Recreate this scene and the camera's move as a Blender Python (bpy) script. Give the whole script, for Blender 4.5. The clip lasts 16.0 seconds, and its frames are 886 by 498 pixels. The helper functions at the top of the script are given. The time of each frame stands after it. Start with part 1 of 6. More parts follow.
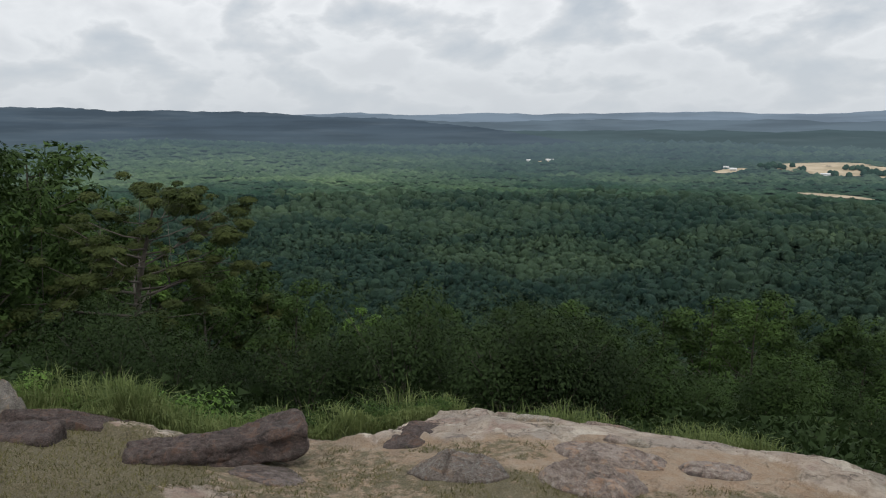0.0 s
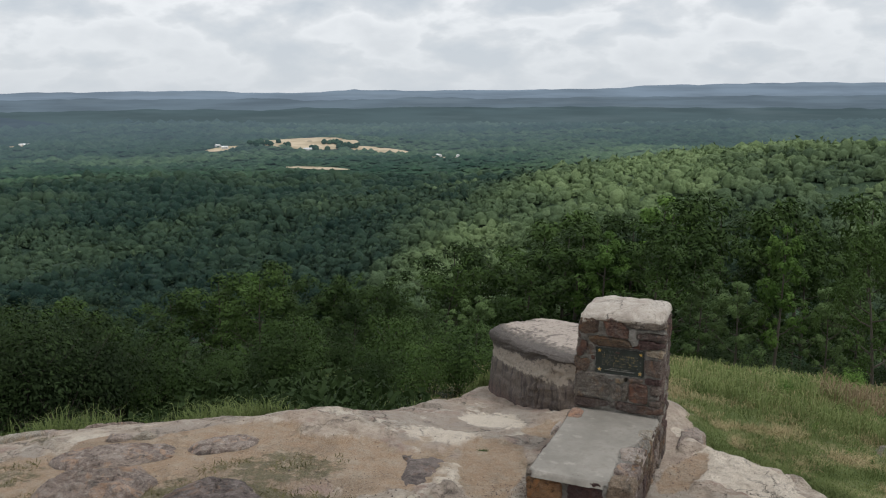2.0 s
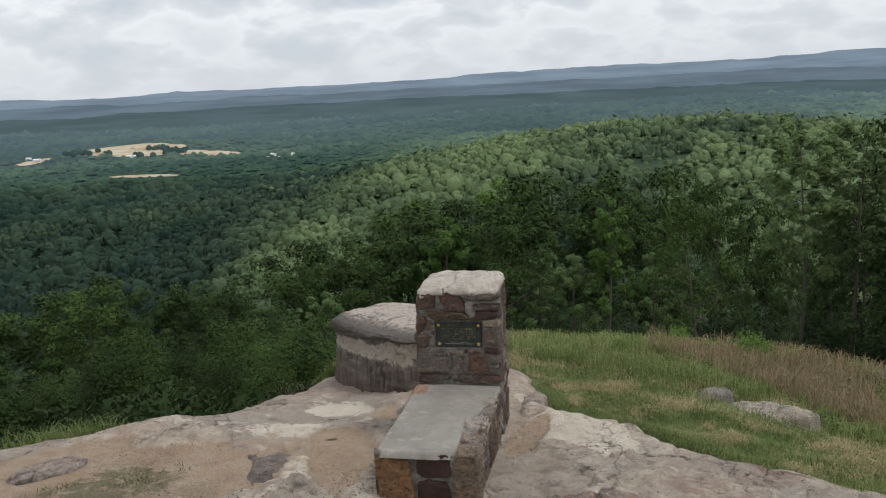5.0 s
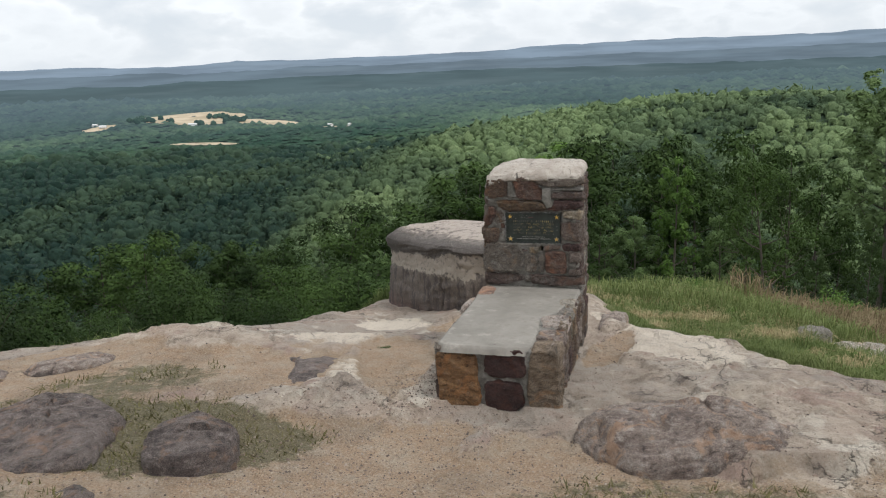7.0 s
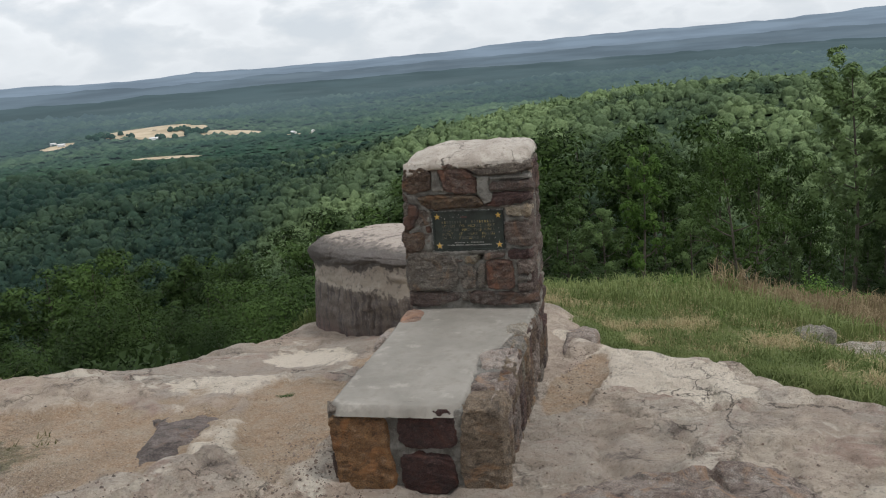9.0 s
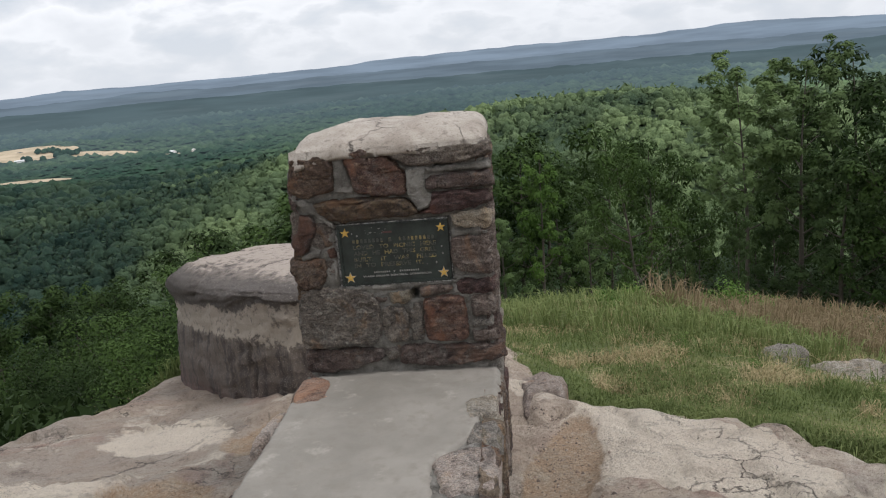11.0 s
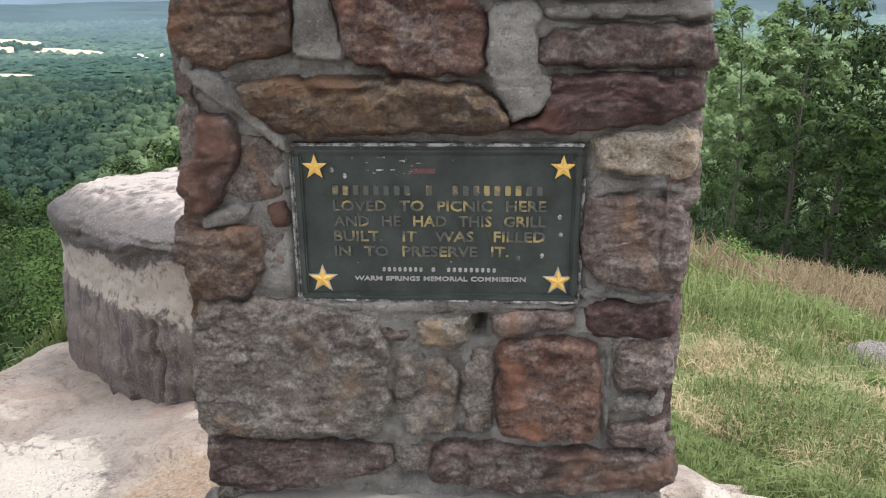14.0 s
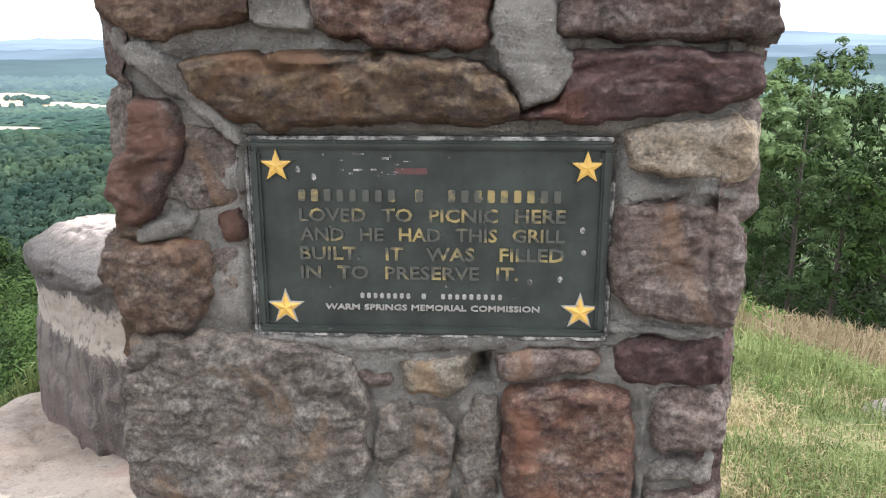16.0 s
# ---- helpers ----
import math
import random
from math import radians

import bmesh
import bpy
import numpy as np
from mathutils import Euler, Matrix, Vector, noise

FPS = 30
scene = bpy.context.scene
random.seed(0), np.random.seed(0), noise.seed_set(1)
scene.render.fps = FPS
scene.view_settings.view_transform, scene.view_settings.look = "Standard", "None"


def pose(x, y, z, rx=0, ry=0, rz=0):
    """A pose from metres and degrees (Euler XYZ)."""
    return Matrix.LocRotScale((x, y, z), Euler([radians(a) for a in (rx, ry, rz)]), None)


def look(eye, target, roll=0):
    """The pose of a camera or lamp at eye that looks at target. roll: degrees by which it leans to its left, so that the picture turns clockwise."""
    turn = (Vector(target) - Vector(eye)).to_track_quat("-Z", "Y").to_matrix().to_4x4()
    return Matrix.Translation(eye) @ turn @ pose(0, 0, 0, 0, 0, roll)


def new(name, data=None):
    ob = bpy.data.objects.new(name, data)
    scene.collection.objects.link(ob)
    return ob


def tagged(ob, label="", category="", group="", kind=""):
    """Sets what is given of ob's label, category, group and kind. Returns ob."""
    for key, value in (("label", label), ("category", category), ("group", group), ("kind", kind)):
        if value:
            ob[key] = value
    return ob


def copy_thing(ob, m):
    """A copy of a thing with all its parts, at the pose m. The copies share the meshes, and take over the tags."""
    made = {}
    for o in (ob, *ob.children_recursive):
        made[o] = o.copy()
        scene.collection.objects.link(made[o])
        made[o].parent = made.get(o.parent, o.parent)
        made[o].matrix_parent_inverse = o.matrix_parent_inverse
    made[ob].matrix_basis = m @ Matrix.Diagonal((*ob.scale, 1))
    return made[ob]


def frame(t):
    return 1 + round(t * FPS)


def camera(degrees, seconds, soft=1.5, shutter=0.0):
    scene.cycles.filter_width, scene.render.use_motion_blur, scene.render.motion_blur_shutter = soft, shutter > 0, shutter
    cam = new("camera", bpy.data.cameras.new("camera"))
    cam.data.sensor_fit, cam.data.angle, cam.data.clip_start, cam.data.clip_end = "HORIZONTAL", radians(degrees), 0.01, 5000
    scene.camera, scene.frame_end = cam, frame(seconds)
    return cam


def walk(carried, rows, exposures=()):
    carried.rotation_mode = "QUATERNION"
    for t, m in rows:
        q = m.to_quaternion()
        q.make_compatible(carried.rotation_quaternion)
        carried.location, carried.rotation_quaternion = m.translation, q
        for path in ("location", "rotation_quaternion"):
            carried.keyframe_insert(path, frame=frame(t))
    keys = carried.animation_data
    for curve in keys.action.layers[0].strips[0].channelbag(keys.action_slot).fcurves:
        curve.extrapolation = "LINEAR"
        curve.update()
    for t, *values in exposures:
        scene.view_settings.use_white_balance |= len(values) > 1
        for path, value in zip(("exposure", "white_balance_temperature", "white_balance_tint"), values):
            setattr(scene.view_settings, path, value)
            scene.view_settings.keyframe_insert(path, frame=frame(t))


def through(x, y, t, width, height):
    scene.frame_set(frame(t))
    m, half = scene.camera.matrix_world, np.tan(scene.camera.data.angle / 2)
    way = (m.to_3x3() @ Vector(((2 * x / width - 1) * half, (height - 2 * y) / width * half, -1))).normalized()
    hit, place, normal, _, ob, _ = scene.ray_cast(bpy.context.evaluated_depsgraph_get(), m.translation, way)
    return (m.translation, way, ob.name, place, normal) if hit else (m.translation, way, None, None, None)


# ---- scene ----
cam = camera(58.1, 16.0, soft=1.1)
PATH = [
    (0, (1.212, -7.388, 3.314), (-0.464, -6.349, 2.986), 0.0),
    (0.5, (1.238, -7.344, 3.309), (-0.265, -6.074, 2.951), -0.2),
    (1, (1.261, -7.298, 3.315), (-0.008, -5.797, 2.946), -0.1),
    (1.5, (1.27, -7.237, 3.301), (0.275, -5.543, 2.927), -0.1),
    (2, (1.283, -7.22, 3.297), (0.514, -5.414, 2.918), -0.1),
    (2.5, (1.283, -7.226, 3.299), (0.69, -5.35, 2.944), 0.5),
    (3, (1.29, -7.21, 3.292), (0.799, -5.304, 2.939), 0.1),
    (5.3, (1.378, -7.086, 3.102), (0.981, -5.168, 2.696), -2.8),
    (5.5, (1.342, -7.034, 2.975), (0.872, -5.132, 2.577), -3.8),
    (6, (1.166, -6.968, 2.614), (0.652, -5.123, 2.037), -4.9),
    (6.5, (1.064, -6.833, 2.549), (0.701, -4.957, 1.959), -1.4),
    (7, (1.022, -6.363, 2.211), (0.495, -4.49, 1.748), -2.2),
    (7.5, (0.947, -5.894, 2.262), (0.393, -4.03, 1.792), -2.7),
    (8, (1.015, -5.428, 2.205), (0.446, -3.586, 1.671), -3.7),
    (8.5, (0.995, -5.112, 2.013), (0.542, -3.238, 1.48), -4.2),
    (9, (0.979, -4.74, 1.885), (0.523, -2.848, 1.421), -4.7),
    (9.5, (0.888, -4.339, 1.809), (0.499, -2.432, 1.35), -4.3),
    (9.7, (0.843, -4.164, 1.786), (0.532, -2.242, 1.326), -4.1),
    (12, (0.245, -2.358, 1.375), (0.113, -0.414, 0.922), -4.0),
    (12.5, (0.168, -2.023, 1.317), (0.108, -0.104, 0.758), -1.7),
    (13, (0.137, -1.66, 1.259), (0.002, 0.238, 0.645), -0.7),
    (13.5, (0.068, -1.415, 1.231), (0.036, 0.486, 0.61), -0.9),
    (14, (0.083, -1.212, 1.196), (-0.023, 0.684, 0.569), -0.5),
    (14.5, (0.092, -1.039, 1.105), (0.008, 0.882, 0.556), 0.3),
    (15, (0.089, -0.991, 1.069), (0.007, 0.935, 0.537), -0.5),
    (15.5, (0.081, -0.987, 1.076), (-0.036, 0.942, 0.559), -0.3),
    (16, (0.08, -0.982, 1.076), (-0.03, 0.952, 0.579), -0.1),
]
walk(cam, [(t, look(eye, target, roll)) for t, eye, target, roll in PATH],
     [(t, stops, 6300 if t < 12.2 else 6080, 10 if t < 10 else 14) for t, stops in ((0, -0.42), (1, -0.36), (2, -0.34), (3, -0.40), (5.5, -0.2), (6.2, 0.08), (6.6, 0.16), (7.0, -0.04), (8.0, 0.0), (8.5, 0.18), (9.0, -0.18), (9.5, -0.08), (12, -0.16), (12.5, 0.14), (13, 0.54), (13.5, 0.70), (14, 1.06), (15, 1.38), (16, 1.38))])

# ---- world and sun ----
SUN_EL, SUN_ROT = 60.0, 120.0
world = bpy.data.worlds.new("overcast_sky")
scene.world = world
world.use_nodes = True


class Nodes:
    """A short hand for node trees."""

    def __init__(self, tree):
        self.tree = tree

    def add(self, kind, **values):
        n = self.tree.nodes.new(kind)
        for key, value in values.items():
            if key in n.inputs:
                self.put(n.inputs[key], value)
        return n

    def put(self, socket, value):
        if isinstance(value, bpy.types.NodeSocket):
            self.tree.links.new(value, socket)
        elif isinstance(value, bpy.types.Node):
            self.tree.links.new(value.outputs[0], socket)
        else:
            socket.default_value = value

    def noise(self, vec, scale, detail=5.0, rough=0.55, dist=0.0):
        n = self.add("ShaderNodeTexNoise", Scale=scale, Detail=detail, Roughness=rough, Distortion=dist)
        self.put(n.inputs["Vector"], vec)
        return n.outputs["Fac"]

    def voronoi(self, vec, scale, feature="F1", out="Distance"):
        n = self.add("ShaderNodeTexVoronoi", Scale=scale)
        n.feature = feature
        self.put(n.inputs["Vector"], vec)
        return n.outputs[out]

    def ramp(self, fac, *stops):
        n = self.tree.nodes.new("ShaderNodeValToRGB")
        el = n.color_ramp.elements
        while len(el) < len(stops):
            el.new(0.5)
        for e, (p, c) in zip(el, stops):
            e.position = p
            e.color = (c, c, c, 1) if isinstance(c, (int, float)) else (*c, 1)
        self.put(n.inputs[0], fac)
        return n.outputs[0]

    def mix(self, fac, a, b, blend="MIX"):
        n = self.tree.nodes.new("ShaderNodeMix")
        n.data_type, n.blend_type = "RGBA", blend
        self.put(n.inputs[0], fac)
        for socket, v in ((n.inputs[6], a), (n.inputs[7], b)):
            self.put(socket, (*v, 1) if isinstance(v, tuple) and len(v) == 3 else v)
        return n.outputs[2]

    def math(self, op, a, b=0.0, c=0.0):
        n = self.tree.nodes.new("ShaderNodeMath")
        n.operation = op
        for socket, v in zip(n.inputs, (a, b, c)):
            self.put(socket, v)
        return n.outputs[0]

    def bump(self, height, strength, distance, normal=None):
        n = self.add("ShaderNodeBump", Strength=strength, Distance=distance, Height=height)
        if normal is not None:
            self.put(n.inputs["Normal"], normal)
        return n.outputs[0]


w = Nodes(world.node_tree)
world.node_tree.nodes.clear()
sky = w.add("ShaderNodeTexSky")
sky.sky_type = "NISHITA"
sky.sun_disc = False
sky.sun_elevation, sky.sun_rotation = radians(SUN_EL), radians(SUN_ROT)
coord = w.add("ShaderNodeTexCoord").outputs["Generated"]
sep = w.add("ShaderNodeSeparateXYZ", Vector=coord)
# clouds lie on a flat layer overhead, so that they crowd together towards the horizon
lift = w.math("ADD", w.math("MAXIMUM", sep.outputs[2], 0.0), 0.42)
comb = w.add("ShaderNodeCombineXYZ", X=w.math("DIVIDE", sep.outputs[0], lift), Y=w.math("DIVIDE", sep.outputs[1], lift), Z=0.0)
cl = w.noise(comb.outputs[0], 4.6, 8.0, 0.50, 0.15)
cl2 = w.noise(comb.outputs[0], 0.6, 4.0, 0.5, 0.2)
cloud = w.ramp(w.math("ADD", w.math("MULTIPLY", cl, 0.75), w.math("MULTIPLY", cl2, 0.25)),
               (0.39, (0.76, 0.82, 0.88)), (0.445, (0.90, 0.94, 0.975)), (0.485, (1.04, 1.055, 1.065)), (0.53, (1.32, 1.32, 1.31)), (0.64, (1.06, 1.07, 1.08)))
low = w.ramp(sep.outputs[2], (0.0, 1.0), (0.16, 0.0))
veil = w.mix(w.math("MULTIPLY", low, 0.85), cloud, (0.87, 0.915, 0.95))
blue = w.add("ShaderNodeBackground", Color=sky, Strength=0.06)
grey = w.add("ShaderNodeBackground", Color=veil, Strength=1.0)
both = w.add("ShaderNodeMixShader", Fac=0.9)
world.node_tree.links.new(blue.outputs[0], both.inputs[1])
world.node_tree.links.new(grey.outputs[0], both.inputs[2])
world.node_tree.links.new(both.outputs[0], w.add("ShaderNodeOutputWorld").inputs[0])

sun = new("sun", bpy.data.lights.new("sun", "SUN"))
sun.data.energy, sun.data.angle, sun.data.color = 2.1, radians(14), (1.0, 0.97, 0.92)
sun.matrix_world = look((0, 0, 0), (-0.45, 0.10, -0.9))

# ---- arithmetic ----


def lattice(ix, iy, iz, seed):
    h = (ix.astype(np.int64) * 374761393 + iy.astype(np.int64) * 668265263 + iz.astype(np.int64) * 2147483647 + seed * 974634721) & 0xFFFFFFFF
    h = ((h ^ (h >> 13)) * 1274126177) & 0xFFFFFFFF
    h = ((h ^ (h >> 16)) * 2246822519) & 0xFFFFFFFF
    return ((h ^ (h >> 15)) & 0xFFFFFF) / float(0xFFFFFF)


def vnoise(x, y, z=0.0, seed=0):
    """Smooth noise in -1..1 for arrays."""
    x, y, z = np.broadcast_arrays(np.asarray(x, float), np.asarray(y, float), np.asarray(z, float))
    ix, iy, iz = np.floor(x), np.floor(y), np.floor(z)
    fx, fy, fz = x - ix, y - iy, z - iz
    fx, fy, fz = (f * f * f * (f * (f * 6 - 15) + 10) for f in (fx, fy, fz))
    out = 0
    for dx in (0, 1):
        for dy in (0, 1):
            for dz in (0, 1):
                wgt = (fx if dx else 1 - fx) * (fy if dy else 1 - fy) * (fz if dz else 1 - fz)
                out = out + wgt * lattice(ix + dx, iy + dy, iz + dz, seed)
    return out * 2 - 1


def fbm(x, y, z=0.0, octaves=4, seed=0, gain=0.5):
    total, amp, f = 0, 1.0, 1.0
    for n in range(octaves):
        total = total + amp * vnoise(np.asarray(x) * f, np.asarray(y) * f, np.asarray(z) * f, seed + n * 17)
        amp, f = amp * gain, f * 2.03
    return total


def smooth(a, b, v):
    k = np.clip((v - a) / (b - a), 0, 1)
    return k * k * (3 - 2 * k)


def mesh_of(name, verts, faces, shade=True):
    """A mesh from arrays: verts (n, 3), faces (m, 3 or 4)."""
    me = bpy.data.meshes.new(name)
    verts, faces = np.asarray(verts, np.float32), np.asarray(faces, np.int32)
    k = faces.shape[1]
    me.vertices.add(len(verts))
    me.vertices.foreach_set("co", verts.ravel())
    me.loops.add(faces.size)
    me.loops.foreach_set("vertex_index", faces.ravel())
    me.polygons.add(len(faces))
    me.polygons.foreach_set("loop_start", np.arange(0, faces.size, k, dtype=np.int32))
    me.polygons.foreach_set("loop_total", np.full(len(faces), k, np.int32))
    me.update(calc_edges=True)
    if shade:
        me.polygons.foreach_set("use_smooth", np.ones(len(faces), bool))
    me.validate()
    return me


def attribute(me, name, values):
    a = me.attributes.new(name, "FLOAT", "POINT")
    a.data.foreach_set("value", np.asarray(values, np.float32))


def grid_faces(nu, nv, wrap=False):
    """Quads of a grid of nu rows by nv columns of vertices; wrap joins the last column to the first."""
    i, j = np.meshgrid(np.arange(nu - 1), np.arange(nv if wrap else nv - 1), indexing="ij")
    j2 = (j + 1) % nv
    return np.stack([i * nv + j, i * nv + j2, (i + 1) * nv + j2, (i + 1) * nv + j], -1).reshape(-1, 4)


def part(name, data, material, parent=None, label=""):
    """Links a mesh, or a bmesh, as one object under a thing or a part."""
    if isinstance(data, bmesh.types.BMesh):
        me = bpy.data.meshes.new(name)
        data.to_mesh(me)
        data.free()
        data = me
    if material is not None and not data.materials:
        data.materials.append(material)
    ob = new(name, data)
    if parent is not None:
        ob.parent = parent
    if label:
        ob["label"] = label
    return ob


def thing(name, label, category, at=(0, 0, 0), group=""):
    ob = new(name)
    ob.empty_display_size = 0.2
    ob.location = at
    return tagged(ob, label, category, group)


# ---- the lie of the land ----
# the rim of the rock, from the far left round the back of the monument to the right, and closed behind the camera
RIM = np.array([(-9.5, -7.4), (-8.4, -6.0), (-7.2, -4.9), (-6.8, -3.5), (-7.1, -1.9), (-6.9, -0.1), (-5.8, 1.0), (-4.5, 1.4), (-3.4, 1.6), (-2.85, 2.1),
                (-2.6, 3.0), (-0.9, 3.9), (0.30, 2.6), (0.70, 1.45), (1.14, 0.85), (1.60, 0.32), (2.0, 0.05), (2.6, -0.35), (4.0, -1.0), (6.5, -2.2), (9, -5), (9, -14), (-11, -14)])


def outside(x, y):
    """Distance from the rim of the rock: positive outside."""
    x, y = np.asarray(x, float), np.asarray(y, float)
    best, inside = np.full(x.shape, 1e18), np.zeros(x.shape, bool)
    for (ax, ay), (bx, by) in zip(RIM, np.roll(RIM, -1, 0)):
        ex, ey = bx - ax, by - ay
        t = np.clip(((x - ax) * ex + (y - ay) * ey) / (ex * ex + ey * ey), 0, 1)
        best = np.minimum(best, (x - ax - t * ex) ** 2 + (y - ay - t * ey) ** 2)
        cross = (ay > y) != (by > y)
        inside ^= cross & (x < (bx - ax) * (y - ay) / (by - ay + 1e-12) + ax)
    d = np.sqrt(best)
    return np.where(inside, -d, d)


def top_of_rock(x, y):
    """The broad shape of the knob, without its cracks and lumps."""
    z = -0.19 - 0.085 * y - 0.02 * np.maximum(y, 0) + 0.10 * np.maximum(-4.6 - y, 0) ** 1.3
    z = z - 0.13 * np.maximum(-3.0 - x, 0) * smooth(-2.0, -4.8, y)
    z = z - 0.19 * np.exp(-((x + 6.4) ** 2 + (y + 2.8) ** 2) / 1.6) 
    z = z - 0.11 * np.exp(-((x + 1.8) ** 2 + (y - 0.9) ** 2) / 0.9)
    z = z - 0.27 * np.exp(-((x + 2.35) ** 2 + (y - 2.7) ** 2) / 1.9)
    # the bare rock rounds off towards its left rim
    over = np.maximum(-0.66 * (x + 4.6) + 0.752 * (y + 0.5) + 1.05, 0) * smooth(-2.2, -3.2, x)
    z = z - 0.13 * np.minimum(over, 3.0) ** 2
    return z + 0.05 * vnoise(x * 0.5, y * 0.5, 0.3, 5)


HILLS = (  # x, y, height, radius
    (70, 800, 100, 290),
    (330, 1500, 28, 380), (900, 1600, 34, 420), (1650, 1300, 40, 600), (-120, 1150, 22, 260), (-1380, 2330, 24, 190),
    (-3300, 700, 60, 500), (-600, 3300, 30, 500), (600, 3700, 50, 600), (-2700, 3000, 25, 500))


def land(x, y):
    """The ground all the way to the horizon."""
    x, y = np.asarray(x, float), np.asarray(y, float)
    d = outside(x, y)
    k = np.maximum(d, 0)
    floor = 165 - sum(h * np.exp(-((x - a) ** 2 + (y - b) ** 2) / (2 * r * r)) for a, b, h, r in HILLS)
    floor = floor + 7 * vnoise(x / 300, y / 300, 0, 3)
    slope = 0.35 - 0.02 * smooth(6, 14, k) + 0.13 * smooth(17, 50, k)
    # the meadow beside the monument begins almost level with the rock
    slope = slope - 0.24 * np.exp(-((k / 4.2) ** 2)) * smooth(-0.2, 2.6, x)
    drop = floor * np.tanh(k * slope / floor)
    step = (0.06 + 0.14 * smooth(-1.5, 0.5, x)) * smooth(0.0, 0.5, k)
    edge = np.where(d > 0, top_of_rock(np.clip(x, -9, 9), np.clip(y, -12, 3.6)), top_of_rock(x, y))
    edge = edge * np.exp(-k / 40)
    rough = 0.10 * fbm(x * 0.6, y * 0.6, 0, 3, 7) * smooth(0.3, 3, k)
    back = smooth(-6, -40, y) * smooth(-14, -40, y)
    return edge - (drop + step) * (1 - back) + rough - 0.30 * smooth(0.30, -0.25, d)

# ---- materials ----


def material(name):
    m = bpy.data.materials.new(name)
    m.use_nodes = True
    m.node_tree.nodes.clear()
    n = Nodes(m.node_tree)
    b = n.add("ShaderNodeBsdfPrincipled")
    m.node_tree.links.new(b.outputs[0], n.add("ShaderNodeOutputMaterial").inputs[0])
    return m, n, b


def place(n):
    """World-size coordinates, the same for every object."""
    return n.add("ShaderNodeNewGeometry").outputs["Position"]


def leaf_material(name, dark, light, through=0.14, size=0.55):
    """Leaves: one tone to a spray, a little scatter from leaf to leaf, and each plant its own tone."""
    m, n, b = material(name)
    rnd = n.add("ShaderNodeNewGeometry").outputs["Random Per Island"]
    spray = n.ramp(n.noise(place(n), size, 3, 0.6), (0.36, 0.0), (0.64, 1.0))
    tone = n.math("ADD", n.math("MULTIPLY", spray, 0.55), n.math("MULTIPLY", rnd, 0.45))
    col = n.mix(tone, dark, light)
    own = n.add("ShaderNodeObjectInfo").outputs["Random"]
    col = n.mix(n.ramp(own, (0.0, 0.55), (0.5, 0.0)), col, tuple(0.6 * v for v in dark))
    col = n.mix(n.ramp(own, (0.55, 0.0), (1.0, 0.55)), col, tuple(1.3 * v for v in light))
    n.put(b.inputs["Base Color"], col)
    b.inputs["Roughness"].default_value = 0.7
    b.inputs["Specular IOR Level"].default_value = 0.12
    t = n.add("ShaderNodeBsdfTranslucent", Color=col)
    mixer = n.add("ShaderNodeMixShader", Fac=through)
    out = next(o for o in m.node_tree.nodes if o.bl_idname == "ShaderNodeOutputMaterial")
    m.node_tree.links.new(b.outputs[0], mixer.inputs[1])
    m.node_tree.links.new(t.outputs[0], mixer.inputs[2])
    m.node_tree.links.new(mixer.outputs[0], out.inputs[0])
    return m


LEAF = leaf_material("broad_leaves", (0.017, 0.036, 0.009), (0.054, 0.092, 0.022))
LEAF_PALE = leaf_material("pale_leaves", (0.040, 0.072, 0.025), (0.110, 0.165, 0.060))
LEAF_MID = leaf_material("thin_leaves", (0.050, 0.084, 0.030), (0.135, 0.195, 0.075), 0.3)
# a darker copy of the leaves: the shade below the trees is in its colour
LEAF_SHADED = leaf_material("shaded_leaves", (0.013, 0.026, 0.008), (0.030, 0.051, 0.015))
LEAF_LIGHT = leaf_material("young_leaves", (0.036, 0.080, 0.014), (0.115, 0.195, 0.042))
NEEDLE = leaf_material("pine_needles", (0.022, 0.036, 0.010), (0.082, 0.100, 0.030))
GRASS = leaf_material("green_grass", (0.080, 0.118, 0.034), (0.245, 0.285, 0.112), 0.32, 2.5)
TURF = leaf_material("short_dry_turf", (0.070, 0.072, 0.026), (0.20, 0.175, 0.080), 0.2, 2.5)
DRY = leaf_material("dry_grass", (0.25, 0.205, 0.108), (0.52, 0.435, 0.255), 0.3, 2.5)
TALLDRY = leaf_material("tall_dry_grass", (0.19, 0.142, 0.082), (0.40, 0.315, 0.195), 0.3, 2.5)

BARK, n, b = material("bark")
p = place(n)
n.put(b.inputs["Base Color"], n.mix(n.noise(p, 14, 6), (0.04, 0.033, 0.026), (0.13, 0.112, 0.092)))
b.inputs["Roughness"].default_value = 0.9
n.put(b.inputs["Normal"], n.bump(n.noise(p, 22, 6), 0.8, 0.02))

# the far woods: pine and hardwood; cloud shade and sunlit tracts painted into the colour
WOODS, n, b = material("woods")
p = place(n)
rnd = n.add("ShaderNodeNewGeometry").outputs["Random Per Island"]
sunlit = n.add("ShaderNodeAttribute")
sunlit.attribute_name = "sunlit"
tone = n.add("ShaderNodeAttribute")
tone.attribute_name = "tone"
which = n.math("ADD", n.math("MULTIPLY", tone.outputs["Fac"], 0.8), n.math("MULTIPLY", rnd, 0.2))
# haze is put in too: both tones paler, the dark one bluer
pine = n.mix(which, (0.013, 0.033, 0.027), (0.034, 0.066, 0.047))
lit_hardwood = n.mix(which, (0.132, 0.192, 0.086), (0.222, 0.300, 0.138))
col = n.mix(sunlit.outputs["Fac"], pine, lit_hardwood)
tuft = n.noise(p, 1.1, 6, 0.7)
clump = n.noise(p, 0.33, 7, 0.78)
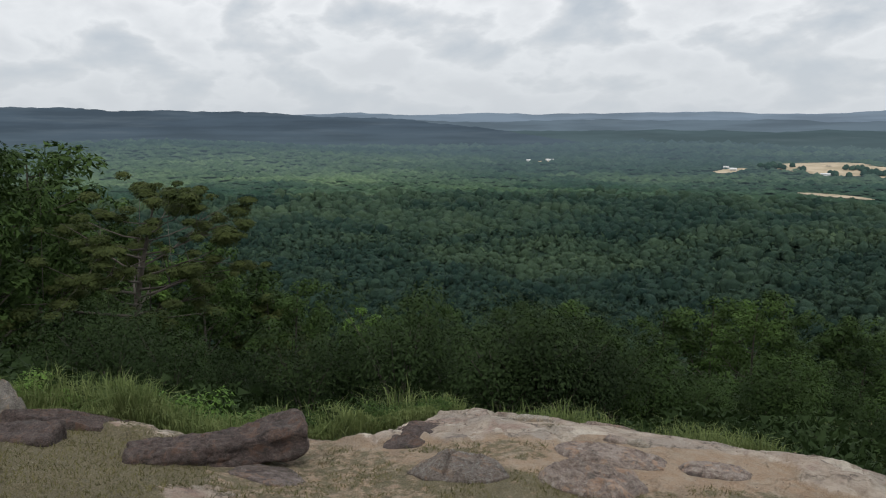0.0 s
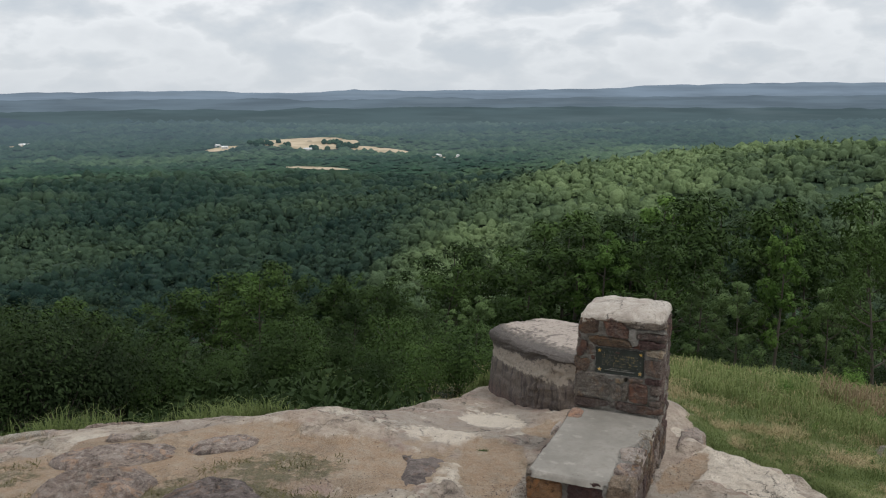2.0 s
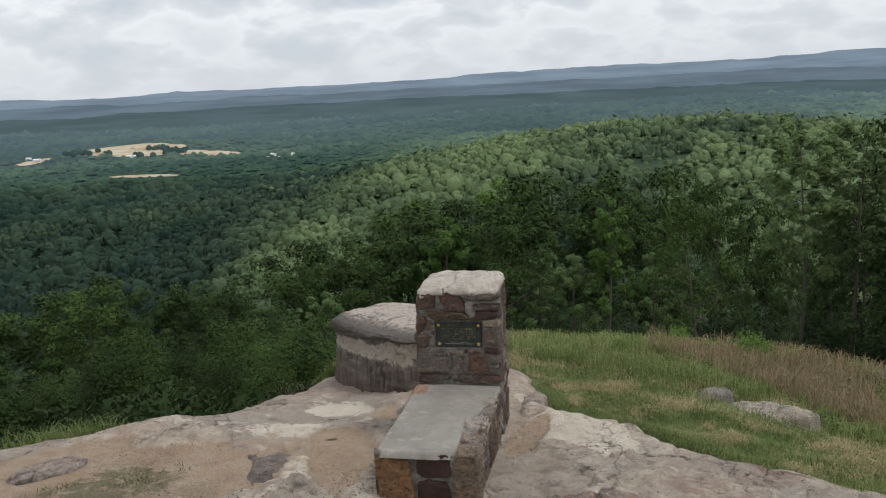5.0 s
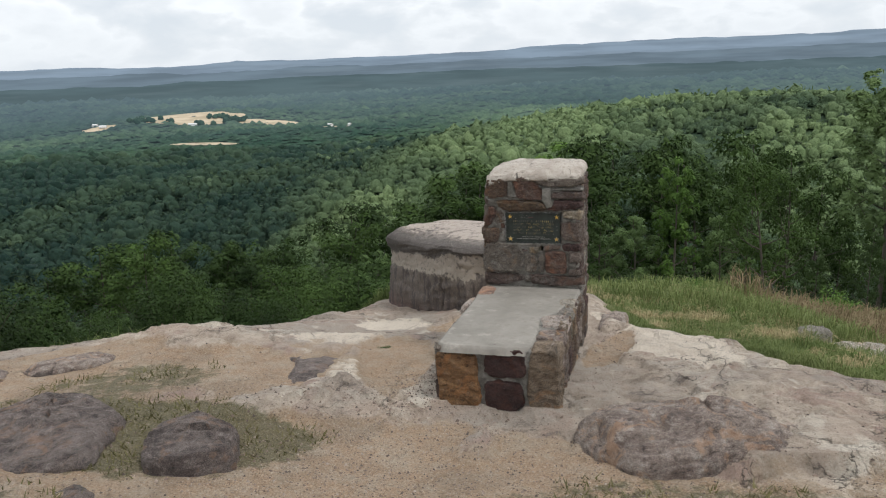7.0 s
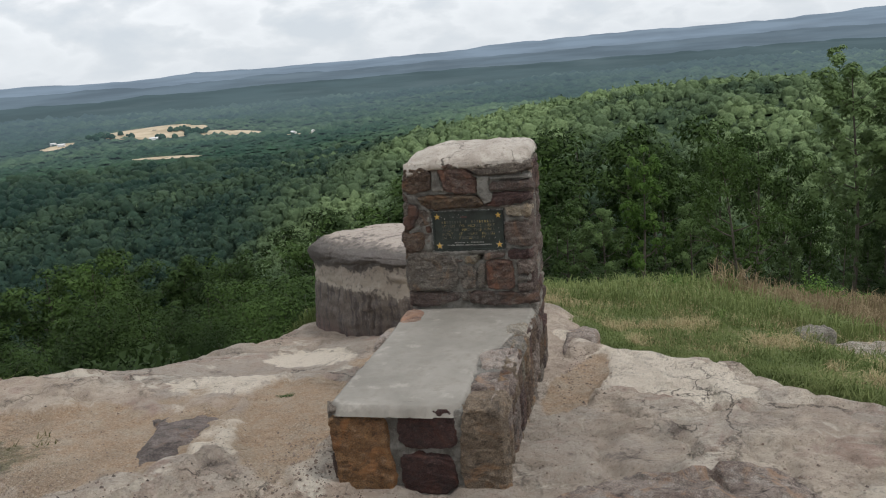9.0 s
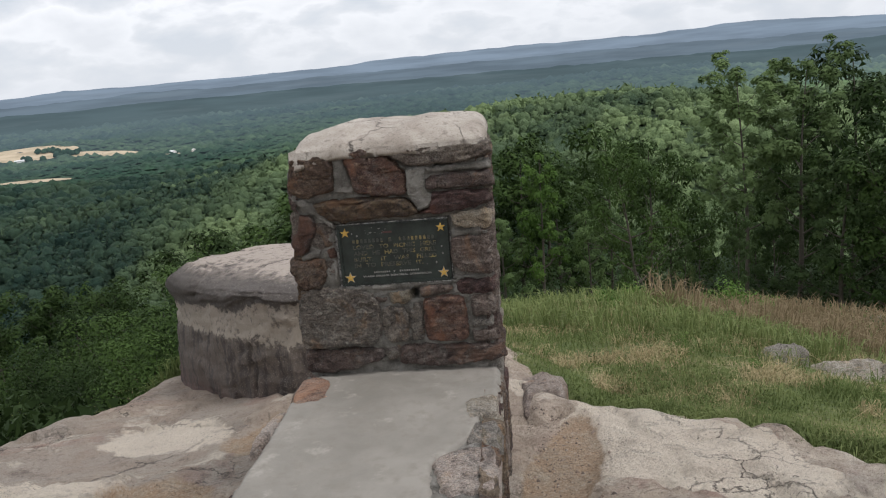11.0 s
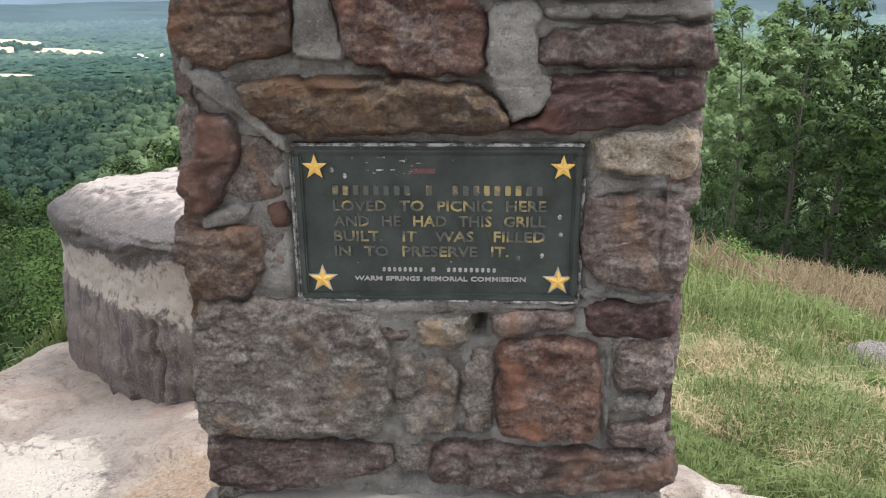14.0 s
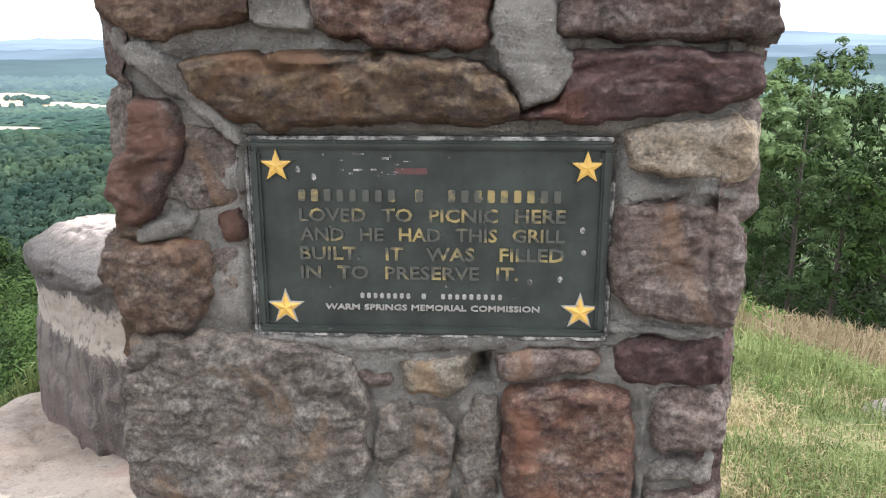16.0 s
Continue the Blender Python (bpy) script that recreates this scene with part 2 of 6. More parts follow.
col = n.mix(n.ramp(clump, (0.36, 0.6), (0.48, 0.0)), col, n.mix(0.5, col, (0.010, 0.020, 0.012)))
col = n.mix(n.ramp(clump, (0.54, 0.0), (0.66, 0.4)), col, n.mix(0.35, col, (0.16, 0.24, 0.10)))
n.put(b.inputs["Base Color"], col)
b.inputs["Roughness"].default_value = 0.85
b.inputs["Specular IOR Level"].default_value = 0.12
n.put(b.inputs["Normal"], n.bump(tuft, 1.0, 1.8))

EARTH, n, b = material("forest_floor")
p = place(n)
turf = n.add("ShaderNodeAttribute")
turf.attribute_name = "turf"
col = n.mix(n.noise(p, 1.6, 6), (0.012, 0.024, 0.010), (0.030, 0.045, 0.018))
fine = n.ramp(n.noise(p, 28, 6, 0.7), (0.38, 0.0), (0.62, 1.0))
lawn = n.mix(n.ramp(n.noise(p, 0.9, 5), (0.46, 0.0), (0.66, 1.0)), n.mix(fine, (0.045, 0.075, 0.016), (0.14, 0.17, 0.05)), n.mix(fine, (0.12, 0.095, 0.04), (0.31, 0.25, 0.13)))
col = n.mix(turf.outputs["Fac"], col, lawn)
n.put(b.inputs["Base Color"], col)
b.inputs["Roughness"].default_value = 0.95
n.put(b.inputs["Normal"], n.bump(n.noise(p, 9, 6), 0.7, 0.05))

# weathered sandstone with pink beds, black lichen and worn pale patches; the dirt in its hollows is sandy and orange
ROCK, n, b = material("weathered_sandstone")
p = place(n)
dirt = n.add("ShaderNodeAttribute")
dirt.attribute_name = "dirt"
moss = n.add("ShaderNodeAttribute")
moss.attribute_name = "moss"
worn = n.add("ShaderNodeAttribute")
worn.attribute_name = "pale"
g1, g2, g3 = n.noise(p, 0.9, 6, 0.6), n.noise(p, 6, 8, 0.7), n.noise(p, 75, 6, 0.75)
bend = n.add("ShaderNodeVectorMath")
n.put(bend.inputs[0], p)
n.put(bend.inputs[1], n.mix(1.0, (0, 0, 0), n.add("ShaderNodeTexNoise", Vector=p, Scale=1.6, Detail=6.0, Roughness=0.6).outputs["Color"]))
split = n.voronoi(bend.outputs[0], 0.85, "DISTANCE_TO_EDGE")
chip = n.voronoi(bend.outputs[0], 3.3, "DISTANCE_TO_EDGE")
crack = n.math("MAXIMUM", n.math("MULTIPLY", n.ramp(split, (0.003, 1.0), (0.013, 0.0)), n.ramp(n.noise(p, 0.8, 4), (0.46, 0.15), (0.58, 0.9))), n.math("MULTIPLY", n.ramp(chip, (0.004, 1.0), (0.03, 0.0)), n.ramp(n.noise(p, 1.1, 3), (0.50, 0.0), (0.62, 1.0))))
col = n.mix(n.ramp(g1, (0.36, 0.0), (0.60, 1.0)), (0.375, 0.290, 0.236), (0.49, 0.425, 0.355))
col = n.mix(n.ramp(n.noise(p, 0.55, 6, 0.62, 0.6), (0.47, 0.0), (0.55, 0.75)), col, n.mix(g2, (0.25, 0.215, 0.19), (0.40, 0.36, 0.32)))
col = n.mix(n.ramp(n.noise(p, 1.1, 6, 0.65, 0.8), (0.54, 0.0), (0.61, 0.8)), col, n.mix(g2, (0.22, 0.135, 0.11), (0.36, 0.25, 0.21)))
col = n.mix(n.ramp(g2, (0.44, 0.0), (0.60, 0.65)), col, (0.285, 0.225, 0.18))
col = n.mix(n.ramp(n.noise(p, 17, 7, 0.75), (0.36, 0.5), (0.45, 0.0)), col, (0.15, 0.115, 0.095))
col = n.mix(n.ramp(n.noise(p, 2.3, 7, 0.75), (0.565, 0.0), (0.64, 0.75)), col, (0.115, 0.092, 0.082))
col = n.mix(n.ramp(n.noise(p, 1.9, 6, 0.65, 0.5), (0.57, 0.0), (0.64, 0.8)), col, (0.58, 0.53, 0.46))
col = n.mix(n.ramp(n.math("ADD", worn.outputs["Fac"], n.math("MULTIPLY", n.math("SUBTRACT", g2, 0.5), 0.7)), (0.45, 0.0), (0.53, 0.85)), col, n.mix(g2, (0.53, 0.46, 0.385), (0.72, 0.65, 0.56)))
sand = n.mix(n.ramp(g3, (0.38, 0.0), (0.62, 1.0)), (0.245, 0.158, 0.100), (0.41, 0.300, 0.205))
sand = n.mix(n.ramp(g2, (0.45, 0.0), (0.65, 0.8)), sand, (0.37, 0.305, 0.235))
sand = n.mix(n.ramp(n.noise(p, 1.3, 5, 0.6, 0.5), (0.52, 0.0), (0.62, 0.5)), sand, (0.20, 0.15, 0.105))
sand = n.mix(n.ramp(n.voronoi(p, 48, "F1"), (0.16, 0.7), (0.34, 0.0)), sand, n.mix(n.noise(p, 31, 2), (0.17, 0.12, 0.09), (0.60, 0.54, 0.46)))
col = n.mix(n.math("MULTIPLY", crack, 0.85), col, (0.055, 0.045, 0.038))
col = n.mix(n.ramp(n.math("ADD", dirt.outputs["Fac"], n.math("MULTIPLY", n.math("SUBTRACT", g2, 0.5), 0.8)), (0.40, 0.0), (0.56, 1.0)), col, sand)
col = n.mix(1.0, col, (1.15, 1.14, 1.10), "MULTIPLY")
green = n.mix(n.ramp(g3, (0.38, 0.0), (0.62, 1.0)), (0.066, 0.064, 0.028), (0.168, 0.150, 0.070))
col = n.mix(n.ramp(n.math("ADD", moss.outputs["Fac"], n.math("MULTIPLY", n.math("SUBTRACT", n.noise(p, 9, 6, 0.7), 0.5), 1.1)), (0.48, 0.0), (0.66, 0.85)), col, green)
fleck = n.math("MULTIPLY", n.ramp(g3, (0.36, 0.8), (0.44, 0.0)), n.ramp(n.noise(p, 3.0, 4, 0.6), (0.42, 0.45), (0.60, 1.0)))
col = n.mix(fleck, col, (0.075, 0.062, 0.055))
col = n.mix(n.ramp(g3, (0.55, 0.0), (0.68, 0.45)), col, (0.52, 0.47, 0.41))
n.put(b.inputs["Base Color"], col)
b.inputs["Roughness"].default_value = 0.88
n.put(b.inputs["Normal"], n.bump(g3, 0.9, 0.018, n.bump(n.math("SUBTRACT", g2, n.math("MULTIPLY", crack, 0.5)), 1.0, 0.085)))


def stone_material(name, dark, light, spot, lichen=0.3, scale=1.0):
    """A building stone: two tones in beds and blotches, spots, and grey-white lichen."""
    m, n, b = material(name)
    p = place(n)
    shift = n.add("ShaderNodeVectorMath", **{})
    n.put(shift.inputs[0], p)
    n.put(shift.inputs[1], n.add("ShaderNodeCombineXYZ", X=n.math("MULTIPLY", n.add("ShaderNodeObjectInfo").outputs["Random"], 37.0)).outputs[0])
    q = shift.outputs[0]
    beds = n.add("ShaderNodeMapping", Vector=q, Scale=(0.80, 0.80, 1.55)).outputs[0]
    a, f, g = n.noise(q, 9 * scale, 6, 0.62, 0.4), n.noise(beds, 52 * scale, 10, 0.80, 0.1), n.noise(q, 150, 5, 0.75)
    col = n.mix(n.ramp(a, (0.36, 0.0), (0.64, 1.0)), dark, light)
    col = n.mix(n.ramp(f, (0.50, 0.0), (0.62, 0.9)), col, spot)
    col = n.mix(n.ramp(f, (0.37, 0.9), (0.475, 0.0)), col, tuple(0.28 * v for v in dark))
    col = n.mix(n.ramp(n.noise(q, 6, 5, 0.7, 0.8), (0.56, 0.0), (0.66, 0.65)), col, (0.045, 0.036, 0.033))
    col = n.mix(n.math("MULTIPLY", n.ramp(n.math("ADD", n.math("MULTIPLY", n.noise(q, 15, 6, 0.75), 0.7), n.math("MULTIPLY", g, 0.3)), (0.50, 0.0), (0.60, 1.0)), lichen), col, (0.40, 0.385, 0.345))
    grain = n.noise(q, 210, 6, 0.8)
    col = n.mix(1.0, col, n.ramp(g, (0.34, 0.50), (0.50, 1.0), (0.66, 1.45)), "MULTIPLY")
    col = n.mix(1.0, col, n.ramp(grain, (0.34, 0.48), (0.50, 0.80), (0.66, 1.15)), "MULTIPLY")
    pit = n.math("MULTIPLY", n.ramp(n.math("ADD", n.voronoi(q, 60, "F1"), n.math("MULTIPLY", n.noise(q, 90, 4, 0.7), 0.5)), (0.30, 1.0), (0.42, 0.0)), n.ramp(n.noise(q, 9, 5, 0.65), (0.50, 0.0), (0.60, 1.0)))
    col = n.mix(n.math("MULTIPLY", pit, 0.7), col, tuple(0.18 * v for v in dark))
    stain = n.math("MULTIPLY", n.ramp(n.noise(q, 4.5, 6, 0.7, 1.2), (0.54, 0.0), (0.62, 1.0)), 0.45)
    col = n.mix(stain, col, tuple(min(0.6, 1.25 * light[k] + 0.02) * (1.0, 0.72, 0.48)[k] for k in range(3)))
    n.put(b.inputs["Base Color"], col)
    b.inputs["Roughness"].default_value = 0.82
    n.put(b.inputs["Normal"], n.bump(n.math("SUBTRACT", n.math("ADD", g, n.math("MULTIPLY", grain, 0.6)), n.math("MULTIPLY", pit, 0.8)), 1.0, 0.008, n.bump(f, 1.0, 0.042)))
    return m


RUSSET = stone_material("russet_stone", (0.070, 0.042, 0.029), (0.155, 0.098, 0.058), (0.24, 0.17, 0.085), 0.15)
MAROON = stone_material("maroon_stone", (0.072, 0.034, 0.032), (0.145, 0.076, 0.066), (0.20, 0.125, 0.11), 0.12)
DEEPMAROON = stone_material("deep_maroon_stone", (0.048, 0.022, 0.021), (0.105, 0.044, 0.038), (0.14, 0.075, 0.062), 0.08)
DARKRED = stone_material("dark_red_stone", (0.080, 0.043, 0.036), (0.165, 0.100, 0.082), (0.21, 0.14, 0.115), 0.25)
RED = stone_material("red_stone", (0.125, 0.060, 0.047), (0.255, 0.140, 0.100), (0.33, 0.225, 0.15), 0.35)
BROWN = stone_material("brown_stone", (0.105, 0.062, 0.044), (0.215, 0.140, 0.098), (0.29, 0.205, 0.125), 0.25)
TAN = stone_material("tan_stone", (0.44, 0.335, 0.225), (0.60, 0.51, 0.39), (0.64, 0.57, 0.47), 0.10, 0.6)
TANGREY = stone_material("tan_grey_stone", (0.17, 0.13, 0.105), (0.31, 0.255, 0.205), (0.37, 0.325, 0.27), 0.35)
GREYBROWN = stone_material("grey_brown_stone", (0.165, 0.115, 0.092), (0.27, 0.205, 0.17), (0.33, 0.27, 0.23), 0.40)
GREY = stone_material("grey_stone", (0.140, 0.117, 0.098), (0.300, 0.258, 0.215), (0.36, 0.305, 0.25), 0.50)
DARKGREY = stone_material("dark_grey_stone", (0.085, 0.054, 0.045), (0.17, 0.115, 0.095), (0.24, 0.18, 0.15), 0.35)
PALEGREY = stone_material("pale_grey_stone", (0.28, 0.245, 0.21), (0.38, 0.345, 0.30), (0.43, 0.40, 0.36), 0.3)
LICHEN = stone_material("lichened_stone", (0.155, 0.115, 0.095), (0.27, 0.22, 0.185), (0.35, 0.31, 0.265), 0.75)
OCHREGREY = stone_material("ochre_grey_stone", (0.22, 0.175, 0.12), (0.32, 0.275, 0.205), (0.36, 0.33, 0.27), 0.35)
OCHRE = stone_material("ochre_stone", (0.27, 0.13, 0.05), (0.42, 0.235, 0.10), (0.42, 0.27, 0.16), 0.05, 0.45)
TANSTONE = stone_material("tan_brown_stone", (0.23, 0.165, 0.11), (0.36, 0.27, 0.185), (0.40, 0.32, 0.24), 0.12, 0.6)
PINK = stone_material("pink_stone", (0.52, 0.41, 0.345), (0.64, 0.55, 0.48), (0.60, 0.55, 0.50), 0.10, 0.8)
PALE = stone_material("pale_stone", (0.43, 0.36, 0.27), (0.56, 0.50, 0.42), (0.60, 0.57, 0.51), 0.10, 0.8)
ORANGE = stone_material("orange_stone", (0.34, 0.180, 0.125), (0.47, 0.305, 0.225), (0.52, 0.41, 0.33), 0.05, 0.5)
BOULDER, n, b = material("bedded_boulder")
p = n.add("ShaderNodeTexCoord").outputs["Object"]
a, f, g = n.noise(p, 2.6, 7, 0.65, 0.4), n.noise(p, 17, 7, 0.7), n.noise(p, 110, 5, 0.7)
streak = n.noise(n.add("ShaderNodeMapping", Vector=p, Scale=(1.0, 1.0, 0.16)).outputs[0], 11, 6, 0.65)
layer = n.add("ShaderNodeAttribute")
layer.attribute_name = "bed"
height = n.math("ADD", layer.outputs["Fac"], n.math("ADD", n.math("MULTIPLY", n.math("SUBTRACT", a, 0.5), 0.22), n.math("MULTIPLY", n.math("SUBTRACT", f, 0.5), 0.16)))
col = n.mix(n.ramp(a, (0.36, 0.0), (0.64, 1.0)), (0.20, 0.155, 0.125), (0.33, 0.28, 0.235))
# tone by height: dark foot, pale belt, dark lip, paler top
bed = n.ramp(height, (0.0, (0.125, 0.070, 0.060)), (0.20, (0.115, 0.090, 0.076)), (0.475, (0.14, 0.115, 0.096)), (0.49, (0.38, 0.33, 0.27)), (0.635, (0.33, 0.285, 0.235)), (0.655, (0.050, 0.043, 0.038)), (0.92, (0.078, 0.067, 0.060)), (0.975, (0.20, 0.17, 0.147)), (1.03, (0.40, 0.34, 0.29)))
col = n.mix(0.92, col, bed)
col = n.mix(n.math("MULTIPLY", n.ramp(streak, (0.48, 0.0), (0.58, 0.85)), n.ramp(height, (0.46, 1.0), (0.50, 0.0))), col, (0.055, 0.045, 0.042))
col = n.mix(n.ramp(f, (0.36, 0.7), (0.47, 0.0)), col, (0.07, 0.058, 0.052))
col = n.mix(n.ramp(g, (0.56, 0.0), (0.66, 0.45)), col, (0.50, 0.45, 0.40))
n.put(b.inputs["Base Color"], col)
b.inputs["Roughness"].default_value = 0.85
n.put(b.inputs["Normal"], n.bump(g, 0.6, 0.008, n.bump(f, 0.9, 0.04)))
DARKPURPLE = stone_material("dark_purple_stone", (0.062, 0.042, 0.037), (0.135, 0.094, 0.080), (0.215, 0.16, 0.14), 0.15, 0.5)
ROCKPALE = stone_material("pale_pink_rock", (0.21, 0.150, 0.125), (0.43, 0.345, 0.29), (0.55, 0.48, 0.42), 0.15, 0.3)
PURPLE = stone_material("purple_grey_stone", (0.105, 0.078, 0.070), (0.245, 0.195, 0.172), (0.33, 0.275, 0.25), 0.15, 0.25)

MORTAR, n, b = material("rough_mortar")
p = place(n)
a, f, g = n.noise(p, 11, 6, 0.65), n.noise(p, 50, 6, 0.7), n.noise(p, 240, 4, 0.7)
col = n.mix(n.ramp(a, (0.38, 0.0), (0.62, 1.0)), (0.135, 0.125, 0.108), (0.31, 0.295, 0.265))
col = n.mix(n.ramp(f, (0.30, 0.7), (0.47, 0.0)), col, (0.08, 0.07, 0.06))
col = n.mix(n.ramp(g, (0.56, 0.0), (0.70, 0.6)), col, (0.50, 0.47, 0.43))
n.put(b.inputs["Base Color"], col)
b.inputs["Roughness"].default_value = 0.9
n.put(b.inputs["Normal"], n.bump(g, 0.8, 0.006, n.bump(f, 1.0, 0.028)))

CEMENT, n, b = material("trowelled_cement")
p = place(n)
a, f, g = n.noise(p, 3.0, 6, 0.6, 0.3), n.noise(p, 22, 6, 0.65), n.noise(p, 260, 4, 0.7)
col = n.mix(n.ramp(a, (0.36, 0.0), (0.64, 1.0)), (0.178, 0.164, 0.141), (0.250, 0.231, 0.202))
col = n.mix(n.ramp(f, (0.50, 0.0), (0.66, 0.6)), col, (0.185, 0.165, 0.138))
col = n.mix(n.ramp(n.noise(p, 7, 6, 0.7), (0.57, 0.0), (0.66, 0.6)), col, (0.34, 0.315, 0.275))
col = n.mix(n.ramp(n.voronoi(p, 75, "F1"), (0.05, 0.6), (0.12, 0.0)), col, (0.13, 0.115, 0.10))
n.put(b.inputs["Base Color"], col)
b.inputs["Roughness"].default_value = 0.75
n.put(b.inputs["Normal"], n.bump(g, 0.3, 0.002, n.bump(f, 0.3, 0.006)))

CAPCEMENT, n, b = material("weathered_cement")
p = place(n)
a, f, g = n.noise(p, 5.0, 7, 0.65, 0.3), n.noise(p, 30, 7, 0.7), n.noise(p, 190, 4, 0.7)
col = n.mix(n.ramp(a, (0.38, 0.0), (0.62, 1.0)), (0.33, 0.285, 0.24), (0.47, 0.425, 0.37))
col = n.mix(n.ramp(f, (0.35, 0.7), (0.46, 0.0)), col, (0.17, 0.14, 0.115))
col = n.mix(n.ramp(g, (0.36, 0.7), (0.46, 0.0)), col, (0.17, 0.145, 0.12))
warped = n.add("ShaderNodeVectorMath")
n.put(warped.inputs[0], p)
n.put(warped.inputs[1], n.mix(0.25, (0, 0, 0), n.add("ShaderNodeTexNoise", Vector=p, Scale=7.0, Detail=5.0).outputs["Color"]))
split = n.ramp(n.voronoi(warped.outputs[0], 4.5, "DISTANCE_TO_EDGE"), (0.004, 1.0), (0.022, 0.0))
split = n.math("MULTIPLY", split, n.ramp(n.noise(p, 3.0, 3), (0.46, 0.0), (0.56, 1.0)))
col = n.mix(n.math("MULTIPLY", split, 0.8), col, (0.06, 0.05, 0.043))
n.put(b.inputs["Base Color"], col)
b.inputs["Roughness"].default_value = 0.85
n.put(b.inputs["Normal"], n.bump(g, 0.7, 0.004, n.bump(n.math("SUBTRACT", f, split), 0.9, 0.012)))

BRONZE, n, b = material("painted_bronze")
p = place(n)
a, f = n.noise(p, 14, 6, 0.65), n.noise(p, 130, 5, 0.7)
col = n.mix(n.ramp(a, (0.35, 0.0), (0.65, 1.0)), (0.015, 0.021, 0.018), (0.038, 0.049, 0.043))
col = n.mix(n.ramp(n.noise(p, 70, 4, 0.6), (0.70, 0.0), (0.76, 0.7)), col, (0.34, 0.34, 0.32))
n.put(b.inputs["Base Color"], col)
b.inputs["Metallic"].default_value = 0.25
b.inputs["Roughness"].default_value = 0.5
n.put(b.inputs["Normal"], n.bump(f, 0.35, 0.001, n.bump(a, 0.3, 0.004)))

WORN, n, b = material("chipped_grey_edge")
p = place(n)
n.put(b.inputs["Base Color"], n.mix(n.ramp(n.noise(p, 60, 6, 0.7), (0.46, 0.0), (0.58, 1.0)), (0.05, 0.05, 0.047), (0.40, 0.39, 0.37)))
b.inputs["Roughness"].default_value = 0.6

GOLD, n, b = material("gold_paint")
p = place(n)
n.put(b.inputs["Base Color"], n.mix(n.ramp(n.noise(p, 160, 5, 0.7), (0.60, 0.0), (0.68, 1.0)), (0.56, 0.35, 0.07), (0.30, 0.17, 0.07)))
b.inputs["Roughness"].default_value = 0.5

LETTER, n, b = material("worn_gold_letters")
p = place(n)
n.put(b.inputs["Base Color"], n.mix(n.ramp(n.noise(p, 26, 3, 0.6), (0.50, 0.0), (0.60, 1.0)), (0.075, 0.080, 0.070), (0.29, 0.235, 0.10)))
b.inputs["Metallic"].default_value = 0.3
b.inputs["Roughness"].default_value = 0.45

STEEL, n, b = material("bare_grey_metal")
n.put(b.inputs["Base Color"], n.mix(n.noise(place(n), 120, 4), (0.22, 0.22, 0.21), (0.48, 0.47, 0.45)))
b.inputs["Metallic"].default_value = 0.5
b.inputs["Roughness"].default_value = 0.45

REDPAINT, n, b = material("faded_red_paint")
n.put(b.inputs["Base Color"], n.mix(n.noise(place(n), 150, 5), (0.035, 0.035, 0.032), (0.14, 0.035, 0.035)))
b.inputs["Roughness"].default_value = 0.55

STRAW, n, b = material("harvested_field")
p = place(n)
n.put(b.inputs["Base Color"], n.mix(n.ramp(n.noise(p, 0.022, 6), (0.38, 0.0), (0.62, 1.0)), (0.33, 0.27, 0.18), (0.48, 0.395, 0.28)))
b.inputs["Roughness"].default_value = 0.95
WHITE, n, b = material("weathered_white_paint")
n.put(b.inputs["Base Color"], n.mix(n.noise(place(n), 0.4, 3), (0.55, 0.56, 0.57), (0.80, 0.80, 0.79)))
PEBBLE, n, b = material("mixed_gravel")
n.put(b.inputs["Base Color"], n.ramp(n.add("ShaderNodeNewGeometry").outputs["Random Per Island"], (0.0, (0.06, 0.045, 0.038)), (0.45, (0.15, 0.105, 0.08)), (0.85, (0.24, 0.185, 0.145)), (1.0, (0.38, 0.32, 0.27))))
b.inputs["Roughness"].default_value = 0.85


# the woods so far off that they are a backdrop: haze is put into their material as a glow
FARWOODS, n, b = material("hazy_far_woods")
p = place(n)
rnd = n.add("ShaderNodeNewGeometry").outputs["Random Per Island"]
sunlit = n.add("ShaderNodeAttribute")
sunlit.attribute_name = "sunlit"
haze_glow = n.add("ShaderNodeAttribute")
haze_glow.attribute_name = "haze_glow"
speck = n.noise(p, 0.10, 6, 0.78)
col = n.mix(sunlit.outputs["Fac"], n.mix(rnd, (0.015, 0.041, 0.028), (0.034, 0.074, 0.050)), n.mix(rnd, (0.085, 0.145, 0.066), (0.155, 0.225, 0.110)))
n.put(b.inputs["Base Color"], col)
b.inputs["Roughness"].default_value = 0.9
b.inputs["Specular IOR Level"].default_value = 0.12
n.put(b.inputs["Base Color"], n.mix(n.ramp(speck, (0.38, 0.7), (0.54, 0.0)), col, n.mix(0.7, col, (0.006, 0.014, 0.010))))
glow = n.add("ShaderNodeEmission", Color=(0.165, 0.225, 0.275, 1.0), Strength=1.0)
veil = n.add("ShaderNodeMixShader", Fac=haze_glow.outputs["Fac"])
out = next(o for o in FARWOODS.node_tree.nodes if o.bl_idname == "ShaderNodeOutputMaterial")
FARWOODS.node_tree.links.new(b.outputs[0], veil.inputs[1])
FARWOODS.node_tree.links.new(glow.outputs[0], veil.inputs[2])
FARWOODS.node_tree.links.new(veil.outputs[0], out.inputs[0])

